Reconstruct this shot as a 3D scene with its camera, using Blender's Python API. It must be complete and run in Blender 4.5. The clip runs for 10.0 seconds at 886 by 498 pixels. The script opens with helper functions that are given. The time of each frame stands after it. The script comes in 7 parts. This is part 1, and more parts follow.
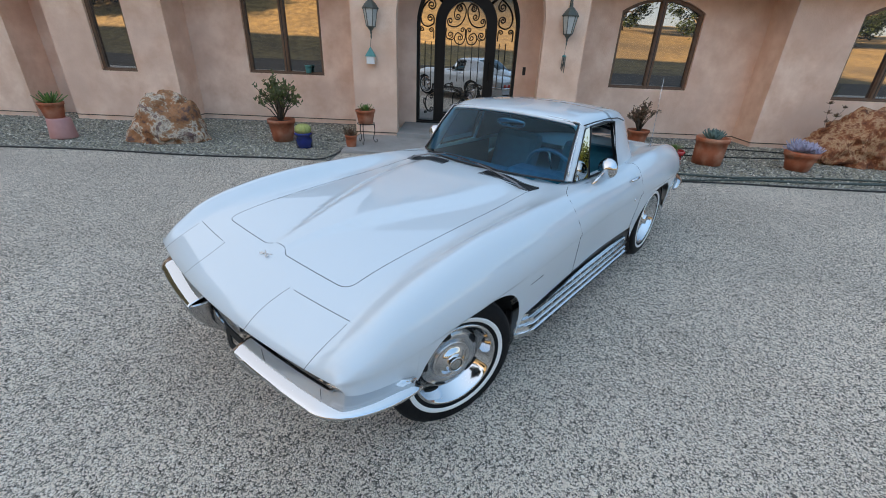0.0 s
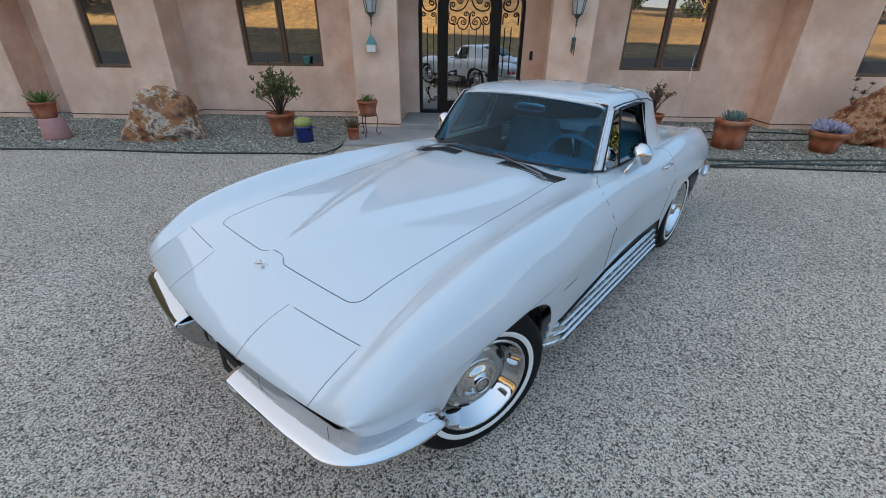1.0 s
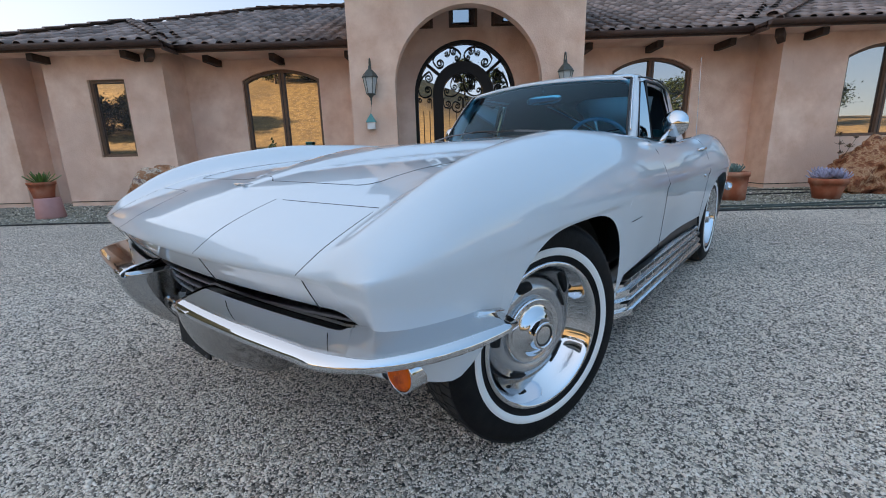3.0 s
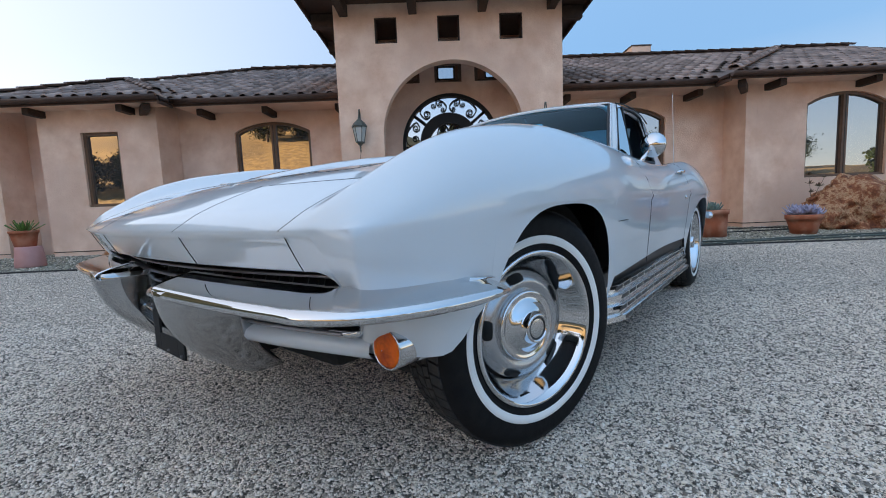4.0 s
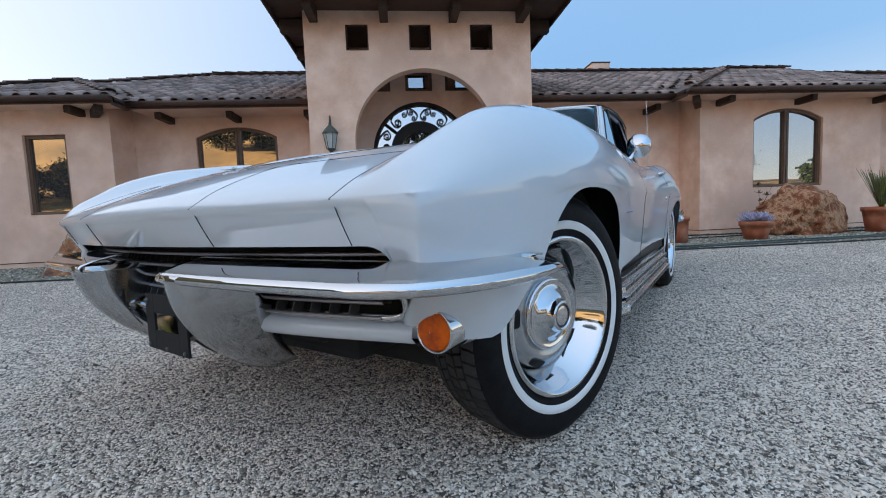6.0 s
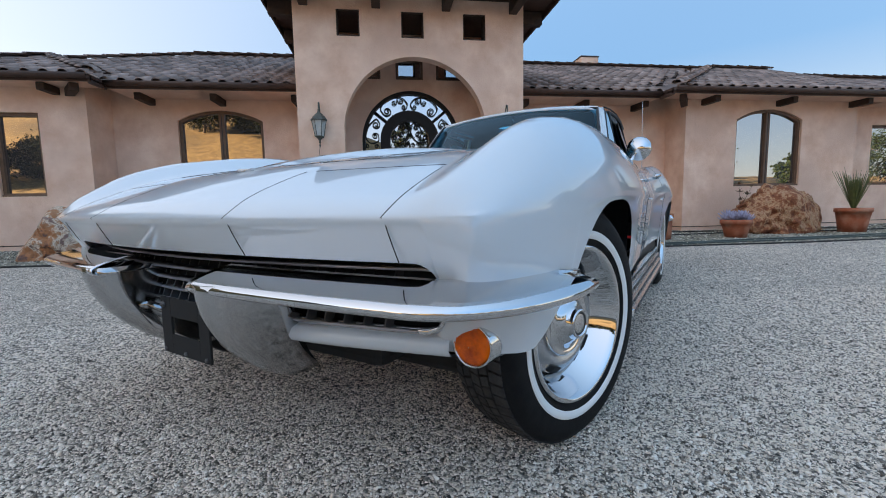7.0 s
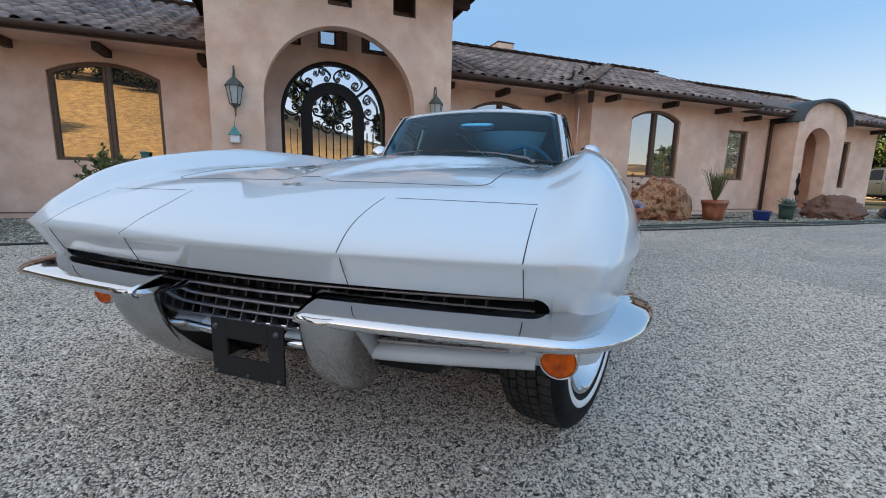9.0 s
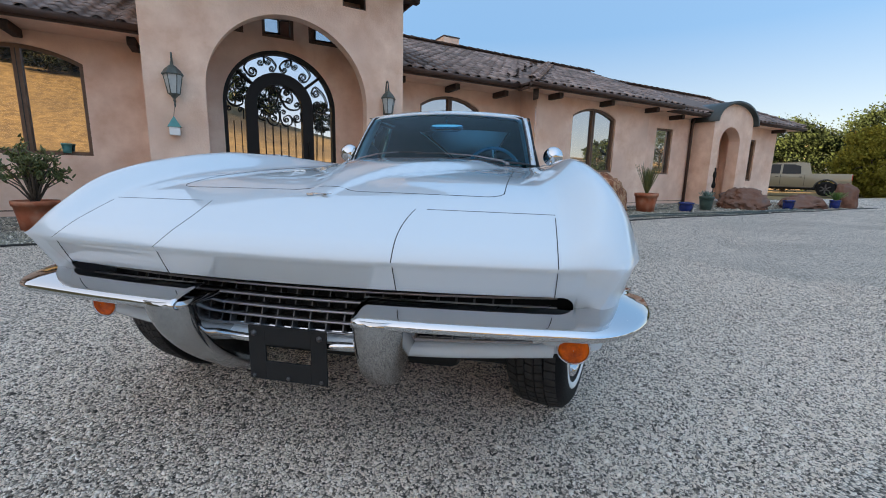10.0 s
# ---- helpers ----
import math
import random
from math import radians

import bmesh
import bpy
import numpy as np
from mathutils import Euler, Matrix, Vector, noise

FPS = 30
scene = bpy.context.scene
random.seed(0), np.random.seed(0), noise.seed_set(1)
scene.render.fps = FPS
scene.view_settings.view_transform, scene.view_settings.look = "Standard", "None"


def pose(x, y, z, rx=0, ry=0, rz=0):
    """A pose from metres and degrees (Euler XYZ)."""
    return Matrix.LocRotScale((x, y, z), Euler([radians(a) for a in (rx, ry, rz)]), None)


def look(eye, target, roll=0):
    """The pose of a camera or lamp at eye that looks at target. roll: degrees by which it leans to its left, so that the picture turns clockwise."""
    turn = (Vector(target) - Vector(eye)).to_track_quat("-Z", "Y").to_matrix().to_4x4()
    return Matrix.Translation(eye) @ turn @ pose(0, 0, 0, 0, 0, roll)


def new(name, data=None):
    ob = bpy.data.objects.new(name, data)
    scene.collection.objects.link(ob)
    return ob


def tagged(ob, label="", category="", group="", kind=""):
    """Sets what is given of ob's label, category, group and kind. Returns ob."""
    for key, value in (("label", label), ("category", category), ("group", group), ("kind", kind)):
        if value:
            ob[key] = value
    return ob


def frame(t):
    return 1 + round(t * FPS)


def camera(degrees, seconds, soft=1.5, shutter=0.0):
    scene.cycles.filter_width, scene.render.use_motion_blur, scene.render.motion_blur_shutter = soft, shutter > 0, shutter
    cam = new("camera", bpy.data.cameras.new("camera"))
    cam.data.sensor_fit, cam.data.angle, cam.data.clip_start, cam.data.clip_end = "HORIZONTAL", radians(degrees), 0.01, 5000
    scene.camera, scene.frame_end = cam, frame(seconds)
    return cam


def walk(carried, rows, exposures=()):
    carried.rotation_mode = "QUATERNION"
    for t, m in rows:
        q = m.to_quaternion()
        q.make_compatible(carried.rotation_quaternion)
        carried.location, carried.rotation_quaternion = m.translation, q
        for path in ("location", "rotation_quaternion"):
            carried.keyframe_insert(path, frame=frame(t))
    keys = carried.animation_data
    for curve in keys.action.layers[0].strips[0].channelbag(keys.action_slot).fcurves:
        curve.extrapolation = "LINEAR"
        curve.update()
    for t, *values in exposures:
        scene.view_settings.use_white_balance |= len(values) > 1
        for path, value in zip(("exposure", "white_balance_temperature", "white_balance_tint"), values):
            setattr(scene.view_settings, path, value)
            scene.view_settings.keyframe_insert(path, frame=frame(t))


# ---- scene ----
cam = camera(93.6, 10.0, 1.0)
PATH = [
    (0, (0.046, 0.009, 1.621), (0.012, 1.803, 0.737), 2.3),
    (0.5, (0.056, 0.121, 1.605), (0.008, 1.898, 0.689), 1.7),
    (1, (-0.024, 0.251, 1.553), (-0.079, 2.026, 0.633), 0.6),
    (1.5, (-0.133, 0.367, 1.431), (-0.19, 2.163, 0.553), -0.5),
    (2, (-0.138, 0.38, 1.219), (-0.195, 2.222, 0.442), -1.4),
    (2.2, (-0.137, 0.381, 1.129), (-0.19, 2.247, 0.41), -1.3),
    (3.5, (-0.161, 0.376, 0.724), (-0.181, 2.353, 0.425), -2.1),
    (4, (-0.156, 0.369, 0.67), (-0.137, 2.359, 0.467), -2.4),
    (4.5, (-0.17, 0.374, 0.632), (-0.104, 2.367, 0.477), -2.7),
    (5, (-0.21, 0.383, 0.615), (-0.095, 2.375, 0.474), -2.9),
    (5.5, (-0.258, 0.397, 0.606), (-0.1, 2.385, 0.463), -2.8),
    (7, (-0.411, 0.425, 0.658), (-0.138, 2.395, 0.448), -1.1),
    (7.5, (-0.459, 0.415, 0.725), (-0.115, 2.37, 0.481), -0.3),
    (8, (-0.537, 0.377, 0.739), (-0.091, 2.308, 0.464), 0.4),
    (8.5, (-0.63, 0.382, 0.781), (-0.058, 2.274, 0.475), 1.0),
    (9, (-0.793, 0.448, 0.781), (-0.089, 2.29, 0.451), 1.3),
    (9.5, (-0.898, 0.471, 0.787), (-0.07, 2.258, 0.439), 1.4),
    (10, (-1.017, 0.443, 0.828), (-0.072, 2.168, 0.467), 1.4),
]
walk(cam, [(t, look(eye, target, roll)) for t, eye, target, roll in PATH], [(0, 3.76, 7800, 14), (1.0, 3.62, 7700, 14), (2.2, 3.60, 7400, 15), (4.5, 3.70, 7300, 15), (10, 3.70, 7500, 15)])

# ---- world, sun and exposure ----
SUN_EL, SUN_AZ = 11.5, 78.0          # degrees above the horizon; degrees from +y towards -x
world = bpy.data.worlds.new("sky")
scene.world = world
world.use_nodes = True
wn = world.node_tree
sky = wn.nodes.new("ShaderNodeTexSky")
sky.sky_type = "NISHITA"
sky.sun_disc = False
sky.sun_elevation, sky.sun_rotation = radians(SUN_EL), radians(-SUN_AZ)
sky.air_density, sky.dust_density, sky.ozone_density = 1.0, 0.1, 1.5
wtc = wn.nodes.new("ShaderNodeTexCoord")
wsep = wn.nodes.new("ShaderNodeSeparateXYZ")
wn.links.new(wtc.outputs["Generated"], wsep.inputs[0])
ramp = wn.nodes.new("ShaderNodeValToRGB")   # pale low haze that deepens to blue overhead
ramp.color_ramp.elements.new(0.5)
for e, (p, c) in zip(ramp.color_ramp.elements, ((0.02, (0.68, 0.77, 0.93)), (0.28, (0.20, 0.52, 1.02)), (0.95, (0.50, 0.84, 1.30)))):
    e.position, e.color = p, (*c, 1)
wn.links.new(wsep.outputs["Z"], ramp.inputs["Fac"])
west = wn.nodes.new("ShaderNodeMapRange")   # brighter towards the low sun, duller away from it
west.inputs["From Min"].default_value, west.inputs["From Max"].default_value = -1.0, 1.0
west.inputs["To Min"].default_value, west.inputs["To Max"].default_value = 1.34, 0.60
wn.links.new(wsep.outputs["X"], west.inputs["Value"])
front_fill = wn.nodes.new("ShaderNodeMapRange")   # unseen sky behind the camera raised to brighten house and car fronts, dimmed over the roofs
front_fill.inputs["From Min"].default_value, front_fill.inputs["From Max"].default_value = -1.0, 1.0
front_fill.inputs["To Min"].default_value, front_fill.inputs["To Max"].default_value = 1.55, 0.80
wn.links.new(wsep.outputs["Y"], front_fill.inputs["Value"])
glow = wn.nodes.new("ShaderNodeMath")
glow.operation = "MULTIPLY"
wn.links.new(west.outputs["Result"], glow.inputs[0])
wn.links.new(front_fill.outputs["Result"], glow.inputs[1])
vmul = wn.nodes.new("ShaderNodeVectorMath")
vmul.operation = "SCALE"
pale = wn.nodes.new("ShaderNodeMapRange")        # the sky whitens towards the low sun
pale.inputs["From Min"].default_value, pale.inputs["From Max"].default_value = -0.65, 0.25
pale.inputs["To Min"].default_value, pale.inputs["To Max"].default_value = 0.85, 0.0
wn.links.new(wsep.outputs["X"], pale.inputs["Value"])
whiten = wn.nodes.new("ShaderNodeMix")
whiten.data_type = "RGBA"
whiten.inputs["B"].default_value = (0.66, 0.71, 0.80, 1)
wn.links.new(pale.outputs["Result"], whiten.inputs["Factor"])
wn.links.new(ramp.outputs["Color"], whiten.inputs["A"])
wn.links.new(whiten.outputs["Result"], vmul.inputs[0])
wn.links.new(glow.outputs[0], vmul.inputs["Scale"])
haze = wn.nodes.new("ShaderNodeMix")        # high haze mixed into the clear sky
haze.data_type = "RGBA"
haze.inputs["Factor"].default_value = 0.93
wn.links.new(vmul.outputs["Vector"], haze.inputs["B"])
wn.links.new(sky.outputs[0], haze.inputs["A"])
wn.links.new(haze.outputs["Result"], wn.nodes["Background"].inputs[0])
wn.nodes["Background"].inputs[1].default_value = 0.085
sun_dir = Vector((-math.sin(radians(SUN_AZ)) * math.cos(radians(SUN_EL)), math.cos(radians(SUN_AZ)) * math.cos(radians(SUN_EL)), math.sin(radians(SUN_EL))))
sun = new("sun", bpy.data.lights.new("sun", "SUN"))
sun.data.energy, sun.data.angle, sun.data.color = 5.0, radians(0.6), (1.0, 0.78, 0.52)
sun.matrix_world = look(sun_dir * 60, (0, 0, 0))


# ---- builders ----
def mesh_ob(name, verts, faces, material, parent=None, label="", smooth=True, normals=None):
    me = bpy.data.meshes.new(name)
    me.from_pydata([tuple(v) for v in verts], [], faces)
    if normals is None:
        bm = bmesh.new()
        bm.from_mesh(me)
        bmesh.ops.recalc_face_normals(bm, faces=bm.faces)
        bm.to_mesh(me)
        bm.free()
    me.materials.append(material)
    if smooth:
        me.polygons.foreach_set("use_smooth", [True] * len(me.polygons))
    me.update()
    if normals is not None:
        me.normals_split_custom_set_from_vertices([tuple(n) for n in normals])
    ob = new(name, me)
    if parent is not None:
        ob.parent = parent
    if label:
        ob["label"] = label
    return ob


def part(name, bm, material, parent=None, label="", smooth=False, angle=None):
    bmesh.ops.recalc_face_normals(bm, faces=bm.faces)
    if angle is not None:
        smooth = True
        for e in bm.edges:
            if len(e.link_faces) == 2 and e.calc_face_angle(0) > radians(angle):
                e.smooth = False
    me = bpy.data.meshes.new(name)
    bm.to_mesh(me)
    bm.free()
    if material is not None:
        me.materials.append(material)
    if smooth:
        me.polygons.foreach_set("use_smooth", [True] * len(me.polygons))
    ob = new(name, me)
    if parent is not None:
        ob.parent = parent
    if label:
        ob["label"] = label
    return ob


def thing(name, m, label, category, group="", kind=""):
    ob = new(name)
    ob.matrix_world = m
    return tagged(ob, label, category, group, kind)


def add_box(bm, x0, x1, y0, y1, z0, z1, bevel=0.0, m=None):
    g = bmesh.ops.create_cube(bm, size=1.0)
    vs = g["verts"]
    for v in vs:
        v.co = Vector(((x0 + x1) / 2 + v.co.x * (x1 - x0), (y0 + y1) / 2 + v.co.y * (y1 - y0), (z0 + z1) / 2 + v.co.z * (z1 - z0)))
    if m is not None:
        for v in vs:
            v.co = m @ v.co
    if bevel:
        es = list({e for v in vs for e in v.link_edges})
        bmesh.ops.bevel(bm, geom=es, offset=bevel, segments=2, affect="EDGES", profile=0.5)
    return bm


def box(x0, x1, y0, y1, z0, z1, bevel=0.0, m=None):
    return add_box(bmesh.new(), x0, x1, y0, y1, z0, z1, bevel, m)


def grid_faces(n, k, close_k=False, close_n=False):
    out = []
    for i in range(n if close_n else n - 1):
        for j in range(k if close_k else k - 1):
            i2, j2 = (i + 1) % n, (j + 1) % k
            out.append((i * k + j, i * k + j2, i2 * k + j2, i2 * k + j))
    return out


def revolve(profile, n=32, axis="z", wobble=None):
    """Rings round an axis from (radius, height) pairs; returns verts and faces."""
    verts = []
    for i in range(n):
        a = 2 * math.pi * i / n
        for j, (r, h) in enumerate(profile):
            if wobble:
                r = r + wobble(i, j)
            c, s = r * math.cos(a), r * math.sin(a)
            verts.append((c, s, h) if axis == "z" else (c, h, s))
    return verts, grid_faces(n, len(profile), close_n=True)


def tube_data(points, radius, n=8, closed=False):
    pts = [Vector(p) for p in points]
    k = len(pts)
    rads = radius if isinstance(radius, (list, tuple)) else [radius] * k
    verts, faces = [], []
    up = Vector((0.13, 0.21, 1.0)).normalized()
    for i, p in enumerate(pts):
        a = pts[(i - 1) % k] if closed or i > 0 else p
        b = pts[(i + 1) % k] if closed or i < k - 1 else p
        d = (b - a).normalized() if (b - a).length > 1e-9 else Vector((0, 0, 1))
        side = d.cross(up)
        if side.length < 1e-3:
            side = d.cross(Vector((1, 0, 0)))
        side.normalize()
        other = side.cross(d)
        for j in range(n):
            t = 2 * math.pi * j / n
            verts.append(p + (side * math.cos(t) + other * math.sin(t)) * rads[i])
    faces = grid_faces(k, n, close_k=True, close_n=closed)
    if not closed:
        faces.append(tuple(range(n - 1, -1, -1)))
        faces.append(tuple((k - 1) * n + j for j in range(n)))
    return verts, faces


def tube(name, points, radius, material, parent=None, label="", n=8, closed=False):
    v, f = tube_data(points, radius, n, closed)
    return mesh_ob(name, v, f, material, parent, label)


def join(*sets):
    verts, faces = [], []
    for v, f in sets:
        k = len(verts)
        verts += list(v)
        faces += [tuple(i + k for i in q) for q in f]
    return verts, faces


def curve(*knots):
    """A smooth monotone curve through (x, y) knots."""
    xs = np.array([k[0] for k in knots], float)
    ys = np.array([k[1] for k in knots], float)
    h, d = np.diff(xs), np.diff(ys) / np.diff(xs)
    m = np.zeros(len(xs))
    m[0], m[-1] = d[0], d[-1]
    for i in range(1, len(xs) - 1):
        if d[i - 1] * d[i] > 0:
            w1, w2 = 2 * h[i] + h[i - 1], h[i] + 2 * h[i - 1]
            m[i] = (w1 + w2) / (w1 / d[i - 1] + w2 / d[i])

    def f(x):
        x = min(max(x, xs[0]), xs[-1])
        i = min(int(np.searchsorted(xs, x, side="right")) - 1, len(h) - 1)
        i = max(i, 0)
        t = (x - xs[i]) / h[i]
        return float(ys[i] * (1 + 2 * t) * (1 - t) ** 2 + h[i] * m[i] * t * (1 - t) ** 2 + ys[i + 1] * t * t * (3 - 2 * t) + h[i] * m[i + 1] * t * t * (t - 1))
    return f


def smooth(a, b, x):
    t = min(max((x - a) / (b - a), 0.0), 1.0)
    return t * t * (3 - 2 * t)


# ---- materials ----
def material(name, color, rough=0.6, metal=0.0, color2=None, scale=8.0, detail=6.0, bump=0.0, bump_scale=60.0, coat=0.0, spec=0.5,
             island=0.0, obj_rand=0.0, stain=None, stain_scale=1.2, rough_var=0.0, coords="Object", transmission=0.0, ior=1.5, lo=0.35, hi=0.65):
    m = bpy.data.materials.new(name)
    m.use_nodes = True
    t = m.node_tree
    b = t.nodes["Principled BSDF"]
    b.inputs["Roughness"].default_value, b.inputs["Metallic"].default_value = rough, metal
    b.inputs["Specular IOR Level"].default_value, b.inputs["Coat Weight"].default_value = spec, coat
    b.inputs["Coat Roughness"].default_value = 0.03
    b.inputs["Transmission Weight"].default_value, b.inputs["IOR"].default_value = transmission, ior
    tc = t.nodes.new("ShaderNodeTexCoord")
    col = None
    if color2 is not None:
        nz = t.nodes.new("ShaderNodeTexNoise")
        nz.inputs["Scale"].default_value, nz.inputs["Detail"].default_value, nz.inputs["Roughness"].default_value = scale, detail, 0.6
        t.links.new(tc.outputs[coords], nz.inputs["Vector"])
        rp = t.nodes.new("ShaderNodeMapRange")
        rp.inputs["From Min"].default_value, rp.inputs["From Max"].default_value = lo, hi
        t.links.new(nz.outputs["Fac"], rp.inputs["Value"])
        mx = t.nodes.new("ShaderNodeMix")
        mx.data_type = "RGBA"
        mx.inputs["A"].default_value, mx.inputs["B"].default_value = (*color, 1), (*color2, 1)
        t.links.new(rp.outputs["Result"], mx.inputs["Factor"])
        col = mx.outputs["Result"]
        if stain is not None:
            n2 = t.nodes.new("ShaderNodeTexNoise")
            n2.inputs["Scale"].default_value, n2.inputs["Detail"].default_value = stain_scale, 4.0
            t.links.new(tc.outputs[coords], n2.inputs["Vector"])
            r2 = t.nodes.new("ShaderNodeMapRange")
            r2.inputs["From Min"].default_value, r2.inputs["From Max"].default_value = 0.45, 0.75
            t.links.new(n2.outputs["Fac"], r2.inputs["Value"])
            m2 = t.nodes.new("ShaderNodeMix")
            m2.data_type = "RGBA"
            t.links.new(r2.outputs["Result"], m2.inputs["Factor"])
            t.links.new(col, m2.inputs["A"])
            m2.inputs["B"].default_value = (*stain, 1)
            col = m2.outputs["Result"]
        if rough_var:
            rr = t.nodes.new("ShaderNodeMapRange")
            rr.inputs["To Min"].default_value, rr.inputs["To Max"].default_value = max(rough - rough_var, 0.02), min(rough + rough_var, 1.0)
            t.links.new(nz.outputs["Fac"], rr.inputs["Value"])
            t.links.new(rr.outputs["Result"], b.inputs["Roughness"])
    if island or obj_rand:
        if island:
            src = t.nodes.new("ShaderNodeNewGeometry").outputs["Random Per Island"]
        else:
            src = t.nodes.new("ShaderNodeObjectInfo").outputs["Random"]
        amount = island or obj_rand
        hv = t.nodes.new("ShaderNodeHueSaturation")
        mr = t.nodes.new("ShaderNodeMapRange")
        mr.inputs["To Min"].default_value, mr.inputs["To Max"].default_value = 1 - amount, 1 + amount
        t.links.new(src, mr.inputs["Value"])
        t.links.new(mr.outputs["Result"], hv.inputs["Value"])
        if col is not None:
            t.links.new(col, hv.inputs["Color"])
        else:
            hv.inputs["Color"].default_value = (*color, 1)
        col = hv.outputs["Color"]
    if col is not None:
        t.links.new(col, b.inputs["Base Color"])
    else:
        b.inputs["Base Color"].default_value = (*color, 1)
    if bump:
        nb = t.nodes.new("ShaderNodeTexNoise")
        nb.inputs["Scale"].default_value, nb.inputs["Detail"].default_value = bump_scale, 5.0
        t.links.new(tc.outputs[coords], nb.inputs["Vector"])
        bp = t.nodes.new("ShaderNodeBump")
        bp.inputs["Strength"].default_value, bp.inputs["Distance"].default_value = min(bump, 1.0), 0.01
        t.links.new(nb.outputs["Fac"], bp.inputs["Height"])
        t.links.new(bp.outputs["Normal"], b.inputs["Normal"])
    return m


def gravel_material(name, colors, scale, bump=1.0, distance=0.012):
    """Small crushed stones: cells of several greys with dark gaps in relief."""
    m = bpy.data.materials.new(name)
    m.use_nodes = True
    t = m.node_tree
    b = t.nodes["Principled BSDF"]
    b.inputs["Roughness"].default_value = 0.9
    tc = t.nodes.new("ShaderNodeTexCoord")
    vo = t.nodes.new("ShaderNodeTexVoronoi")
    vo.inputs["Scale"].default_value = scale
    t.links.new(tc.outputs["Object"], vo.inputs["Vector"])
    cr = t.nodes.new("ShaderNodeValToRGB")
    cr.color_ramp.interpolation = "LINEAR"
    while len(cr.color_ramp.elements) < len(colors):
        cr.color_ramp.elements.new(0.5)
    for i, c in enumerate(colors):
        cr.color_ramp.elements[i].position = i / (len(colors) - 1)
        cr.color_ramp.elements[i].color = (*c, 1)
    sp = t.nodes.new("ShaderNodeSeparateColor")
    t.links.new(vo.outputs["Color"], sp.inputs["Color"])
    t.links.new(sp.outputs["Red"], cr.inputs["Fac"])
    nz = t.nodes.new("ShaderNodeTexNoise")
    nz.inputs["Scale"].default_value, nz.inputs["Detail"].default_value = 0.8, 5.0
    t.links.new(tc.outputs["Object"], nz.inputs["Vector"])
    mr = t.nodes.new("ShaderNodeMapRange")
    mr.inputs["From Min"].default_value, mr.inputs["From Max"].default_value = 0.3, 0.7
    mr.inputs["To Min"].default_value, mr.inputs["To Max"].default_value = 0.85, 1.12
    t.links.new(nz.outputs["Fac"], mr.inputs["Value"])
    hv = t.nodes.new("ShaderNodeHueSaturation")
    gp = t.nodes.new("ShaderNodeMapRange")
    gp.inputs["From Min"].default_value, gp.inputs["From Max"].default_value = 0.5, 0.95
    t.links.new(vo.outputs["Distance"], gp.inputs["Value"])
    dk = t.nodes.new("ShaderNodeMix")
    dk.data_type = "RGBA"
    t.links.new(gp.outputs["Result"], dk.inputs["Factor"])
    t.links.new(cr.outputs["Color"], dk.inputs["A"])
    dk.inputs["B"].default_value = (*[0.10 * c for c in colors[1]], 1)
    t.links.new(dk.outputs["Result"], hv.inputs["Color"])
    t.links.new(mr.outputs["Result"], hv.inputs["Value"])
    t.links.new(hv.outputs["Color"], b.inputs["Base Color"])
    bp = t.nodes.new("ShaderNodeBump")
    bp.invert = True
    bp.inputs["Strength"].default_value, bp.inputs["Distance"].default_value = bump, distance
    t.links.new(vo.outputs["Distance"], bp.inputs["Height"])
    t.links.new(bp.outputs["Normal"], b.inputs["Normal"])
    return m


def island_material(name, colors, rough=0.85, bump=0.3, bump_scale=180.0):
    """Loose pieces, each of one of several colours."""
    m = bpy.data.materials.new(name)
    m.use_nodes = True
    t = m.node_tree
    b = t.nodes["Principled BSDF"]
    b.inputs["Roughness"].default_value = rough
    ge = t.nodes.new("ShaderNodeNewGeometry")
    cr = t.nodes.new("ShaderNodeValToRGB")
    while len(cr.color_ramp.elements) < len(colors):
        cr.color_ramp.elements.new(0.5)
    for i, c in enumerate(colors):
        cr.color_ramp.elements[i].position = i / (len(colors) - 1)
        cr.color_ramp.elements[i].color = (*c, 1)
    t.links.new(ge.outputs["Random Per Island"], cr.inputs["Fac"])
    t.links.new(cr.outputs["Color"], b.inputs["Base Color"])
    return m


def pane_material(name, tint, mirror):
    """Coated window glass over a dark room: a mirror-like sheen over a dark base."""
    m = bpy.data.materials.new(name)
    m.use_nodes = True
    t = m.node_tree
    b = t.nodes["Principled BSDF"]
    b.inputs["Base Color"].default_value, b.inputs["Roughness"].default_value = (*tint, 1), 0.5
    gl = t.nodes.new("ShaderNodeBsdfGlossy")
    gl.inputs["Roughness"].default_value, gl.inputs["Color"].default_value = 0.0, (1, 1, 1, 1)
    tc = t.nodes.new("ShaderNodeTexCoord")
    nz = t.nodes.new("ShaderNodeTexNoise")
    nz.inputs["Scale"].default_value, nz.inputs["Detail"].default_value = 1.1, 1.0
    t.links.new(tc.outputs["Object"], nz.inputs["Vector"])
    bp = t.nodes.new("ShaderNodeBump")
    bp.inputs["Strength"].default_value, bp.inputs["Distance"].default_value = 0.25, 0.004
    t.links.new(nz.outputs["Fac"], bp.inputs["Height"])
    t.links.new(bp.outputs["Normal"], gl.inputs["Normal"])
    mx = t.nodes.new("ShaderNodeMixShader")
    mx.inputs["Fac"].default_value = mirror
    t.links.new(b.outputs[0], mx.inputs[1])
    t.links.new(gl.outputs[0], mx.inputs[2])
    t.links.new(mx.outputs[0], t.nodes["Material Output"].inputs[0])
    return m


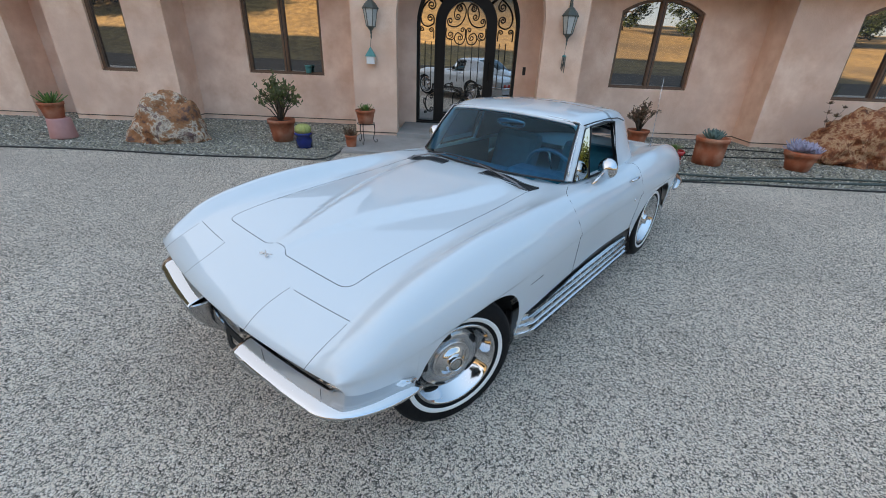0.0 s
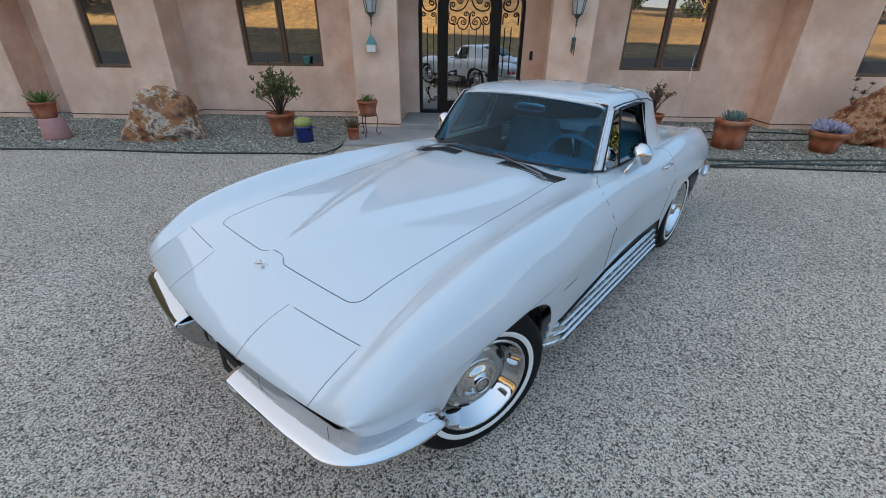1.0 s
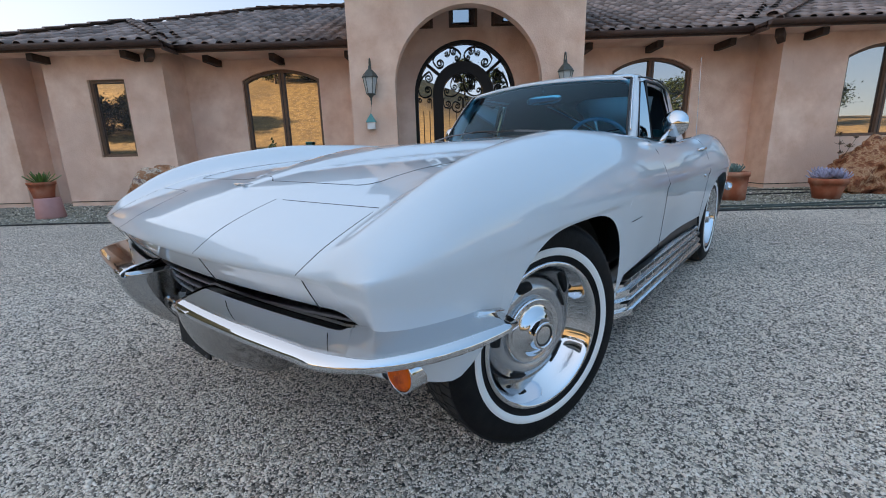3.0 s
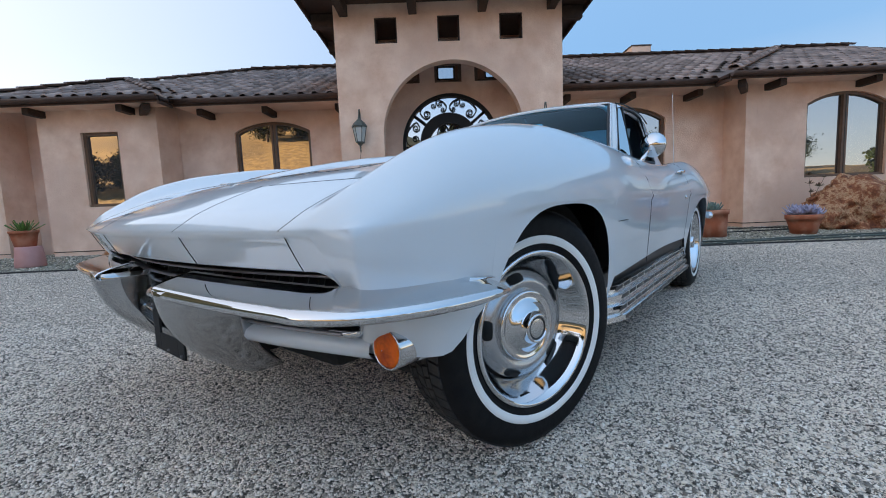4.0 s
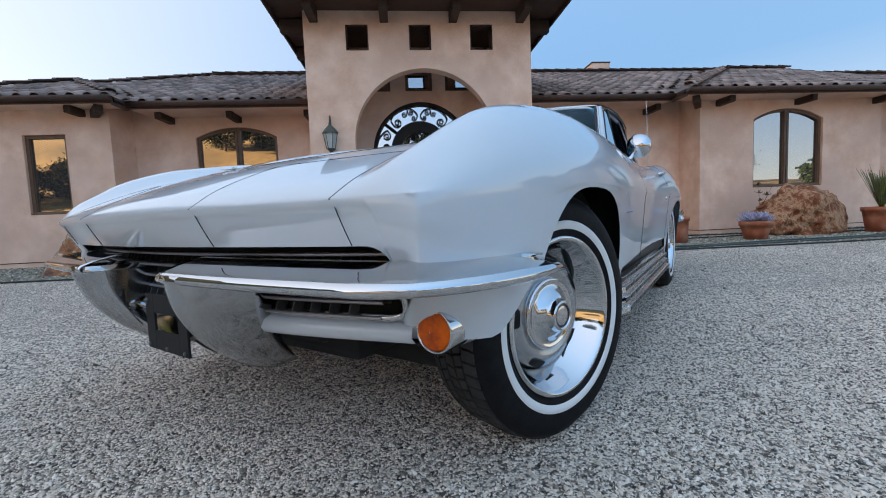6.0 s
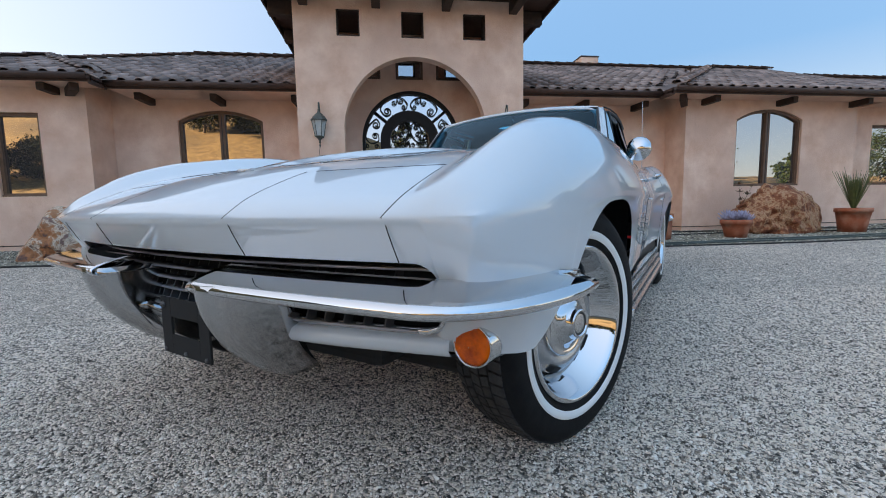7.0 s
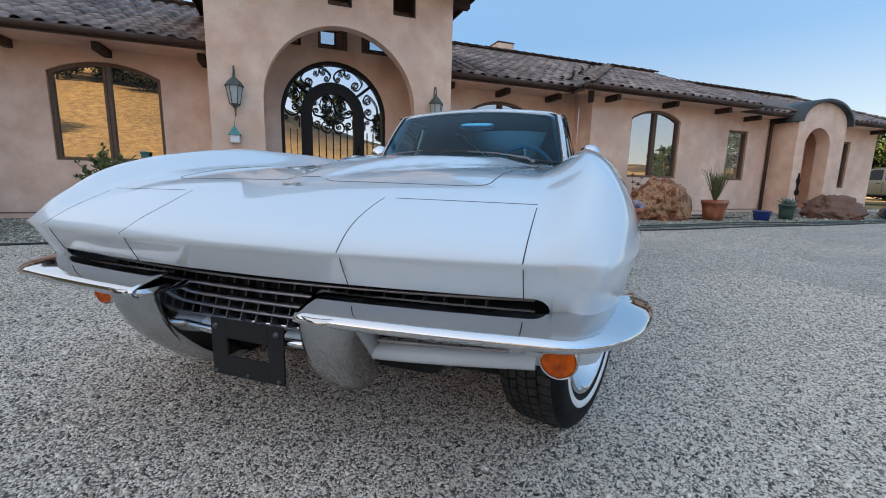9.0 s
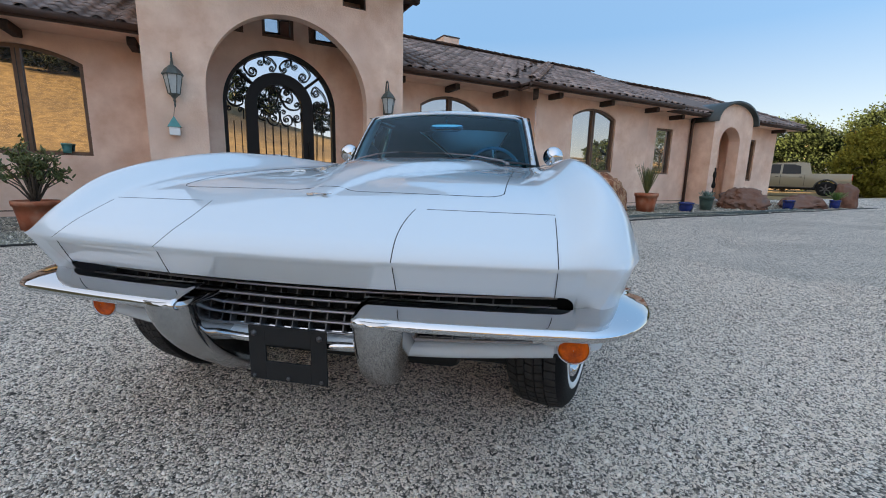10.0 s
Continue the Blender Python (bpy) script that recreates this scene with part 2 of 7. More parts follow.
def clear_glass(name, tint, mirror=0.09, ior=1.45):
    """Thin tinted glass: mostly see-through, with a sheen that grows at grazing angles."""
    m = bpy.data.materials.new(name)
    m.use_nodes = True
    t = m.node_tree
    t.nodes.remove(t.nodes["Principled BSDF"])
    tr = t.nodes.new("ShaderNodeBsdfTransparent")
    tr.inputs["Color"].default_value = (*tint, 1)
    gl = t.nodes.new("ShaderNodeBsdfGlossy")
    gl.inputs["Roughness"].default_value = 0.0
    gl.inputs["Color"].default_value = (*[0.45 + 0.45 * c for c in tint], 1)
    fr = t.nodes.new("ShaderNodeFresnel")
    fr.inputs["IOR"].default_value = ior
    ad = t.nodes.new("ShaderNodeMath")
    ad.operation = "ADD"
    ad.use_clamp = True
    ad.inputs[1].default_value = mirror
    t.links.new(fr.outputs[0], ad.inputs[0])
    mx = t.nodes.new("ShaderNodeMixShader")
    t.links.new(ad.outputs[0], mx.inputs["Fac"])
    t.links.new(tr.outputs[0], mx.inputs[1])
    t.links.new(gl.outputs[0], mx.inputs[2])
    t.links.new(mx.outputs[0], t.nodes["Material Output"].inputs[0])
    return m


STUCCO = material("stucco", (0.74, 0.465, 0.33), 0.92, color2=(0.91, 0.655, 0.51), scale=2.4, detail=9, bump=0.6, bump_scale=38, stain=(0.68, 0.45, 0.34), stain_scale=0.8)
PAINT = material("white_car_paint", (0.60, 0.66, 0.70), 0.42, coat=1.0, spec=0.25)
PAINT.node_tree.nodes["Principled BSDF"].inputs["Coat IOR"].default_value = 1.65
CHROME = material("chrome", (0.63, 0.64, 0.655), 0.045, 1.0)
DULL_CHROME = material("dusty_chrome", (0.46, 0.46, 0.465), 0.09, 1.0, color2=(0.52, 0.52, 0.525), scale=9, rough_var=0.05)
SHIELD = material("polished_shield", (0.80, 0.81, 0.82), 0.16, 1.0)
STEEL = material("brushed_steel", (0.62, 0.63, 0.64), 0.22, 1.0)
WHEEL_SILVER = material("silver_wheel_paint", (0.43, 0.44, 0.45), 0.25, 0.75)
RUBBER = material("tyre_rubber", (0.007, 0.007, 0.008), 0.6, color2=(0.012, 0.012, 0.012), scale=30, bump=0.12, bump_scale=200, spec=0.12)
TREAD = material("dusty_tread_rubber", (0.028, 0.027, 0.027), 0.85, color2=(0.05, 0.047, 0.045), scale=25, bump=0.2, bump_scale=150, spec=0.25)
WHITEWALL = material("whitewall_rubber", (0.78, 0.78, 0.76), 0.5)
BLACK = material("black_paint", (0.012, 0.012, 0.013), 0.4)
MATT_BLACK = material("underbody_black", (0.01, 0.01, 0.01), 0.9)
SEAM = material("panel_gap", (0.018, 0.019, 0.021), 0.9)
GASKET = material("rubber_gasket", (0.012, 0.012, 0.014), 0.55)
HEADLINER = material("dark_headliner", (0.010, 0.020, 0.026), 0.9)
WIPER = material("grey_wiper_metal", (0.20, 0.20, 0.21), 0.38, 0.7)
GRILLE = material("grille_grey", (0.30, 0.30, 0.31), 0.32, 0.85)
GRILLE_DIM = material("grille_dark_grey", (0.09, 0.09, 0.094), 0.4, 0.6)
AMBER = material("amber_lens", (0.34, 0.028, 0.0), 0.22, coat=0.25, spec=0.25, color2=(0.92, 0.15, 0.0), scale=24, bump=0.25, bump_scale=160)
RED_LENS = material("red_lens", (0.5, 0.01, 0.012), 0.15, coat=0.6)
TEAL = material("teal_vinyl", (0.008, 0.16, 0.23), 0.5, color2=(0.014, 0.21, 0.29), scale=20, bump=0.15, bump_scale=150)
CAR_GLASS = clear_glass("tinted_windscreen", (0.24, 0.66, 0.84), 0.0, 1.42)
SIDE_GLASS = clear_glass("side_window_glass", (0.42, 0.56, 0.60), 0.0, 1.3)
PANE = pane_material("window_glass", (0.012, 0.012, 0.014), 0.37)
DOOR_PANE = pane_material("door_glass", (0.02, 0.018, 0.014), 0.56)
FRAME_WOOD = material("brown_window_frame", (0.115, 0.060, 0.034), 0.5, color2=(0.16, 0.086, 0.050), scale=14)
BEAM = material("dark_stained_beam", (0.035, 0.018, 0.012), 0.7, color2=(0.055, 0.03, 0.02), scale=18, bump=0.3, bump_scale=50)
FASCIA = material("brown_fascia", (0.06, 0.03, 0.02), 0.6, color2=(0.08, 0.042, 0.03), scale=9)
IRON = material("black_iron", (0.011, 0.0085, 0.007), 0.5, 0.0, spec=0.25)
TILE = material("clay_roof_tile", (0.205, 0.147, 0.127), 0.7, color2=(0.35, 0.262, 0.228), scale=5, bump=0.35, bump_scale=40, obj_rand=0.4, stain=(0.135, 0.108, 0.10), stain_scale=2.5)
TILE_STUFF = material("clay_roof_tile_field", (0.205, 0.147, 0.127), 0.7, color2=(0.35, 0.262, 0.228), scale=5, bump=0.35, bump_scale=40, island=0.4, stain=(0.135, 0.108, 0.10), stain_scale=2.5)
UNDERLAY = material("roof_underlay", (0.13, 0.09, 0.075), 0.95, color2=(0.18, 0.13, 0.11), scale=6)
CONCRETE = material("walk_concrete", (0.30, 0.28, 0.26), 0.9, color2=(0.36, 0.33, 0.31), scale=3, bump=0.3, bump_scale=80, stain=(0.24, 0.23, 0.215))
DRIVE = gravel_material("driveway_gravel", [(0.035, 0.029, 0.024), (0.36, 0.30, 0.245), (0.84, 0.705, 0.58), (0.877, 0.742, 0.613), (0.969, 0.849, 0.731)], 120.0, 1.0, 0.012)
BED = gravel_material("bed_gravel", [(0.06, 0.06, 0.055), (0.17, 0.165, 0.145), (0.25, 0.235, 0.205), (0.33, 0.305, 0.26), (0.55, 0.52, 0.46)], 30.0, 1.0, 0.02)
STONES = island_material("crushed_stone", [(0.04, 0.034, 0.029), (0.26, 0.218, 0.182), (0.76, 0.645, 0.54), (0.90, 0.772, 0.655), (0.93, 0.81, 0.70), (0.980, 0.897, 0.807)])
BED_STONES = island_material("bed_stone", [(0.06, 0.055, 0.045), (0.20, 0.18, 0.135), (0.33, 0.29, 0.215), (0.27, 0.255, 0.205), (0.48, 0.42, 0.32), (0.78, 0.72, 0.62)])
TERRACOTTA = material("terracotta", (0.33, 0.085, 0.036), 0.85, color2=(0.43, 0.125, 0.058), scale=7, bump=0.15, bump_scale=70, stain=(0.50, 0.25, 0.16), stain_scale=5)
PINK_POT = material("pink_glazed_pot", (0.46, 0.21, 0.19), 0.5, color2=(0.52, 0.26, 0.23), scale=5)
BLUE_POT = material("blue_glaze", (0.008, 0.02, 0.13), 0.15, coat=0.6, color2=(0.012, 0.03, 0.20), scale=8)
GREEN_POT = material("green_glaze", (0.045, 0.075, 0.06), 0.35, color2=(0.06, 0.10, 0.085), scale=8)
RED_POT = material("red_glaze", (0.42, 0.015, 0.015), 0.25, coat=0.4)
SOIL = material("potting_soil", (0.04, 0.028, 0.02), 1.0)
LEAF = material("succulent_leaf", (0.080, 0.098, 0.03), 0.5, color2=(0.13, 0.135, 0.04), scale=20, island=0.3)
LEAF_RED = material("bronze_leaf", (0.10, 0.075, 0.035), 0.5, color2=(0.16, 0.065, 0.04), scale=20, island=0.3)
LEAF_BLUE = material("agave_leaf", (0.12, 0.19, 0.17), 0.55, color2=(0.16, 0.23, 0.20), scale=20, island=0.2)
LEAF_LILAC = material("lilac_leaf", (0.36, 0.33, 0.46), 0.55, color2=(0.45, 0.44, 0.56), scale=20, island=0.2)
LEAF_GREEN = material("green_leaf", (0.06, 0.13, 0.025), 0.5, color2=(0.11, 0.19, 0.04), scale=20, island=0.3)
CACTUS = material("cactus_spines", (0.28, 0.30, 0.08), 0.7, color2=(0.42, 0.42, 0.14), scale=60)
BARK = material("bark", (0.085, 0.06, 0.042), 0.95, color2=(0.13, 0.095, 0.07), scale=25, bump=0.5, bump_scale=30)
OAK_LEAF = material("oak_leaf", (0.006, 0.012, 0.005), 0.9, color2=(0.015, 0.023, 0.007), scale=0.6, island=0.45, spec=0.1)
YELLOW_LEAF = material("willow_leaf", (0.13, 0.12, 0.018), 0.85, color2=(0.24, 0.215, 0.035), scale=0.6, island=0.35, spec=0.1)
def rock_material(name, ramp):
    """Fractured stone: patches of several colours over rough relief."""
    m = bpy.data.materials.new(name)
    m.use_nodes = True
    t = m.node_tree
    b = t.nodes["Principled BSDF"]
    b.inputs["Roughness"].default_value = 0.85
    tc = t.nodes.new("ShaderNodeTexCoord")
    nz = t.nodes.new("ShaderNodeTexNoise")
    nz.inputs["Scale"].default_value, nz.inputs["Detail"].default_value, nz.inputs["Roughness"].default_value, nz.inputs["Distortion"].default_value = 3.2, 12.0, 0.74, 0.3
    t.links.new(tc.outputs["Object"], nz.inputs["Vector"])
    cr = t.nodes.new("ShaderNodeValToRGB")
    while len(cr.color_ramp.elements) < len(ramp):
        cr.color_ramp.elements.new(0.5)
    for i, (p, c) in enumerate(ramp):
        cr.color_ramp.elements[i].position, cr.color_ramp.elements[i].color = p, (*c, 1)
    t.links.new(nz.outputs["Fac"], cr.inputs["Fac"])
    t.links.new(cr.outputs["Color"], b.inputs["Base Color"])
    vo = t.nodes.new("ShaderNodeTexVoronoi")
    vo.inputs["Scale"].default_value = 7.0
    t.links.new(tc.outputs["Object"], vo.inputs["Vector"])
    n2 = t.nodes.new("ShaderNodeTexNoise")
    n2.inputs["Scale"].default_value, n2.inputs["Detail"].default_value = 16.0, 8.0
    t.links.new(tc.outputs["Object"], n2.inputs["Vector"])
    ad = t.nodes.new("ShaderNodeMath")
    ad.operation = "ADD"
    t.links.new(vo.outputs["Distance"], ad.inputs[0])
    t.links.new(n2.outputs["Fac"], ad.inputs[1])
    bp = t.nodes.new("ShaderNodeBump")
    bp.inputs["Strength"].default_value, bp.inputs["Distance"].default_value = 0.9, 0.05
    t.links.new(ad.outputs[0], bp.inputs["Height"])
    t.links.new(bp.outputs["Normal"], b.inputs["Normal"])
    return m


ROCK = rock_material("red_boulder", [(0.30, (0.05, 0.03, 0.035)), (0.40, (0.15, 0.075, 0.055)), (0.46, (0.37, 0.15, 0.06)), (0.51, (0.34, 0.16, 0.08)), (0.555, (0.66, 0.54, 0.42)), (0.595, (0.22, 0.12, 0.09)), (0.70, (0.13, 0.10, 0.12))])
ROCK_RUST = rock_material("rust_boulder", [(0.30, (0.03, 0.012, 0.008)), (0.40, (0.13, 0.038, 0.016)), (0.48, (0.27, 0.085, 0.032)), (0.54, (0.50, 0.29, 0.16)), (0.585, (0.24, 0.075, 0.03)), (0.64, (0.10, 0.04, 0.022)), (0.76, (0.07, 0.045, 0.042))])
ROCK_DARK = material("dark_red_boulder", (0.10, 0.040, 0.026), 0.85, color2=(0.25, 0.12, 0.07), scale=3.0, detail=9, bump=0.8, bump_scale=14, stain=(0.10, 0.075, 0.07), stain_scale=3)
# wide dark patches: brown scrub, and shade on the hill put into the colour
DRY_GRASS = material("dry_grass", (0.12, 0.074, 0.023), 0.95, color2=(0.26, 0.168, 0.056), scale=1.6, detail=14, bump=0.7, bump_scale=5, stain=(0.045, 0.030, 0.013), stain_scale=0.07, lo=0.38, hi=0.62)
# darkness of the shaded ground put into this colour
SHADE_GROUND = material("bare_soil", (0.035, 0.026, 0.018), 1.0, color2=(0.055, 0.04, 0.026), scale=0.6, bump=0.6, bump_scale=8)
HOSE = material("garden_hose", (0.045, 0.06, 0.05), 0.5)
EDGING = material("bed_edging", (0.02, 0.017, 0.015), 0.8)
TRUCK_GLASS = material("dark_truck_glass", (0.008, 0.009, 0.010), 0.08, spec=0.3)
TRUCK_PAINT = material("sand_truck_paint", (0.22, 0.19, 0.13), 0.35, 0.1, coat=0.6)
LAMP_GLASS = material("frosted_lamp_glass", (0.40, 0.43, 0.42), 0.35, color2=(0.48, 0.50, 0.48), scale=25)
PATINA = material("patina_metal", (0.075, 0.085, 0.078), 0.6, 0.3, color2=(0.11, 0.12, 0.105), scale=20)
TEAL_PAINT = material("teal_painted_wood", (0.06, 0.24, 0.23), 0.7, color2=(0.08, 0.28, 0.27), scale=15)
WHITE_PAINT = material("white_painted_wood", (0.74, 0.74, 0.72), 0.6)
METAL_ROOF = material("dark_metal_roof", (0.035, 0.042, 0.04), 0.45, 0.3, color2=(0.05, 0.058, 0.055), scale=4)

# ---- the sports coupe: x runs back from the front axle, y to the car's right, z up ----
CAR_AT = Matrix(((0.6348, -0.7726, 0, -0.483), (0.7726, 0.6348, 0, 1.965), (0, 0, 1, 0), (0, 0, 0, 1)))
AXLE, HUB_Z = 2.489, 0.335
NOSE = -0.715
crease_v = curve((NOSE, 0.768), (-0.68, 0.796), (-0.6, 0.826), (-0.48, 0.846), (-0.3, 0.861), (-0.15, 0.868), (0.0, 0.872), (0.4, 0.868), (0.9, 0.845), (1.5, 0.822), (2.0, 0.838), (2.5, 0.862), (2.9, 0.845), (3.3, 0.77), (3.6, 0.62))
crease_z = curve((NOSE, 0.642), (-0.4, 0.658), (-0.1, 0.673), (0.4, 0.68), (1.2, 0.68), (2.4, 0.69), (3.3, 0.69), (3.6, 0.67))
mid_z = curve((NOSE, 0.642), (-0.66, 0.676), (-0.6, 0.703), (-0.51, 0.738), (-0.43, 0.763), (-0.2, 0.806), (0.2, 0.842), (0.6, 0.862), (1.0, 0.885), (1.3, 0.88), (2.0, 0.86), (2.6, 0.86), (3.2, 0.83), (3.5, 0.76), (3.6, 0.68))
valley_z = curve((NOSE, 0.642), (-0.66, 0.674), (-0.6, 0.70), (-0.51, 0.733), (-0.43, 0.757), (-0.2, 0.795), (0.2, 0.822), (0.6, 0.842), (1.0, 0.868), (1.3, 0.87), (2.0, 0.86), (2.6, 0.86), (3.2, 0.83), (3.5, 0.76), (3.6, 0.68))
peak_z = curve((NOSE, 0.642), (-0.66, 0.697), (-0.6, 0.733), (-0.52, 0.774), (-0.44, 0.804), (-0.31, 0.835), (-0.2, 0.854), (0.0, 0.881), (0.2, 0.895), (0.45, 0.896), (0.8, 0.886), (1.1, 0.872), (1.5, 0.855), (1.8, 0.862), (2.1, 0.895), (2.4, 0.918), (2.7, 0.915), (3.1, 0.87), (3.45, 0.77), (3.6, 0.68))
peak_v = curve((NOSE, 0.70), (-0.5, 0.735), (-0.2, 0.725), (0.2, 0.71), (1.0, 0.70), (1.6, 0.715), (2.4, 0.715), (3.2, 0.64), (3.6, 0.5))
valley_v = curve((NOSE, 0.632), (-0.5, 0.630), (-0.3, 0.605), (-0.1, 0.585), (0.5, 0.56), (1.1, 0.55), (2.5, 0.5), (3.6, 0.4))


def nose_bow(v):
    return 0.125 * v * v + 0.6 * max(0.0, abs(v) - 0.72) ** 1.5


def bow_fade(r):
    return 1.0 - smooth(NOSE, -0.05, r)


def bulge(r, v):
    """The raised spine of the bonnet, narrow at the badge and wide at the cowl."""
    if r < -0.52 or r > 1.15:
        return 0.0
    w = 0.035 + 0.36 * smooth(-0.5, 0.75, r)
    h = 0.032 * smooth(-0.52, 0.15, r) * (1.0 - 0.5 * smooth(0.7, 1.1, r))
    e = abs(v) / w
    lift = 1.0 - smooth(0.72, 1.12, e)
    return h * lift


def deck(r, v):
    """A point of the upper bodywork."""
    a, vc, vp = abs(v), crease_v(r), peak_v(r)
    zc, zp = crease_z(r), peak_z(r)
    vv = valley_v(r)
    if a <= vv:
        t = a / vv
        z = mid_z(r) + (valley_z(r) - mid_z(r)) * t * t
    elif a <= vp:
        t = (a - vv) / (vp - vv)
        z = valley_z(r) + (zp - valley_z(r)) * (t * t * (2.15 - 1.15 * t))
    else:
        t = (a - vp) / max(vc - vp, 1e-4)
        drop = 0.42 * t * t + 0.58 * (1 - math.sqrt(max(0.0, 1 - (0.94 * t) ** 2))) / (1 - math.sqrt(1 - 0.94 ** 2))
        z = zp + (zc - zp) * drop
    z += bulge(r, v)
    return (r + nose_bow(v) * bow_fade(r), -v, z)


V_IN, V_OUT, V_HOOD = 0.29, 0.632, 0.502
cols = [0.0, 0.02, 0.04, 0.06, 0.085, 0.115, 0.15, 0.19, 0.23, 0.26, V_IN, 0.32, 0.35, 0.38, 0.415, 0.45, V_HOOD, 0.516, 0.533, 0.555, 0.58, 0.605, V_OUT]
side_fr = [0.07, 0.14, 0.21, 0.28, 0.35, 0.43, 0.51, 0.59, 0.67, 0.75, 0.82, 0.88, 0.93, 0.97, 1.0]
R_LAMP, R_HOOD, R_COWL, R_DOOR, R_DOOR2 = -0.51, -0.40, 0.90, 0.96, 2.02
rows_r = sorted(set([NOSE, -0.705, -0.69, -0.67, -0.65, -0.62, -0.59, -0.56, -0.535, R_LAMP, -0.48, -0.455, -0.43, R_HOOD] + [round(-0.37 + 0.035 * i, 3) for i in range(36)] + [R_DOOR, R_COWL, 0.95, 1.0, 1.05] + [round(1.1 + 0.07 * i, 3) for i in range(13)] + [R_DOOR2] + [round(2.09 + 0.06 * i, 3) for i in range(25)] + [3.57, 3.6]))


def col_v(r, j):
    """Signed lateral place of column j; columns run from the car's right crease to its left."""
    half = len(cols) + len(side_fr) - 1
    k = j - half
    a = abs(k)
    if a < len(cols):
        v = cols[a]
    else:
        v = V_OUT + (crease_v(r) - V_OUT) * side_fr[a - len(cols)] if crease_v(r) > V_OUT else crease_v(r) * (0.9 + 0.1 * side_fr[a - len(cols)])
    if a < len(cols) and crease_v(r) < V_OUT + 0.01:
        v = cols[a] / V_OUT * crease_v(r) * 0.9
    return math.copysign(v, k) if k else 0.0


NC = 2 * (len(cols) + len(side_fr)) - 1
NR = len(rows_r)
P = np.array([[deck(r, col_v(r, j)) for j in range(NC)] for r in rows_r])
du, dv = np.gradient(P, axis=0), np.gradient(P, axis=1)
NRM = np.cross(du, dv)
NRM /= np.linalg.norm(NRM, axis=2, keepdims=True) + 1e-12
if NRM[NR // 2, NC // 2, 2] < 0:
    NRM = -NRM


# the crease is rolled, not knife-sharp: its normals are shared by the panels above and below
def crease_normal(n):
    h = Vector((n[0], n[1], 0)).normalized()
    return np.array((Vector(n) + h * 0.9 + Vector((0, 0, -0.35))).normalized())


EDGE = []
for i in range(NR):
    for j in (0, NC - 1):
        EDGE.append((P[i, j], crease_normal(NRM[i, j])))
for j in range(NC):
    EDGE.append((P[0, j], crease_normal((NRM[0, j][0] * 1.0 - 0.2, NRM[0, j][1], NRM[0, j][2]))))
EDGE_P, EDGE_N = np.array([p for p, n in EDGE]), np.array([n for p, n in EDGE])
for i in range(NR):
    for j in range(NC):
        k = min(j, NC - 1 - j)
        w = (1.0, 0.65, 0.35, 0.15)[min(k, i)] if min(k, i) < 4 else 0.0
        if w:
            c = EDGE_N[np.argmin(((EDGE_P - P[i, j]) ** 2).sum(1))]
            NRM[i, j] = NRM[i, j] * (1 - w) + c * w
            NRM[i, j] /= np.linalg.norm(NRM[i, j])


def pick_faces(test):
    """The cells of the upper bodywork for which test holds, as verts, faces and normals."""
    idx, verts, norms, faces = {}, [], [], []
    for i in range(NR - 1):
        for j in range(NC - 1):
            r, v = (rows_r[i] + rows_r[i + 1]) / 2, (col_v(rows_r[i], j) + col_v(rows_r[i], j + 1)) / 2
            if not test(r, v):
                continue
            q = []
            for a, b in ((i, j), (i, j + 1), (i + 1, j + 1), (i + 1, j)):
                if (a, b) not in idx:
                    idx[(a, b)] = len(verts)
                    verts.append(P[a, b])
                    norms.append(NRM[a, b])
                q.append(idx[(a, b)])
            faces.append(tuple(q))
    return verts, faces, norms


def is_hood(r, v):
    return R_HOOD < r < R_COWL and abs(v) < V_HOOD


def is_lamp(r, v, s):
    return r < R_LAMP and V_IN < s * v < V_OUT


def is_cabin(r, v):
    q = v / 0.585
    return 1.045 + 0.155 * q * q + 0.03 * q ** 4 < r < 2.3 and abs(v) < 0.58


def is_door(r, v, s):
    return R_DOOR < r < R_DOOR2 and s * v > 0.58


car = thing("sports_coupe", CAR_AT, "glossy white classic sports coupe parked on gravel, steered wheels, chrome bumpers", "car")


def sheet(name, test, label=""):
    v, f, n = pick_faces(test)
    return mesh_ob(name, v, f, PAINT, car, label, normals=n)


sheet("body", lambda r, v: not (is_hood(r, v) or is_lamp(r, v, 1) or is_lamp(r, v, -1) or is_cabin(r, v) or is_door(r, v, 1) or is_door(r, v, -1)), "white painted upper bodywork with peaked wings")
hood = sheet("bonnet", is_hood, "white bonnet with a raised centre spine")
for s in (1, -1):
    sheet("headlamp_door", lambda r, v: is_lamp(r, v, s), "closed white rotating headlamp cover")
    sheet("door_top", lambda r, v: is_door(r, v, s))


def on_deck(r, v, lift=0.0):
    p = Vector(deck(r, v))
    return p + Vector((0, 0, lift))


def seam(pts, radius=0.0022, name="panel_gap", parent=None):
    return tube(name, pts, radius, SEAM, parent or car, n=6)


# gaps round the bonnet, with rounded front corners and a dip at the centre spine
def sunk(r, v):
    return on_deck(r, v, -0.0009)


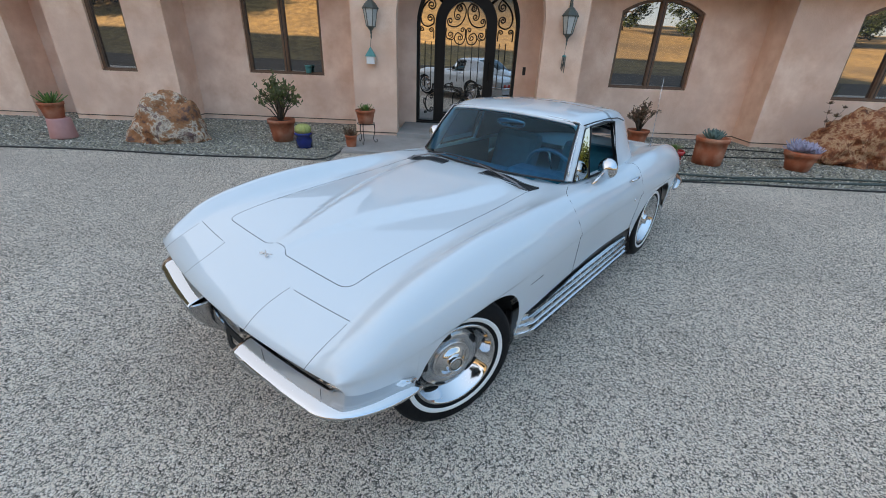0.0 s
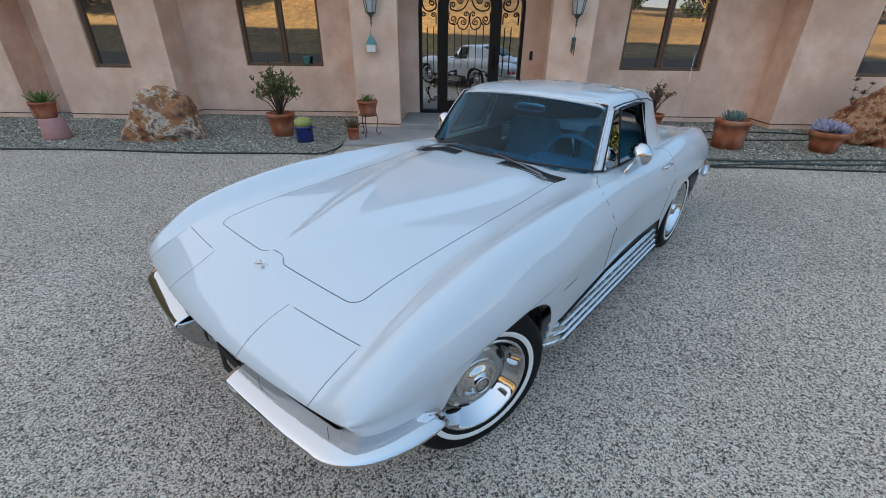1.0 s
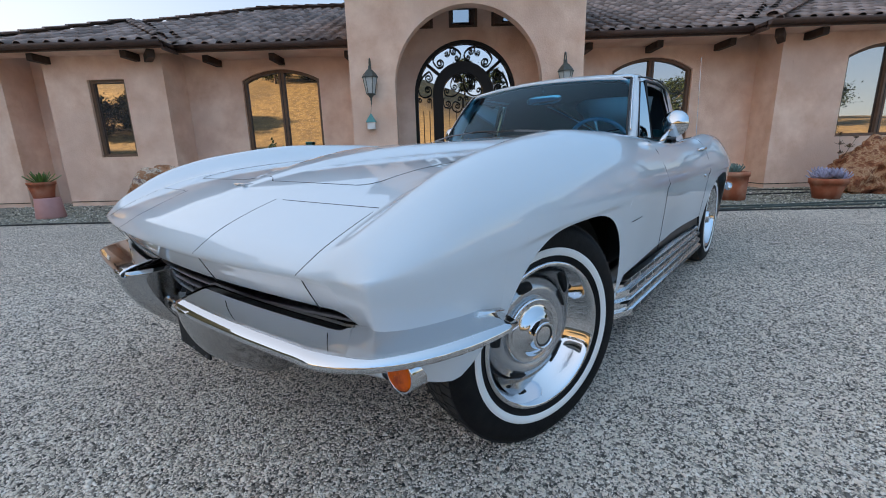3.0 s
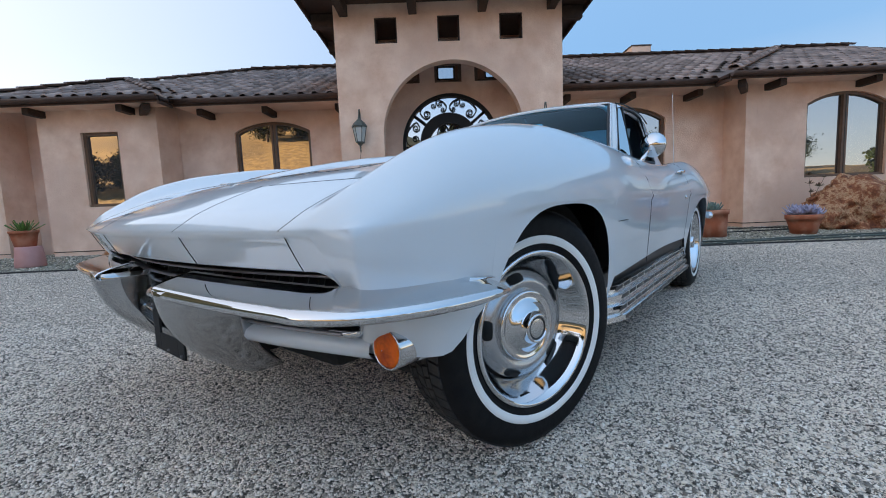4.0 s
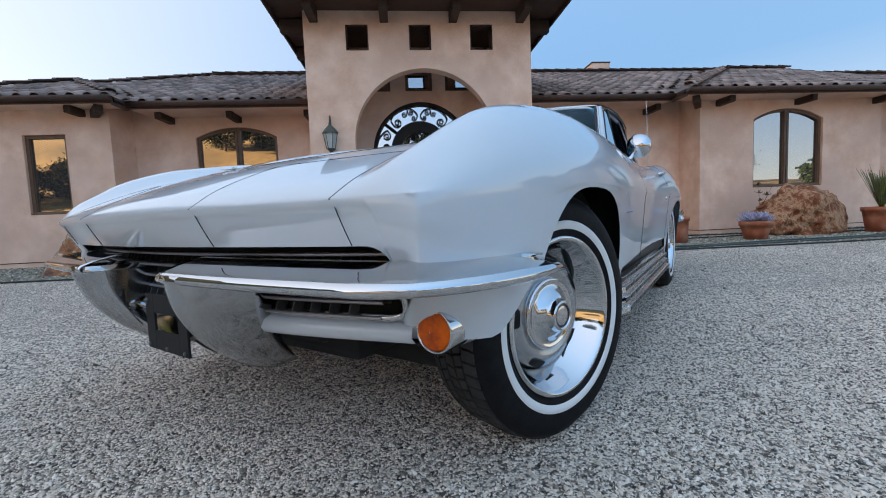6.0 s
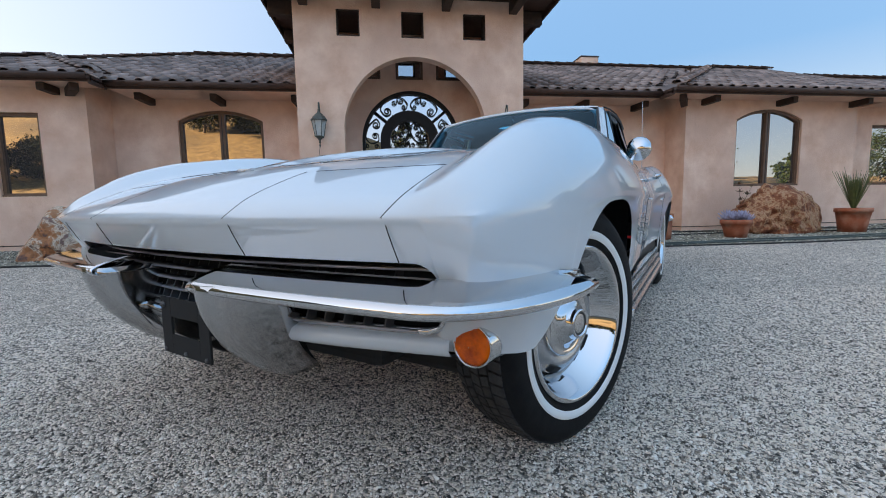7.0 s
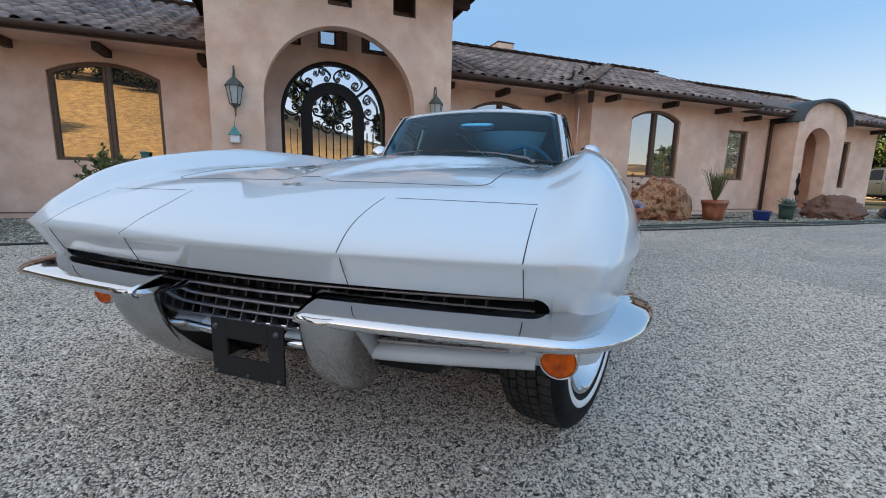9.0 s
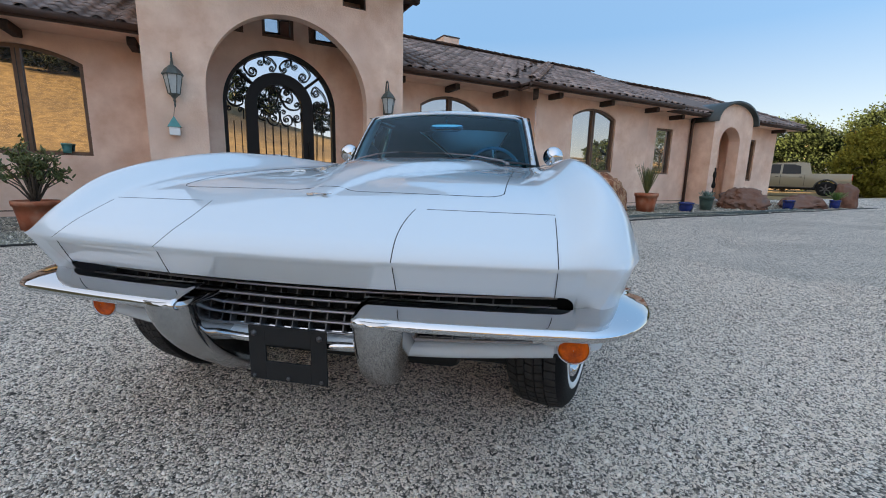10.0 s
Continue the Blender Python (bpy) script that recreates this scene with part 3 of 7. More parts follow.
gap = []
for i in range(30):
    gap.append(sunk(R_COWL - (R_COWL - R_HOOD - 0.05) * i / 29, -V_HOOD))
for i in range(1, 7):
    a = math.pi / 2 * i / 6
    gap.append(sunk(R_HOOD + 0.05 - 0.05 * math.sin(a), -V_HOOD + 0.05 - 0.05 * math.cos(a)))
for i in range(41):
    v = -V_HOOD + 0.05 + (2 * V_HOOD - 0.1) * i / 40
    gap.append(sunk(R_HOOD + 0.03 * (1 - smooth(0.03, 0.09, abs(v))), v))
for i in range(1, 7):
    a = math.pi / 2 * i / 6
    gap.append(sunk(R_HOOD + 0.05 - 0.05 * math.cos(a), V_HOOD - 0.05 + 0.05 * math.sin(a)))
for i in range(30):
    gap.append(sunk(R_HOOD + 0.05 + (R_COWL - R_HOOD - 0.05) * i / 29, V_HOOD))
seam(gap, 0.0019, parent=hood)

# ---- the lower bodywork hangs from the crease, round the nose and along both sides ----
def arch(r, c, half, top, n):
    x = abs((r - c) / half)
    return None if x >= 1 else 0.28 + (top - 0.28) * (1 - x ** n) ** (1 / n)


def low_z(r):
    z = 0.27 + 0.135 * smooth(0.395, 0.405, r) * (1 - smooth(2.08, 2.11, r))
    a = arch(r, -0.010, 0.390, 0.664, 2.8)
    b = arch(r, AXLE, 0.385, 0.655, 2.4)
    return a if a is not None else b if b is not None else z


side_r = sorted(set([r for r in rows_r if r < -0.405] + [-0.010 + 0.390 * math.cos(math.pi * i / 40) for i in range(41)] + [AXLE + 0.385 * math.cos(math.pi * i / 40) for i in range(41)]
                    + [-0.401, 0.401, AXLE - 0.386, AXLE + 0.386, R_DOOR, R_DOOR2] + [0.45 + 0.08 * i for i in range(20)] + [2.9 + 0.07 * i for i in range(10)] + [3.6]))
NZ = 14


def lower_column(top, bottom_z, inward, k, extra=0.0):
    """Points from the crease down to bottom_z; inward is the flat unit vector into the car, k the tuck."""
    out = []
    for i in range(NZ + 1):
        t = i / NZ
        z = top[2] + (bottom_z - top[2]) * t
        d = top[2] - z
        tuck = k * (d ** 1.15) + 0.006 * smooth(0, 0.02, d) + extra * max(0.0, d - 0.13)
        out.append((top[0] + inward[0] * tuck, top[1] + inward[1] * tuck, z))
    return out


def lower_side(s):
    tops, bottoms = [], []
    for v in [0.0, 0.05, 0.1, 0.15, 0.2, 0.25, V_IN, 0.34, 0.4, 0.46, 0.52, 0.56, 0.60, V_OUT, 0.648, 0.66, 0.67, 0.679, 0.686, 0.691, 0.694, 0.697, 0.702, 0.712, 0.73, 0.748]:
        tops.append(Vector(deck(NOSE, v)))
        bottoms.append(0.566 - 0.034 * (1 - math.sqrt(1 - min(max((v - 0.655) / 0.0362, 0.0), 1.0) ** 2)) - 0.132 * smooth(0.6915, 0.6965, v) - 0.018 * smooth(0.69, 0.74, v))
    for r in side_r:
        tops.append(Vector(deck(r, crease_v(r))))
        bottoms.append(max(low_z(r), 0.380 + 0.006 * smooth(-0.71, -0.56, r) + 0.095 * smooth(-0.53, -0.38, r)) if r < 0 else low_z(r))
    k = len(tops)
    dirs = []
    for i in range(k):
        d = tops[min(i + 2, k - 1)] - tops[max(i - 2, 0)]
        n = Vector((-d.y, d.x, 0))
        if i == 0:
            n = Vector((1, 0, 0))
        if n.x * 1.0 + n.y * 0.6 < 0:
            n = -n
        dirs.append(n.normalized())
    for _ in range(3):
        dirs = [(dirs[max(i - 1, 0)] + dirs[i] * 2 + dirs[min(i + 1, k - 1)]).normalized() for i in range(k)]
    verts = []
    for p, bz, n in zip(tops, bottoms, dirs):
        front = max(max(n.x, 0.0), 0.26 * (1 - smooth(-0.62, -0.40, p.x))) if p.x < 0.5 else 0.0
        c = lower_column(p, bz, n, 0.12 + 0.80 * front + 0.25 * smooth(3.0, 3.6, p.x), smooth(0.60, 0.66, abs(p.y)) * (1 - smooth(-0.62, -0.44, p.x)))
        verts += [(x, y if s > 0 else -y, z) for x, y, z in c]
    g = np.array(verts).reshape(k, NZ + 1, 3)
    nn = np.cross(np.gradient(g, axis=0), np.gradient(g, axis=1))
    nn /= np.linalg.norm(nn, axis=2, keepdims=True) + 1e-12
    for i in range(k):
        out_dir = np.array((-dirs[i].x, -dirs[i].y if s > 0 else dirs[i].y, 0))
        if (nn[i].mean(0) * out_dir).sum() < 0:
            nn[i] = -nn[i]
        c = EDGE_N[np.argmin(((EDGE_P - g[i, 0]) ** 2).sum(1))]
        for row, w in ((0, 1.0), (1, 0.6), (2, 0.3)):
            nn[i, row] = nn[i, row] * (1 - w) + c * w
            nn[i, row] /= np.linalg.norm(nn[i, row])
    faces = grid_faces(k, NZ + 1)
    a, b, c = (Vector(verts[q]) for q in faces[0][:3])
    if (b - a).cross(c - a).dot(Vector(nn[0, 1])) < 0:
        faces = [q[::-1] for q in faces]
    return verts, faces, nn.reshape(-1, 3)


for s in (1, -1):
    v, f, nv = lower_side(s)
    mesh_ob("lower_body_side", v, f, PAINT, car, "white lower wing, sill and wheel-arch panel", normals=nv)


def lower_point(r, z, s=1, out=0.0):
    p = deck(r, crease_v(r))
    k = 0.12 + 0.45 * (1 - smooth(NOSE, -0.42, r))
    d = p[2] - z
    return Vector((p[0], (p[1] + k * d ** 1.15 + 0.006 - out) * s, z))


# headlamp cover gaps and door gaps
for s in (1, -1):
    g = [sunk(R_LAMP + (NOSE - R_LAMP) * i / 12, s * (V_IN - 0.011 * math.sin(math.pi * i / 12))) for i in range(13)][::-1]
    low_in = [(g[0].x + 0.70 * d ** 1.15 + 0.006, g[0].y, 0.642 - d) for d in (0.074, 0.05, 0.025, 0.008)]
    g2 = [sunk(R_LAMP, s * (V_IN + (V_OUT - V_IN) * i / 12)) for i in range(1, 13)]
    g3 = [sunk(R_LAMP + (NOSE - R_LAMP) * i / 12, s * V_OUT) for i in range(1, 13)]
    low_out = [(g3[-1].x + 0.70 * d ** 1.15 + 0.006, g3[-1].y, 0.642 - d) for d in (0.008, 0.025, 0.05, 0.074)]
    seam(low_in, 0.0010)
    seam(low_in[-1:] + g, 0.0015)
    seam(g2, 0.0016)
    seam(g3 + low_out[:1], 0.0015)
    seam(low_out, 0.0010)
    d1 = [on_deck(u, s * v) for u, v in ((1.20, 0.615), (1.12, 0.645), (1.04, 0.68), (0.985, 0.715), (0.955, 0.75), (0.95, 0.785), (0.965, 0.82), (0.985, crease_v(0.985)))]
    d1 += [lower_point(0.985 + 0.05 * i / 8, 0.66 - 0.28 * i / 8, s) for i in range(9)]
    seam(d1, 0.0016)
    d2 = [on_deck(R_DOOR2, s * (0.64 + (crease_v(R_DOOR2) - 0.64) * i / 10)) for i in range(11)]
    d2 += [lower_point(R_DOOR2 - 0.02 * i / 8, 0.66 - 0.28 * i / 8, s) for i in range(9)]
    seam(d2, 0.0012)

# tail panel, floor, wheel wells
v, f = [], []
tail = [deck(3.6, col_v(3.6, j)) for j in range(NC)]
mesh_ob("tail_panel", [*tail, *[(x + 0.03, y * 0.97, 0.34) for x, y, z in tail]], grid_faces(2, NC), PAINT, car)
part("underbody", box(-0.25, 3.4, -0.58, 0.58, 0.22, 0.29, 0.02), MATT_BLACK, car, "matt black chassis and floor")
part("engine_block", box(-0.40, 0.85, -0.40, 0.40, 0.26, 0.60, 0.03), MATT_BLACK, car)
for c in (0.02, AXLE):
    for s in (1, -1):
        vs, fs = [], []
        for i in range(25):
            a = radians(8) + radians(140) * i / 24
            for y in (0.45, 0.78):
                vs.append((c + 0.41 * math.cos(a), s * y, 0.30 + 0.38 * math.sin(a)))
        fs = grid_faces(25, 2)
        k = len(vs)
        vs.append((c, s * 0.45, 0.33))
        fs += [(k, 2 * i, 2 * i + 2) for i in range(24)]
        mesh_ob("wheel_well", vs, fs, MATT_BLACK, car)


# ---- wheels ----
def wheel_meshes():
    prof = [(0.200, -0.070), (0.210, -0.088), (0.228, -0.097), (0.262, -0.102), (0.288, -0.100), (0.303, -0.093), (0.313, -0.083), (0.319, -0.076), (0.314, -0.066)]
    tyre = join(revolve(prof, 96, "y"), revolve([(r, -0.86 * y) for r, y in prof[::-1]], 96, "y"))
    tread = revolve([(0.314, 0.060 - 0.128 * i / 8) for i in range(9)][::-1], 112, "y")
    bv, bf = [], []
    for row, (y0, y1) in enumerate(((-0.079, -0.047), (-0.041, -0.017), (-0.012, 0.012), (0.017, 0.037), (0.042, 0.067))):
        count = 64
        for i in range(count):
            a0 = 2 * math.pi * (i + 0.33 * row) / count
            a1 = a0 + 2 * math.pi / count * 0.80
            k0 = len(bv)
            skew = 0.018 * (1 if row % 2 else -1)
            edge = 0.006 if row in (0, 4) else 0.0
            for r, inset in ((0.312, 0.0), (0.3255, 0.0012)):
                for a, y in ((a0, y0), (a1, y0), (a1, y1), (a0, y1)):
                    d = skew * (y - y0) / (y1 - y0)
                    rr = r - (edge if (row == 0 and y == y0) or (row == 4 and y == y1) else 0.0)
                    bv.append((rr * math.cos(a + d), y, rr * math.sin(a + d)))
            bf += [(k0 + 4, k0 + 5, k0 + 6, k0 + 7)] + [(k0 + q, k0 + (q + 1) % 4, k0 + 4 + (q + 1) % 4, k0 + 4 + q) for q in range(4)]
    blocks = (bv, bf)
    white = revolve([(0.240, -0.0985), (0.243, -0.1005), (0.251, -0.1022), (0.260, -0.1030), (0.2625, -0.1010)], 96, "y")
    ring = revolve([(0.224, -0.086), (0.222, -0.095), (0.216, -0.098), (0.211, -0.0965), (0.2075, -0.093), (0.201, -0.080), (0.193, -0.064), (0.185, -0.049), (0.177, -0.035), (0.171, -0.026), (0.166, -0.020), (0.163, -0.012)], 96, "y")
    gap_ring = revolve([(0.166, -0.012), (0.155, -0.010)], 72, "y")
    disc = revolve([(0.158, -0.012), (0.1585, -0.024), (0.1555, -0.030), (0.150, -0.034), (0.140, -0.042), (0.128, -0.047), (0.117, -0.046), (0.108, -0.041), (0.09, -0.038), (0.001, -0.038)], 72, "y")
    back = revolve([(0.205, -0.07), (0.205, 0.08), (0.14, 0.06), (0.001, 0.05)], 48, "y")
    cap = revolve([(0.104, -0.040), (0.103, -0.049), (0.099, -0.053), (0.093, -0.0535), (0.088, -0.050), (0.081, -0.050), (0.068, -0.058), (0.057, -0.067), (0.049, -0.070), (0.0445, -0.072), (0.0425, -0.088), (0.039, -0.092), (0.034, -0.091), (0.032, -0.086)], 64, "y")
    badge = revolve([(0.033, -0.0855), (0.028, -0.0875), (0.015, -0.089), (0.001, -0.0895)], 40, "y")
    dark_ring = revolve([(0.0310, -0.0875), (0.0300, -0.0885), (0.0265, -0.0885), (0.0255, -0.0865)], 40, "y")
    sv, sf = [], []
    for turn in range(2):
        for i in range(20):
            t = 2 * math.pi * i / 20
            ct, st = math.cos(t), math.sin(t)
            r, da = 0.1445 + 0.0115 * math.copysign(abs(st) ** 0.6, st), 0.19 * math.copysign(abs(ct) ** 0.6, ct)
            if turn:
                r, da = 0.1445 + (r - 0.1445) * 0.75, da * 0.92
            sv.append((r * math.cos(da), -0.020 if turn else -0.0435 - (0.1445 - r) * 0.75, r * math.sin(da)))
    sf = [(i, (i + 1) % 20, 20 + (i + 1) % 20, 20 + i) for i in range(20)] + [tuple(range(20))]
    k = 0.9535
    white, ring, gap_ring, disc, cap, badge = (([(x * k, y, z * k) for x, y, z in v], f) for v, f in (white, ring, gap_ring, disc, cap, badge))
    sv = [(x * k, y, z * k) for x, y, z in sv]
    return {"tyre": (tyre, RUBBER, "black tyre sidewall"), "tread": (blocks, TREAD, "dusty tyre tread blocks"), "tread_base": (tread, RUBBER, ""), "whitewall": (white, WHITEWALL, "thin white sidewall band"), "trim_ring": (ring, CHROME, "chrome trim ring"),
            "wheel_disc": (disc, WHEEL_SILVER, "silver painted wheel disc"), "rim": (back, STEEL, ""), "shadow_ring": (gap_ring, MATT_BLACK, ""), "centre_cap": (cap, CHROME, "stepped chrome centre cap"),
            "cap_badge": (badge, STEEL, ""), "badge_ring": (dark_ring, BLACK, ""), "vent_slot": ((sv, sf), MATT_BLACK, "")}


WM = {}
for name, ((vs, fs), mt, lab) in wheel_meshes().items():
    o = mesh_ob(name, vs, fs, mt, smooth=name != "tread")
    WM[name] = (o.data, lab)
    bpy.data.objects.remove(o)
STEER = -17.0


def wheel(x, s, steer):
    hub = new("wheel", WM["wheel_disc"][0])
    hub.parent = car
    hub["label"] = "silver slotted road wheel with chrome trim ring"
    hub.matrix_local = pose(x, -(0.690 if x == 0 else 0.705) * s, HUB_Z, 0, 0, steer + (0 if s > 0 else 180)) @ pose(0, 0, 0, 0, 17 if x else 40, 0)
    for name, (me, lab) in WM.items():
        if name == "wheel_disc":
            continue
        for k in range(5 if name == "vent_slot" else 1):
            o = new(name, me)
            o.parent = hub
            o.matrix_local = Matrix.Rotation(2 * math.pi * k / 5, 4, "Y")
            if lab:
                o["label"] = lab


for s in (1, -1):
    wheel(0.0, s, STEER)
    wheel(AXLE, s, 0.0)

# ---- nose: grille, bumpers, valance, lamps, plate bracket ----
grille_v = np.linspace(-0.70, 0.70, 41)


def grille_x(v):
    return NOSE + 0.075 + 0.19 * v * v


mesh_ob("grille_backing", [(grille_x(v) + 0.10, -v, z) for v in grille_v for z in (0.36, 0.585)], grid_faces(41, 2), MATT_BLACK, car)
mesh_ob("grille_roof", [(grille_x(v) + d, -v, 0.574) for v in grille_v for d in (0.01, 0.12)], grid_faces(41, 2), MATT_BLACK, car)
for i in range(5):
    z = 0.548 - 0.031 * i
    w = 0.645 - 0.012 * i
    ww = np.linspace(-w, w, 31)
    pts = [(grille_x(v) + 0.012 + 0.009 * i, -v, z) for v in ww]
    vs, fs = [], []
    for x, y, zz in pts:
        vs += [(x, y, zz + 0.004), (x - 0.006, y, zz), (x, y, zz - 0.004), (x + 0.02, y, zz - 0.004), (x + 0.02, y, zz + 0.004)]
    mesh_ob("grille_bar", vs, grid_faces(31, 5, close_k=True), GRILLE, car, "thin grey horizontal grille bar")
for i in range(25):
    v = -0.54 + 1.08 * i / 24
    x = grille_x(v)
    bm = bmesh.new()
    m = Matrix.Translation((x + 0.062, -v, 0.487)) @ Matrix.Rotation(math.atan2(0.055, 0.14), 4, "Y")
    add_box(bm, -0.010, 0.014, -0.0018, 0.0018, -0.062, 0.062, 0, m)
    part("grille_upright", bm, GRILLE_DIM, car)
# bright surround of the grille, rounded at both ends
sur = []
for v in np.linspace(-0.61, 0.61, 40):
    sur.append((grille_x(v) + 0.055, -v, 0.424))
for a in np.linspace(-90, 90, 9)[1:]:
    sur.append((grille_x(0.61) + 0.055 - 0.030 * math.sin(radians(a)) * 0.5, -0.61 - 0.036 * math.cos(radians(a)), 0.460 + 0.036 * math.sin(radians(a))))
tube("grille_surround", sur, 0.009, CHROME, car, "chrome lower grille surround")
for s in (1, -1):
    # white rounded valance lip under the bumper
    vs = []
    vv = np.linspace(0.07, 0.650, 32)
    for v in vv:
        x = grille_x(v) + 0.055 + 0.012 * smooth(0.3, 0.66, v)
        top = 0.414
        for dx, dz in ((0.06, top), (0.006, top), (-0.011, 0.405), (-0.014, 0.388), (-0.004, 0.375), (0.022, 0.368), (0.09, 0.363)):
            vs.append((x + dx, -s * v, dz))
    mesh_ob("valance", vs, grid_faces(len(vv), 7), PAINT, car, "white rounded lower valance lip")
    # bumper half: a blade that wraps the corner and turns down at its inner end
    path = []
    for i in range(46):
        t = i / 45
        if t < 0.62:
            v = 0.215 + (0.66 - 0.215) * t / 0.62
            x = -0.743 + 0.13 * (v - 0.1) ** 2
        else:
            a = (t - 0.62) / 0.38
            ang = a * math.pi / 2
            v = 0.66 + 0.225 * math.sin(ang) ** 0.95
            x = -0.743 + 0.13 * 0.56 ** 2 + 0.345 * (1 - math.cos(ang)) ** 1.0
        path.append((x, v))
    vs = []
    nsec = 0
    for i, (x, v) in enumerate(path):
        x2, v2 = path[min(i + 1, 45)]
        x1, v1 = path[max(i - 1, 0)]
        d = Vector((x2 - x1, v2 - v1)).normalized()
        n = Vector((-d.y, d.x)) if (-d.y) < 0 else Vector((d.y, -d.x))
        if i > 30 and n.y < 0:
            n = -n
        e = 1 - 0.55 * smooth(0.93, 1.0, i / 45)
        zt = 0.519 - 0.004 * i / 45
        sec = [(-0.100 * e, 0.0262), (-0.086 * e, 0.0252), (-0.070 * e, 0.0225), (-0.052, 0.0185), (-0.034, 0.0138), (-0.019, 0.0085), (-0.009, 0.0045), (-0.0025, -0.0005), (0.0, -0.0065), (-0.0015, -0.012), (-0.006, -0.0165), (-0.014, -0.0190), (-0.045 * e, -0.0195)]
        sec = [(a, b * (0.6 + 0.4 * e)) for a, b in sec]
        nsec = len(sec)
        for a, b in sec:
            vs.append((x + n.x * a, -s * (v + n.y * a), zt + b))
    fs = grid_faces(46, nsec)
    ob = mesh_ob("bumper", vs, fs, CHROME, car, "polished chrome front bumper half with downturned inner end")
    sol = ob.modifiers.new("thickness", "SOLIDIFY")
    sol.thickness, sol.offset = 0.004, -1
    # guard: the inner end folds down and sweeps back under the nose
    gv, levels, across = [], 16, 15
    for i in range(levels):
        q = i / (levels - 1)
        z = 0.520 - 0.246 * q
        uf = -0.741 + 0.030 * q + 0.165 * q ** 2.4
        depth = 0.105 * (1 - q) ** 0.8 + 0.055
        half = 0.055 * (1 - 0.30 * q)
        vc = 0.262 - 0.05 * q ** 1.6
        for j in range(across):
            a = -1 + 2 * j / (across - 1)
            if abs(a) < 0.5:
                ang = a / 0.5 * math.pi / 2
                uu_, vv_ = uf + 0.03 * (1 - math.cos(ang)), vc + half * math.sin(ang)
            else:
                b = (abs(a) - 0.5) / 0.5
                uu_, vv_ = uf + 0.03 + b * depth * (1.0 if a > 0 else 1.1), vc + math.copysign(half + 0.02 * b * (1 - q), a)
            gv.append((uu_, -s * vv_, z))
    gd = mesh_ob("bumper_guard", gv, grid_faces(levels, across), DULL_CHROME, car, "chrome bumper end folded down and swept back")
    sol = gd.modifiers.new("thickness", "SOLIDIFY")
    sol.thickness, sol.offset = 0.004, 0
    # parking lamp
    m = pose(-0.495, -0.697 * s, 0.406, 0, 0, -4 * s)
    lens = revolve([(0.0360, 0.0), (0.0358, -0.007), (0.0325, -0.0115), (0.0315, -0.0105), (0.0255, -0.0145), (0.0245, -0.0135), (0.0165, -0.0170), (0.0155, -0.0160), (0.001, -0.0185)], 32)
    rimr = revolve([(0.0415, 0.075), (0.0415, -0.006), (0.0405, -0.009), (0.0375, -0.009), (0.036, -0.002), (0.036, 0.01)], 32)
    to_front = m @ Matrix.Rotation(radians(90), 4, "Y") @ Matrix.Diagonal((1, 1, 1, 1))
    lamp = mesh_ob("parking_lamp", [to_front @ Vector(p) for p in rimr[0]], rimr[1], CHROME, car, "round amber parking lamp with chrome rim")
    mesh_ob("lens", [to_front @ Vector(p) for p in lens[0]], lens[1], AMBER, lamp, "amber lens")
    mesh_ob("lamp_housing", [to_front @ Vector(p) for p in revolve([(0.040, 0.03), (0.044, 0.08), (0.042, 0.14)], 24)[0]], revolve([(0.040, 0.03), (0.044, 0.08), (0.042, 0.14)], 24)[1], PAINT, lamp)

for s in (1, -1):
    # shallow side gill on the front wing, its short shadow drawn as a dark line
    g = [lower_point(0.42 + 0.013 * i, 0.597, s, 0.0015) for i in range(11)]
    tube("wing_gill", g, 0.0010, SEAM, car, n=5)
# plate bracket between the bumper halves
pb = bmesh.new()
X0 = -0.648
for y0, y1, z0, z1 in ((-0.112, -0.0705, 0.308, 0.448), (0.050, 0.095, 0.308, 0.448), (-0.0707, 0.0502, 0.401, 0.448), (-0.0707, 0.0502, 0.308, 0.357)):
    add_box(pb, X0, X0 + 0.006, y0, y1, z0, z1, 0.0012)
bracket = part("plate_bracket", pb, MATT_BLACK, car, "black empty number plate bracket")
for y in (-0.095, 0.078):
    for z in (0.43,):
        m = Matrix.Translation((X0 - 0.001, y, z)) @ Matrix.Rotation(radians(-90), 4, "Y")
        bv, bf = revolve([(0.008, 0.0), (0.008, 0.003), (0.004, 0.003), (0.004, 0.007), (0.0005, 0.0075)], 6)
        mesh_ob("bolt", [m @ Vector(p) for p in bv], bf, GRILLE_DIM, bracket)
for y, z in ((-0.098, 0.318), (0.082, 0.318), (-0.01, 0.318)):
    m = Matrix.Translation((X0 - 0.001, y, z)) @ Matrix.Rotation(radians(-90), 4, "Y")
    bv, bf = revolve([(0.005, 0.0), (0.005, 0.003), (0.0005, 0.004)], 8)
    mesh_ob("bolt", [m @ Vector(p) for p in bv], bf, GRILLE_DIM, bracket)
tube("bumper_brace", [(-0.625, -0.25, 0.415), (-0.63, -0.13, 0.408), (-0.634, 0.0, 0.405), (-0.63, 0.13, 0.408), (-0.625, 0.25, 0.415)], 0.010, CHROME, car, "chrome tube brace")
part("front_crossmember", box(-0.42, -0.25, -0.30, 0.30, 0.30, 0.40, 0.02), MATT_BLACK, car)

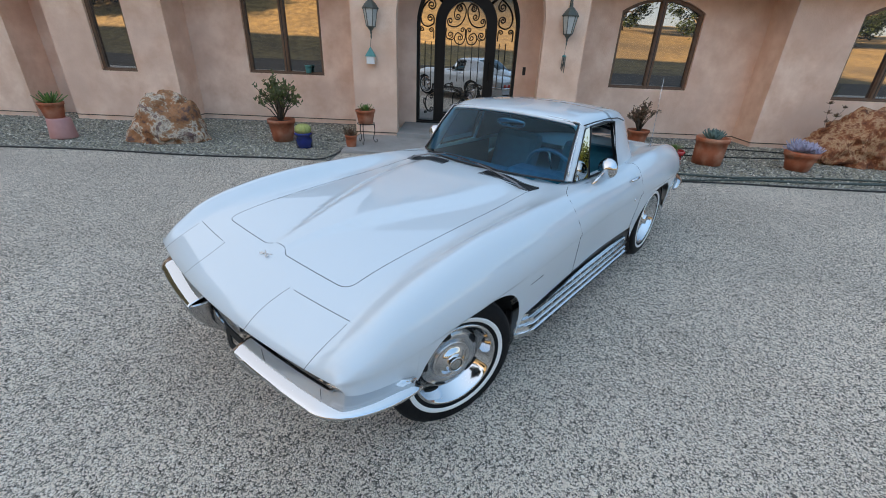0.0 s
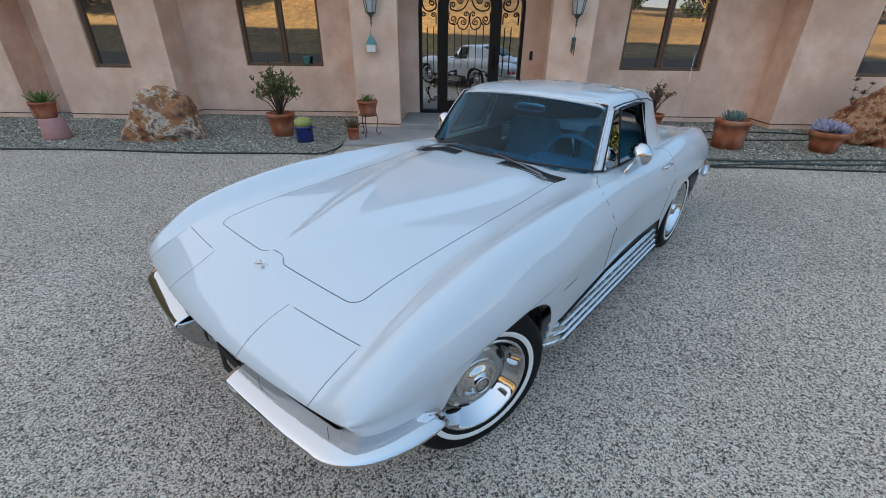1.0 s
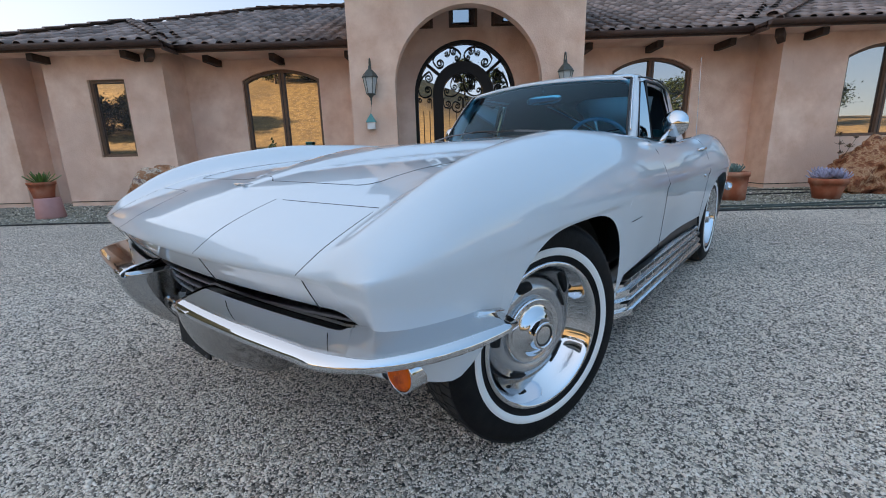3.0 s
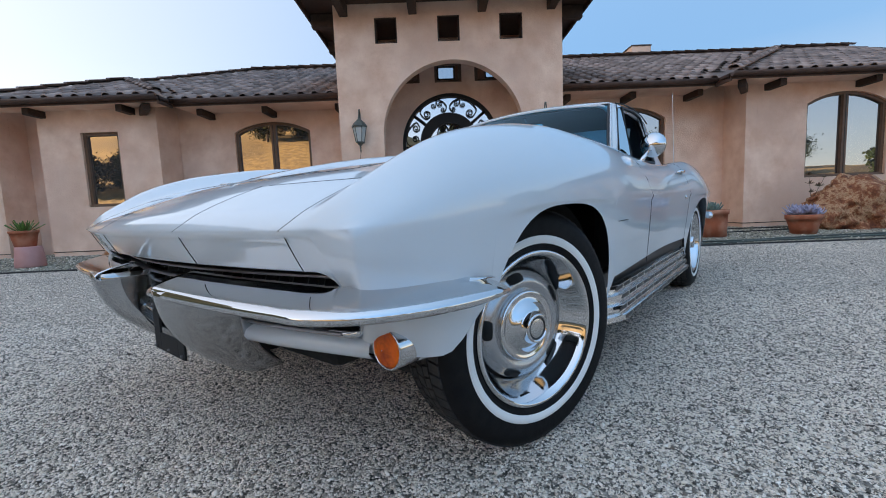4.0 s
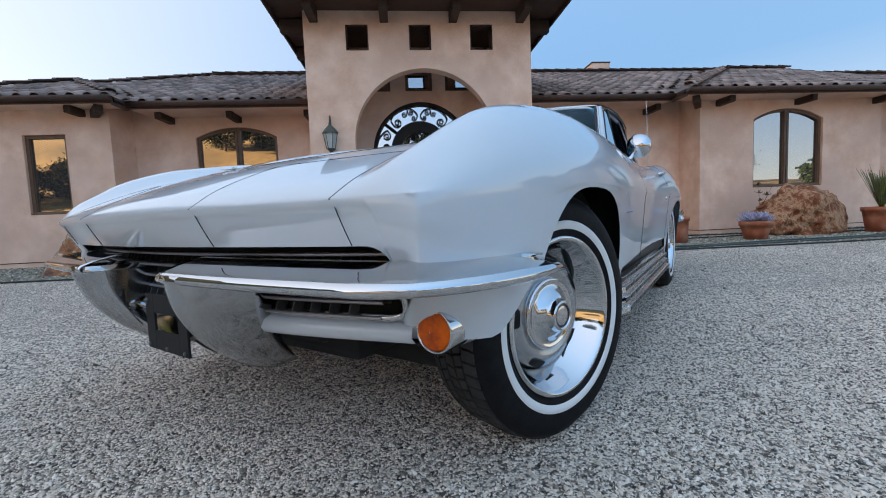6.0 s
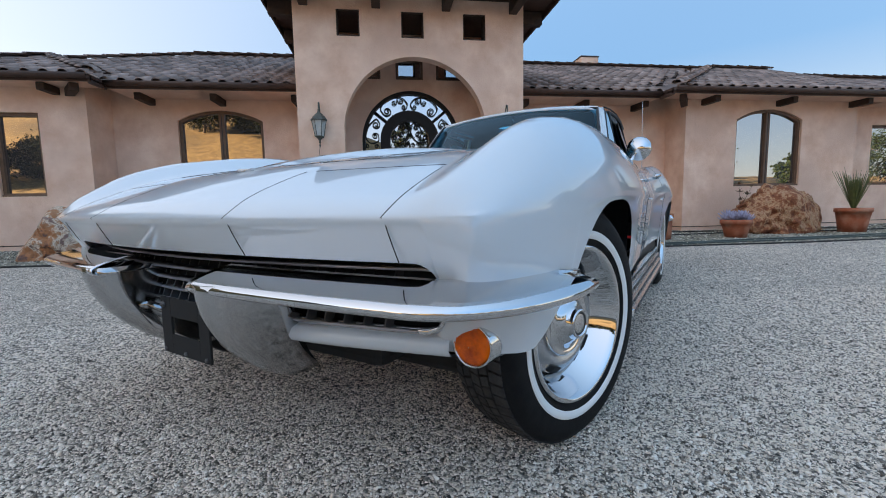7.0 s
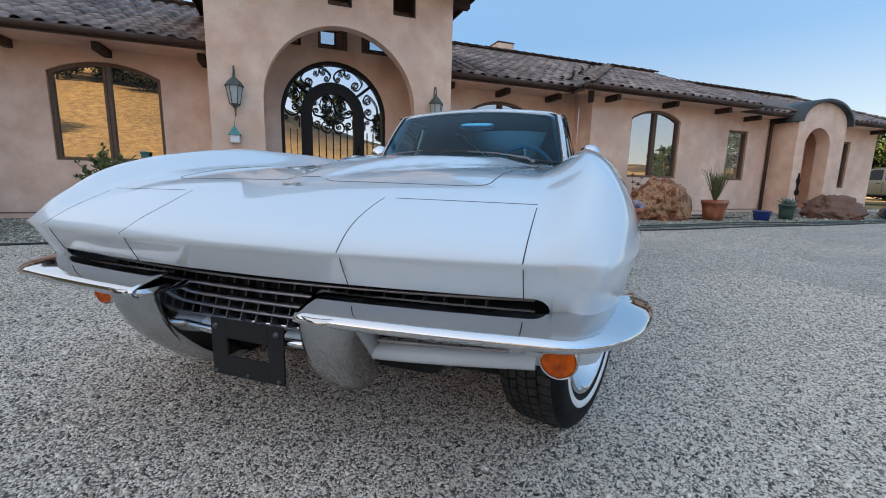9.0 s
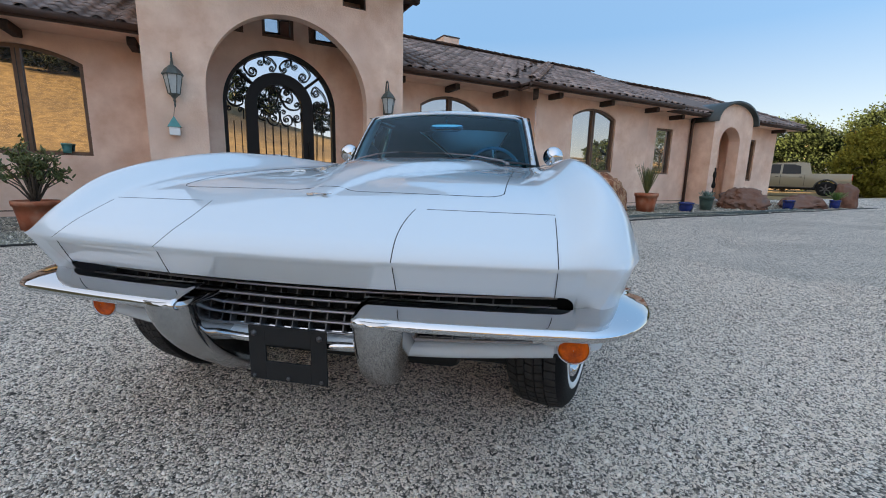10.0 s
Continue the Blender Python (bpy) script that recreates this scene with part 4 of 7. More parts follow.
# badge on the nose: two crossed flags as plain bars
e0 = on_deck(-0.445, 0.0, 0.0005)
for a in (24, -24):
    bm = box(-0.002, 0.002, -0.034, 0.034, 0, 0.004, 0.001)
    o = part("nose_badge", bm, STEEL, car, "small chrome crossed-flag badge")
    o.matrix_local = Matrix.Translation(e0) @ Euler((0, radians(-18), radians(a))).to_matrix().to_4x4()
for s in (1, -1):
    o = part("nose_badge", box(-0.008, 0.006, 0.014, 0.032, 0, 0.0025, 0.001), STEEL, car)
    o.matrix_local = Matrix.Translation(e0) @ Euler((0, radians(-18), radians(18 * s))).to_matrix().to_4x4() @ Matrix.Diagonal((1, s, 1, 1))

# ---- cowl, wipers, cabin ----
for s in (1, -1):
    cx, cv = 0.915, 0.36
    for i in range(22):
        v = cv - 0.20 + 0.35 * i / 21
        o = part("cowl_slot", box(-0.046, 0.046, -0.0044, 0.0044, -0.003, 0.0050), SEAM, car)
        p = on_deck(0.930 + 0.026 * i / 21, s * v)
        o.matrix_local = Matrix.Translation(p) @ Euler((0, radians(-5), radians(-12 * s))).to_matrix().to_4x4()


def ws_base(v):
    q = v / 0.585
    return Vector((1.005 + 0.155 * q * q + 0.03 * q ** 4, -v, 0.912 - 0.022 * q * q))


def ws_top(v):
    q = v / 0.515
    return Vector((1.375 + 0.050 * q * q, -v, 1.222 - 0.026 * q * q))


def ws(f, h):
    """A point of the windscreen: f across from -1 to 1, h up from 0 to 1."""
    a, b = ws_base(0.585 * f), ws_top(0.515 * f)
    p = a.lerp(b, h)
    return p + Vector((-0.55, 0, 0.83)) * 0.016 * math.sin(math.pi * h)


n = 25
glass = mesh_ob("windscreen", [ws(-1 + 2 * i / (n - 1), j / 12) for i in range(n) for j in range(13)], grid_faces(n, 13), CAR_GLASS, car, "curved windscreen with a faint blue tint")
glass.visible_shadow = False
rimline = [ws(-1 + 2 * i / 24, 0.0) for i in range(25)] + [ws(1, j / 12) for j in range(1, 12)] + [ws(1 - 2 * i / 24, 1.0) for i in range(25)] + [ws(-1, 1 - j / 12) for j in range(1, 12)]
tube("windscreen_gasket", rimline, 0.0065, GASKET, car, "black rubber windscreen gasket", closed=True)
trim_line = [ws(1.022, j / 12) for j in range(1, 13)] + [ws(1.0 - 2 * i / 24, 1.03) for i in range(25)] + [ws(-1.022, 1 - j / 12) for j in range(12)]
tube("windscreen_trim", trim_line, 0.0042, CHROME, car, "thin bright windscreen trim")

# roof shell
roof_u = [1.36, 1.375, 1.39, 1.41, 1.45, 1.5, 1.57, 1.65, 1.75, 1.85, 1.89]
roof_zc = curve((1.36, 1.226), (1.41, 1.243), (1.5, 1.257), (1.65, 1.266), (1.9, 1.264), (2.1, 1.252), (2.3, 1.22), (2.6, 1.13), (2.9, 1.02), (3.2, 0.90), (3.4, 0.80))
roof_hw = curve((1.36, 0.545), (1.6, 0.56), (1.9, 0.553), (2.1, 0.545), (2.25, 0.515), (2.4, 0.46), (2.6, 0.385), (2.9, 0.26), (3.2, 0.13), (3.4, 0.03))


def roof_pt(u, f):
    w, zc = roof_hw(u), roof_zc(u)
    bend = 0.055 * (1 - smooth(1.36, 1.7, u)) * f * f
    a = abs(f)
    z = zc - 0.035 * a ** 2 - 0.045 * smooth(0.86, 1.0, a) ** 1.5
    return (u + bend, -w * f, z)


fr = [-1, -0.985, -0.96, -0.92, -0.87, -0.8, -0.7, -0.55, -0.4, -0.2, 0, 0.2, 0.4, 0.55, 0.7, 0.8, 0.87, 0.92, 0.96, 0.985, 1]
ro = mesh_ob("roof_panel", [roof_pt(u, f) for u in roof_u for f in fr], grid_faces(len(roof_u), len(fr)), PAINT, car, "white curved roof panel")
sol = ro.modifiers.new("thickness", "SOLIDIFY")
sol.thickness, sol.offset = 0.018, -1
hl = [roof_pt(u, f * 0.97) for u in roof_u for f in fr]
mesh_ob("headliner", [(x + 0.012, y, z - 0.026) for x, y, z in hl], grid_faces(len(roof_u), len(fr)), HEADLINER, car, "dark cloth headliner")
# fastback: the roof runs on into a tapering tail with a split rear window in it
fu = [1.89 + 0.04 * i for i in range(40)]


def fast_pt(u, f):
    """The roof's section carried on, with leaning sides down to the belt; f from -1 to 1."""
    w0 = curve((1.89, 0.664), (2.05, 0.664), (2.2, 0.650), (2.35, 0.605), (2.6, 0.48), (2.9, 0.32), (3.2, 0.16), (3.5, 0.03))(u)
    zb = 0.862 - 0.03 * smooth(2.8, 3.4, u)
    a = abs(f)
    if a <= 0.6:
        x, y, z = roof_pt(u, a / 0.6)
        y = abs(y)
        z = max(z, zb + 0.004)
    else:
        x, y, z = roof_pt(u, 1.0)
        t = (a - 0.6) / 0.4
        y, z = abs(y) + (w0 - abs(y)) * (0.75 * t + 0.25 * t * t), max(z, zb + 0.004) * (1 - t) + zb * t
    return (u, -math.copysign(y, f), z)


ff = np.linspace(-1, 1, 41)


def fast_sheet(name, test, mt, label):
    idx, vs, fs = {}, [], []
    for i in range(len(fu) - 1):
        for j in range(40):
            if not test((fu[i] + fu[i + 1]) / 2, (ff[j] + ff[j + 1]) / 2):
                continue
            q = []
            for a, b in ((i, j), (i, j + 1), (i + 1, j + 1), (i + 1, j)):
                if (a, b) not in idx:
                    idx[(a, b)] = len(vs)
                    vs.append(fast_pt(fu[a], ff[b]))
                q.append(idx[(a, b)])
            fs.append(tuple(q))
    return mesh_ob(name, vs, fs, mt, car, label)


def rear_glass(u, f):
    return 2.28 < u < 2.95 and 0.02 < abs(f) < 0.5


fast_sheet("fastback", lambda u, f: not rear_glass(u, f), PAINT, "white tapering fastback tail")
fast_sheet("rear_window", rear_glass, SIDE_GLASS, "curved rear window").visible_shadow = False
lining = fast_sheet("rear_lining", lambda u, f: not rear_glass(u, f) and u < 3.1, HEADLINER, "dark cloth lining of the rear cabin")
for vtx in lining.data.vertices:
    vtx.co = Vector((vtx.co.x, vtx.co.y * 0.972, vtx.co.z - 0.016))

for s in (1, -1):
    # windscreen pillar, drip rail and side windows
    vs = []
    for i in range(13):
        h = i / 12
        a, b = ws(s, h), None
        back = Vector((1.335 + (1.50 - 1.335) * h, -s * (0.632 - (0.632 - 0.548) * h), 0.878 + (1.196 - 0.878) * h))
        front = Vector((a.x, a.y, a.z))
        mid = front.lerp(back, 0.45) + Vector((-0.012, -s * 0.016, 0.004))
        back2 = back.lerp(front, 0.35) + Vector((0, -s * 0.010, 0))
        inner = front.lerp(back, 0.6) + Vector((0.01, s * 0.05, -0.01))
        vs += [front, mid, back2, inner]
    mesh_ob("windscreen_pillar", vs, grid_faces(13, 4, close_k=True), PAINT, car, "white windscreen pillar")
    rail = [Vector((1.42, -s * 0.553, 1.195)), Vector((1.55, -s * 0.563, 1.205)), Vector((1.75, -s * 0.567, 1.208)), Vector((1.95, -s * 0.563, 1.195)), Vector((2.08, -s * 0.563, 1.165))]
    tube("drip_rail", rail, 0.004, GASKET, car)
    # quarter vent and door glass
    A, B = Vector((1.23, -s * 0.628, 0.885)), Vector((1.44, -s * 0.556, 1.172))
    C, D = Vector((1.42, -s * 0.642, 0.882)), Vector((1.50, -s * 0.562, 1.182))
    E1, F1 = Vector((1.870, -s * 0.655, 0.885)), Vector((1.880, -s * 0.568, 1.176))
    v1 = mesh_ob("quarter_vent", [A, C, D, B], [(0, 1, 2, 3)], SIDE_GLASS, car, "small triangular vent window")
    tube("vent_frame", [A, C, D, B], 0.005, GASKET, car, "black rubber vent window frame", closed=True)
    tube("door_window_seal", [C + Vector((0.006, 0, 0)), E1, F1, Vector((1.72, -s * 0.567, 1.19)), D + Vector((0.006, 0, 0))], 0.009, GASKET, car, closed=True)
    v1.visible_shadow = False
    if s < 0:      # the driver's window is wound down
        mesh_ob("door_window", [C, E1, F1, Vector((1.72, -s * 0.565, 1.188)), D], [(0, 1, 2, 3, 4)], SIDE_GLASS, car, "door window").visible_shadow = False
    # belt panel between door top and glass
    mesh_ob("window_sill", [(1.16, -s * 0.60, 0.872), (1.16, -s * 0.655, 0.868), (1.9, -s * 0.685, 0.866), (1.9, -s * 0.60, 0.874)], [(0, 1, 2, 3)], PAINT, car)
    # inner door skin
    part("door_trim", box(0.95, 2.05, -0.012, 0.012, 0.30, 0.86, 0.01, Matrix.Translation((0, -s * 0.60, 0))), HEADLINER, car)
    # wipers
    p0 = on_deck(0.895, 0.455 * s, 0.010)
    b0, b1 = (Vector((0.985, 0.095, 0.936)), Vector((0.965, -0.294, 0.925))) if s > 0 else (Vector((1.0, 0.348, 0.934)), Vector((1.0, 0.006, 0.940)))
    mid_b = b0.lerp(b1, 0.42)
    arm = tube("wiper", [p0, p0 + Vector((0.006, 0.03 * s, 0.022)), p0.lerp(mid_b, 0.5) + Vector((-0.012, 0, 0.022)), mid_b + Vector((-0.006, 0, 0.010))], [0.0065, 0.0055, 0.0042, 0.0032], WIPER, car, "dull grey wiper arm with black blade")
    tube("blade", [b0.lerp(b1, q / 6) + Vector((-0.006, 0, 0.010 * math.sin(math.pi * q / 6))) for q in range(7)], [0.003, 0.0042, 0.0052, 0.0055, 0.0052, 0.0042, 0.003], BLACK, arm)
    lv, lf = revolve([(0.011, 0), (0.011, 0.009), (0.007, 0.014), (0.0005, 0.016)], 14)
    mesh_ob("pivot_cap", [p0 + Vector(p) for p in lv], lf, WIPER, arm)
    # round door mirror
    base = on_deck(1.36, s * 0.70, 0.0)
    stem_top = Vector((1.445, -s * 0.728, 0.930))
    st = tube("door_mirror", [base, base.lerp(stem_top, 0.5) + Vector((0.0, 0, 0.005)), stem_top], [0.014, 0.009, 0.008], CHROME, car, "round chrome door mirror on a slim stem")
    hv, hf = revolve([(0.001, -0.042), (0.025, -0.038), (0.045, -0.026), (0.058, -0.008), (0.060, 0.004), (0.057, 0.008), (0.05, 0.006), (0.001, 0.006)], 32)
    mm = Matrix.Translation((1.467, -s * 0.735, 0.952)) @ Matrix.Scale(1.1, 4) @ Euler((0, radians(90), radians(-8 * s))).to_matrix().to_4x4()
    mesh_ob("mirror_head", [mm @ Vector(p) for p in hv], hf, CHROME, st, "round chrome mirror head")
    # door handle and lock
    hp = on_deck(1.88, s * 0.79, 0.004)
    tube("door_handle", [hp + Vector((-0.075, s * 0.004, -0.002)), hp + Vector((-0.06, -s * 0.02, 0.01)), hp + Vector((0.03, -s * 0.022, 0.012)), hp + Vector((0.06, -s * 0.006, 0.004))], [0.007, 0.009, 0.010, 0.012], CHROME, car, "chrome door handle")
    lv, lf = revolve([(0.010, 0), (0.010, 0.006), (0.0005, 0.008)], 12)
    lm = Matrix.Translation(lower_point(1.90, 0.665, s, 0.002)) @ Euler((radians(90 * s), 0, 0)).to_matrix().to_4x4()
    mesh_ob("door_lock", [lm @ Vector(p) for p in lv], lf, CHROME, car)
    # side exhaust cover: ribbed bright shield along the sill
    vs = []
    uu = [0.44 + (1.93 - 0.44) * i / 24 for i in range(25)]
    sec = []
    for k in range(4):
        z0 = 0.36 - 0.036 * k
        sec += [(0.0 + 0.010 * k, z0), (0.022 + 0.008 * k, z0 - 0.006), (0.022 + 0.008 * k, z0 - 0.026), (0.004 + 0.010 * k, z0 - 0.031)]
    sec.append((-0.03, 0.205))
    for u in uu:
        tip = 1 - smooth(0.44, 0.55, u)
        base_v = 0.795 - 0.02 * tip
        for d, z in sec:
            vs.append((u + 0.0, -s * (base_v + d - 0.03 * tip), z))
    sp = mesh_ob("side_exhaust_cover", vs, grid_faces(25, len(sec)), SHIELD, car, "ribbed bright side exhaust shield", smooth=False)
    for k in range(4):
        z0 = 0.36 - 0.036 * k - 0.016
        for i in range(13):
            u = 0.56 + (1.86 - 0.56) * i / 12
            d = 0.795 + 0.022 + 0.008 * k
            o = part("exhaust_slot", box(-0.042, 0.042, -0.001, 0.0015, -0.0065, 0.0065), BLACK, sp)
            o.location = (u + 0.054 * (k % 2), -s * (d + 0.0005), z0)
    part("sill", box(0.40, 2.1, -0.02, 0.02, 0.20, 0.412, 0.01, Matrix.Translation((0, -s * 0.764, 0))), BLACK, car, "black painted sill")
    # rear bumper end and tail lamps
    tube("rear_bumper", [(3.05, -s * 0.83, 0.50), (3.3, -s * 0.80, 0.50), (3.52, -s * 0.70, 0.50), (3.62, -s * 0.52, 0.50), (3.64, -s * 0.32, 0.50)], [0.02, 0.035, 0.04, 0.04, 0.035], CHROME, car, "chrome rear bumper half")
    for v in (0.36, 0.52):
        lv, lf = revolve([(0.055, 0), (0.055, 0.015), (0.045, 0.022), (0.001, 0.026)], 24)
        lm = Matrix.Translation((3.622, -s * v, 0.56)) @ Euler((0, radians(90), 0)).to_matrix().to_4x4()
        mesh_ob("tail_lamp", [lm @ Vector(p) for p in lv], lf, RED_LENS, car, "round red tail lamp")

# aerial on the rear wing
tube("aerial", [on_deck(2.72, 0.62), on_deck(2.72, 0.62) + Vector((-0.10, 0.0, 0.56))], [0.0022, 0.0010], STEEL, car)

# cabin: dash, wheel, seats, mirror, floor
part("cabin_floor", box(0.95, 2.9, -0.60, 0.60, 0.27, 0.30), MATT_BLACK, car)
part("firewall", box(0.93, 0.96, -0.60, 0.60, 0.27, 0.86), MATT_BLACK, car)
bm = box(1.14, 1.40, -0.58, 0.58, 0.60, 0.845, 0.045)
part("dashboard", bm, TEAL, car, "teal padded dashboard")
part("gauge_hood", box(1.24, 1.44, -0.54, -0.12, 0.74, 0.885, 0.04), TEAL, car)
for s in (1, -1):
    seat = part("seat", box(1.52, 2.05, -0.23, 0.23, 0.36, 0.50, 0.05, Matrix.Translation((0, -s * 0.33, 0))), TEAL, car, "teal vinyl bucket seat")
    part("seat_back", box(-0.07, 0.07, -0.22, 0.22, 0.0, 0.52, 0.06, Matrix.Translation((2.02, -s * 0.33, 0.45)) @ Matrix.Rotation(radians(16), 4, "Y")), TEAL, seat)
part("rear_shelf", box(2.15, 3.0, -0.55, 0.55, 0.60, 0.66), TEAL, car)
sw = [Vector((0, 0.185 * math.cos(2 * math.pi * i / 36), 0.185 * math.sin(2 * math.pi * i / 36))) for i in range(36)]
sm = Matrix.Translation((1.50, -0.33, 0.83)) @ Matrix.Rotation(radians(-22), 4, "Y")
swo = tube("steering_wheel", [sm @ p for p in sw], 0.012, TEAL, car, "thin-rimmed teal steering wheel", closed=True)
for a in (90, 210, 330):
    tube("spoke", [sm @ Vector((0.02, 0, 0)), sm @ Vector((0, 0.18 * math.cos(radians(a)), 0.18 * math.sin(radians(a))))], 0.008, STEEL, swo)
tube("steering_column", [sm @ Vector((0.0, 0, 0)), (1.15, -0.33, 0.68)], 0.025, TEAL, swo)
bm = bmesh.new()
bmesh.ops.create_uvsphere(bm, u_segments=28, v_segments=14, radius=1.0)
for vtx in bm.verts:      # a flattened rounded oblong
    vtx.co = Vector((1.445 + 0.012 * vtx.co.x + 0.05 * 0.03 * vtx.co.z, 0.118 * math.copysign(abs(vtx.co.y) ** 0.6, vtx.co.y), 1.14 + 0.032 * math.copysign(abs(vtx.co.z) ** 0.7, vtx.co.z)))
mir = part("rear_view_mirror", bm, CHROME, car, "rounded interior mirror", smooth=True)
tube("mirror_stem", [(1.45, 0.0, 1.16), (1.42, 0.0, 1.215)], 0.006, CHROME, mir)

# ---- ground, driveway, beds ----
def land(x, y):
    """Height of the land: level round the house, a hill behind the camera that falls away to the right."""
    a = 6.0 + 14.3 / (1 + math.exp((x - 2) / 9.0))
    d = smooth(-14, -78, y)
    h = a * d + 2.0 * smooth(-60, -170, y) * math.sin(x * 0.013 + 1.0)
    # unseen ridge on the left, added to keep the low sun off house and drive
    h += (19.0 + 11.0 * smooth(4, 16, y)) * smooth(-24, -58, x) * smooth(-19, -9, y) * (1 - smooth(31, 41, y))
    h += 0.10 * d * noise.noise(Vector((x * 0.03, y * 0.03, 0)))
    return h


def axis_steps(near, far, step, grow):
    out, p = [0.0], 0.0
    while p < far:
        p += step if p < near else max(step, (p - near) * grow)
        out.append(p)
    return [-a for a in out[:0:-1]] + out


gx, gy = axis_steps(30, 1500, 1.5, 0.045), axis_steps(30, 1500, 1.5, 0.045)
ground = mesh_ob("ground", [(x, y, land(x, y) - 0.03) for x in gx for y in gy], grid_faces(len(gx), len(gy)), DRY_GRASS)
tagged(ground, "open ground of golden dry grass rising to a hill", "ground", kind="structure")


def sheet_ob(name, x0, x1, y0, y1, z, mt, label, n=24):
    ob = mesh_ob(name, [(x0 + (x1 - x0) * i / n, y0 + (y1 - y0) * j / n, z + max(0.0, land(x0 + (x1 - x0) * i / n, y0 + (y1 - y0) * j / n))) for i in range(n + 1) for j in range(n + 1)], grid_faces(n + 1, n + 1), mt)
    return tagged(ob, label, name.replace("_", " "), kind="structure")


EDGE_L, EDGE_R = 6.03, 5.72
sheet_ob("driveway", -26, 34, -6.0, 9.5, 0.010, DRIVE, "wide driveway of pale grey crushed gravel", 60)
# sheet added dark for the shade that the windows mirror beyond the drive
sheet_ob("dark_field", -60, 60, -17, -6.01, -0.012, SHADE_GROUND, "dark bare soil beyond the driveway", 40)
sheet_ob("gravel_bed", -16, -1.78, EDGE_L, 10.0, 0.016, BED, "planting bed of dark mixed gravel along the house")
sheet_ob("gravel_bed", 2.05, 18.2, EDGE_R, 10.0, 0.016, BED, "planting bed of dark mixed gravel along the house")
walk_ob = part("front_walk", box(-1.76, 2.03, 6.55, 7.95, -0.05, 0.055, 0.008), CONCRETE)
tagged(walk_ob, "flat grey concrete walk before the entry", "walk", kind="structure")
walk2 = part("entry_step", box(-1.03, 1.43, 7.72, 9.2, -0.05, 0.13, 0.01), CONCRETE)
tagged(walk2, "raised concrete entry slab under the arch", "step", kind="structure")
for name, pts in (("bed_edging", [(-16 + 14.0 * i / 30, EDGE_L + 0.035 * math.sin(i * 0.9) - 0.02, 0.025) for i in range(31)] + [(-1.88, 6.15, 0.025), (-1.80, 6.4, 0.025), (-1.78, 6.9, 0.03)]),
                  ("bed_edging", [(2.05, 6.7, 0.03), (2.1, 6.2, 0.025), (2.3, 5.86, 0.025)] + [(2.6 + 15.6 * i / 30, EDGE_R + 0.04 * math.sin(i * 0.8), 0.025) for i in range(31)])):
    tagged(tube(name, [(x, y, 0.018) for x, y, z in pts], 0.014, EDGING), "dark bent-board edging of the gravel bed", "edging", kind="structure")


def stones(name, boxes, mt, label, seed):
    """Loose stones in one mesh; boxes: x0, x1, y0, y1, number, size, z."""
    rng = np.random.default_rng(seed)
    base = np.array([(1, 0, 0), (0, 1, 0), (-1, 0, 0), (0, -1, 0), (0, 0, 1), (0, 0, -1)], float)
    tri = np.array([(0, 1, 4), (1, 2, 4), (2, 3, 4), (3, 0, 4), (1, 0, 5), (2, 1, 5), (3, 2, 5), (0, 3, 5)])
    vs, fs, off = [], [], 0
    for x0, x1, y0, y1, num, size, z in boxes:
        p = np.stack([rng.uniform(x0, x1, num), rng.uniform(y0, y1, num), np.full(num, z)], 1)
        sz = size * rng.lognormal(0, 0.33, num)
        shp = base[None] * rng.uniform(0.55, 1.25, (num, 6, 1)) + rng.normal(0, 0.16, (num, 6, 3))
        shp *= np.stack([np.ones(num), rng.uniform(0.6, 1, num), rng.uniform(0.35, 0.65, num)], 1)[:, None]
        q = rng.normal(size=(num, 4)) * np.array([1.0, 0.35, 0.35, 1.0])
        q /= np.linalg.norm(q, axis=1, keepdims=True)
        w, x, y, zz = q.T
        R = np.stack([1 - 2 * (y * y + zz * zz), 2 * (x * y - zz * w), 2 * (x * zz + y * w), 2 * (x * y + zz * w), 1 - 2 * (x * x + zz * zz), 2 * (y * zz - x * w), 2 * (x * zz - y * w), 2 * (y * zz + x * w), 1 - 2 * (x * x + y * y)], 1).reshape(num, 3, 3)
        v = np.einsum("nij,nkj->nki", R, shp) * sz[:, None, None] + p[:, None]
        v[:, :, 2] += (sz * rng.uniform(-0.2, 0.25, num))[:, None]
        vs.append(v.reshape(-1, 3))
        fs.append((tri[None] + 6 * np.arange(num)[:, None, None]).reshape(-1, 3) + off)
        off += 6 * num
    V, F = np.concatenate(vs), np.concatenate(fs)
    me = bpy.data.meshes.new(name)
    me.vertices.add(len(V))
    me.vertices.foreach_set("co", V.ravel())
    me.loops.add(F.size)
    me.loops.foreach_set("vertex_index", F.ravel().astype(np.int32))
    me.polygons.add(len(F))
    me.polygons.foreach_set("loop_start", np.arange(0, F.size, 3, dtype=np.int32))
    me.update(calc_edges=True)
    me.materials.append(mt)
    return tagged(new(name, me), label, "gravel", kind="stuff")


stones("driveway_stones", [(-2.0, 2.0, 0.80, 1.9, 112000, 0.0042, 0.010), (-3.0, 3.2, 1.9, 3.0, 68000, 0.0050, 0.010), (2.0, 3.6, 0.6, 1.9, 18000, 0.0049, 0.010), (-3.6, -2.0, 0.8, 1.9, 16000, 0.0049, 0.010), (-6, 7, 3.0, 5.9, 32000, 0.0066, 0.010)], STONES, "loose pale grey crushed stones", 3)
stones("bed_stones", [(-9.5, -1.85, 6.1, 8.9, 30000, 0.014, 0.016), (2.1, 9.5, 5.8, 8.8, 30000, 0.014, 0.016), (9.5, 18, 5.8, 8.5, 5000, 0.022, 0.016)], BED_STONES, "loose dark grey, brown and white bed stones", 4)


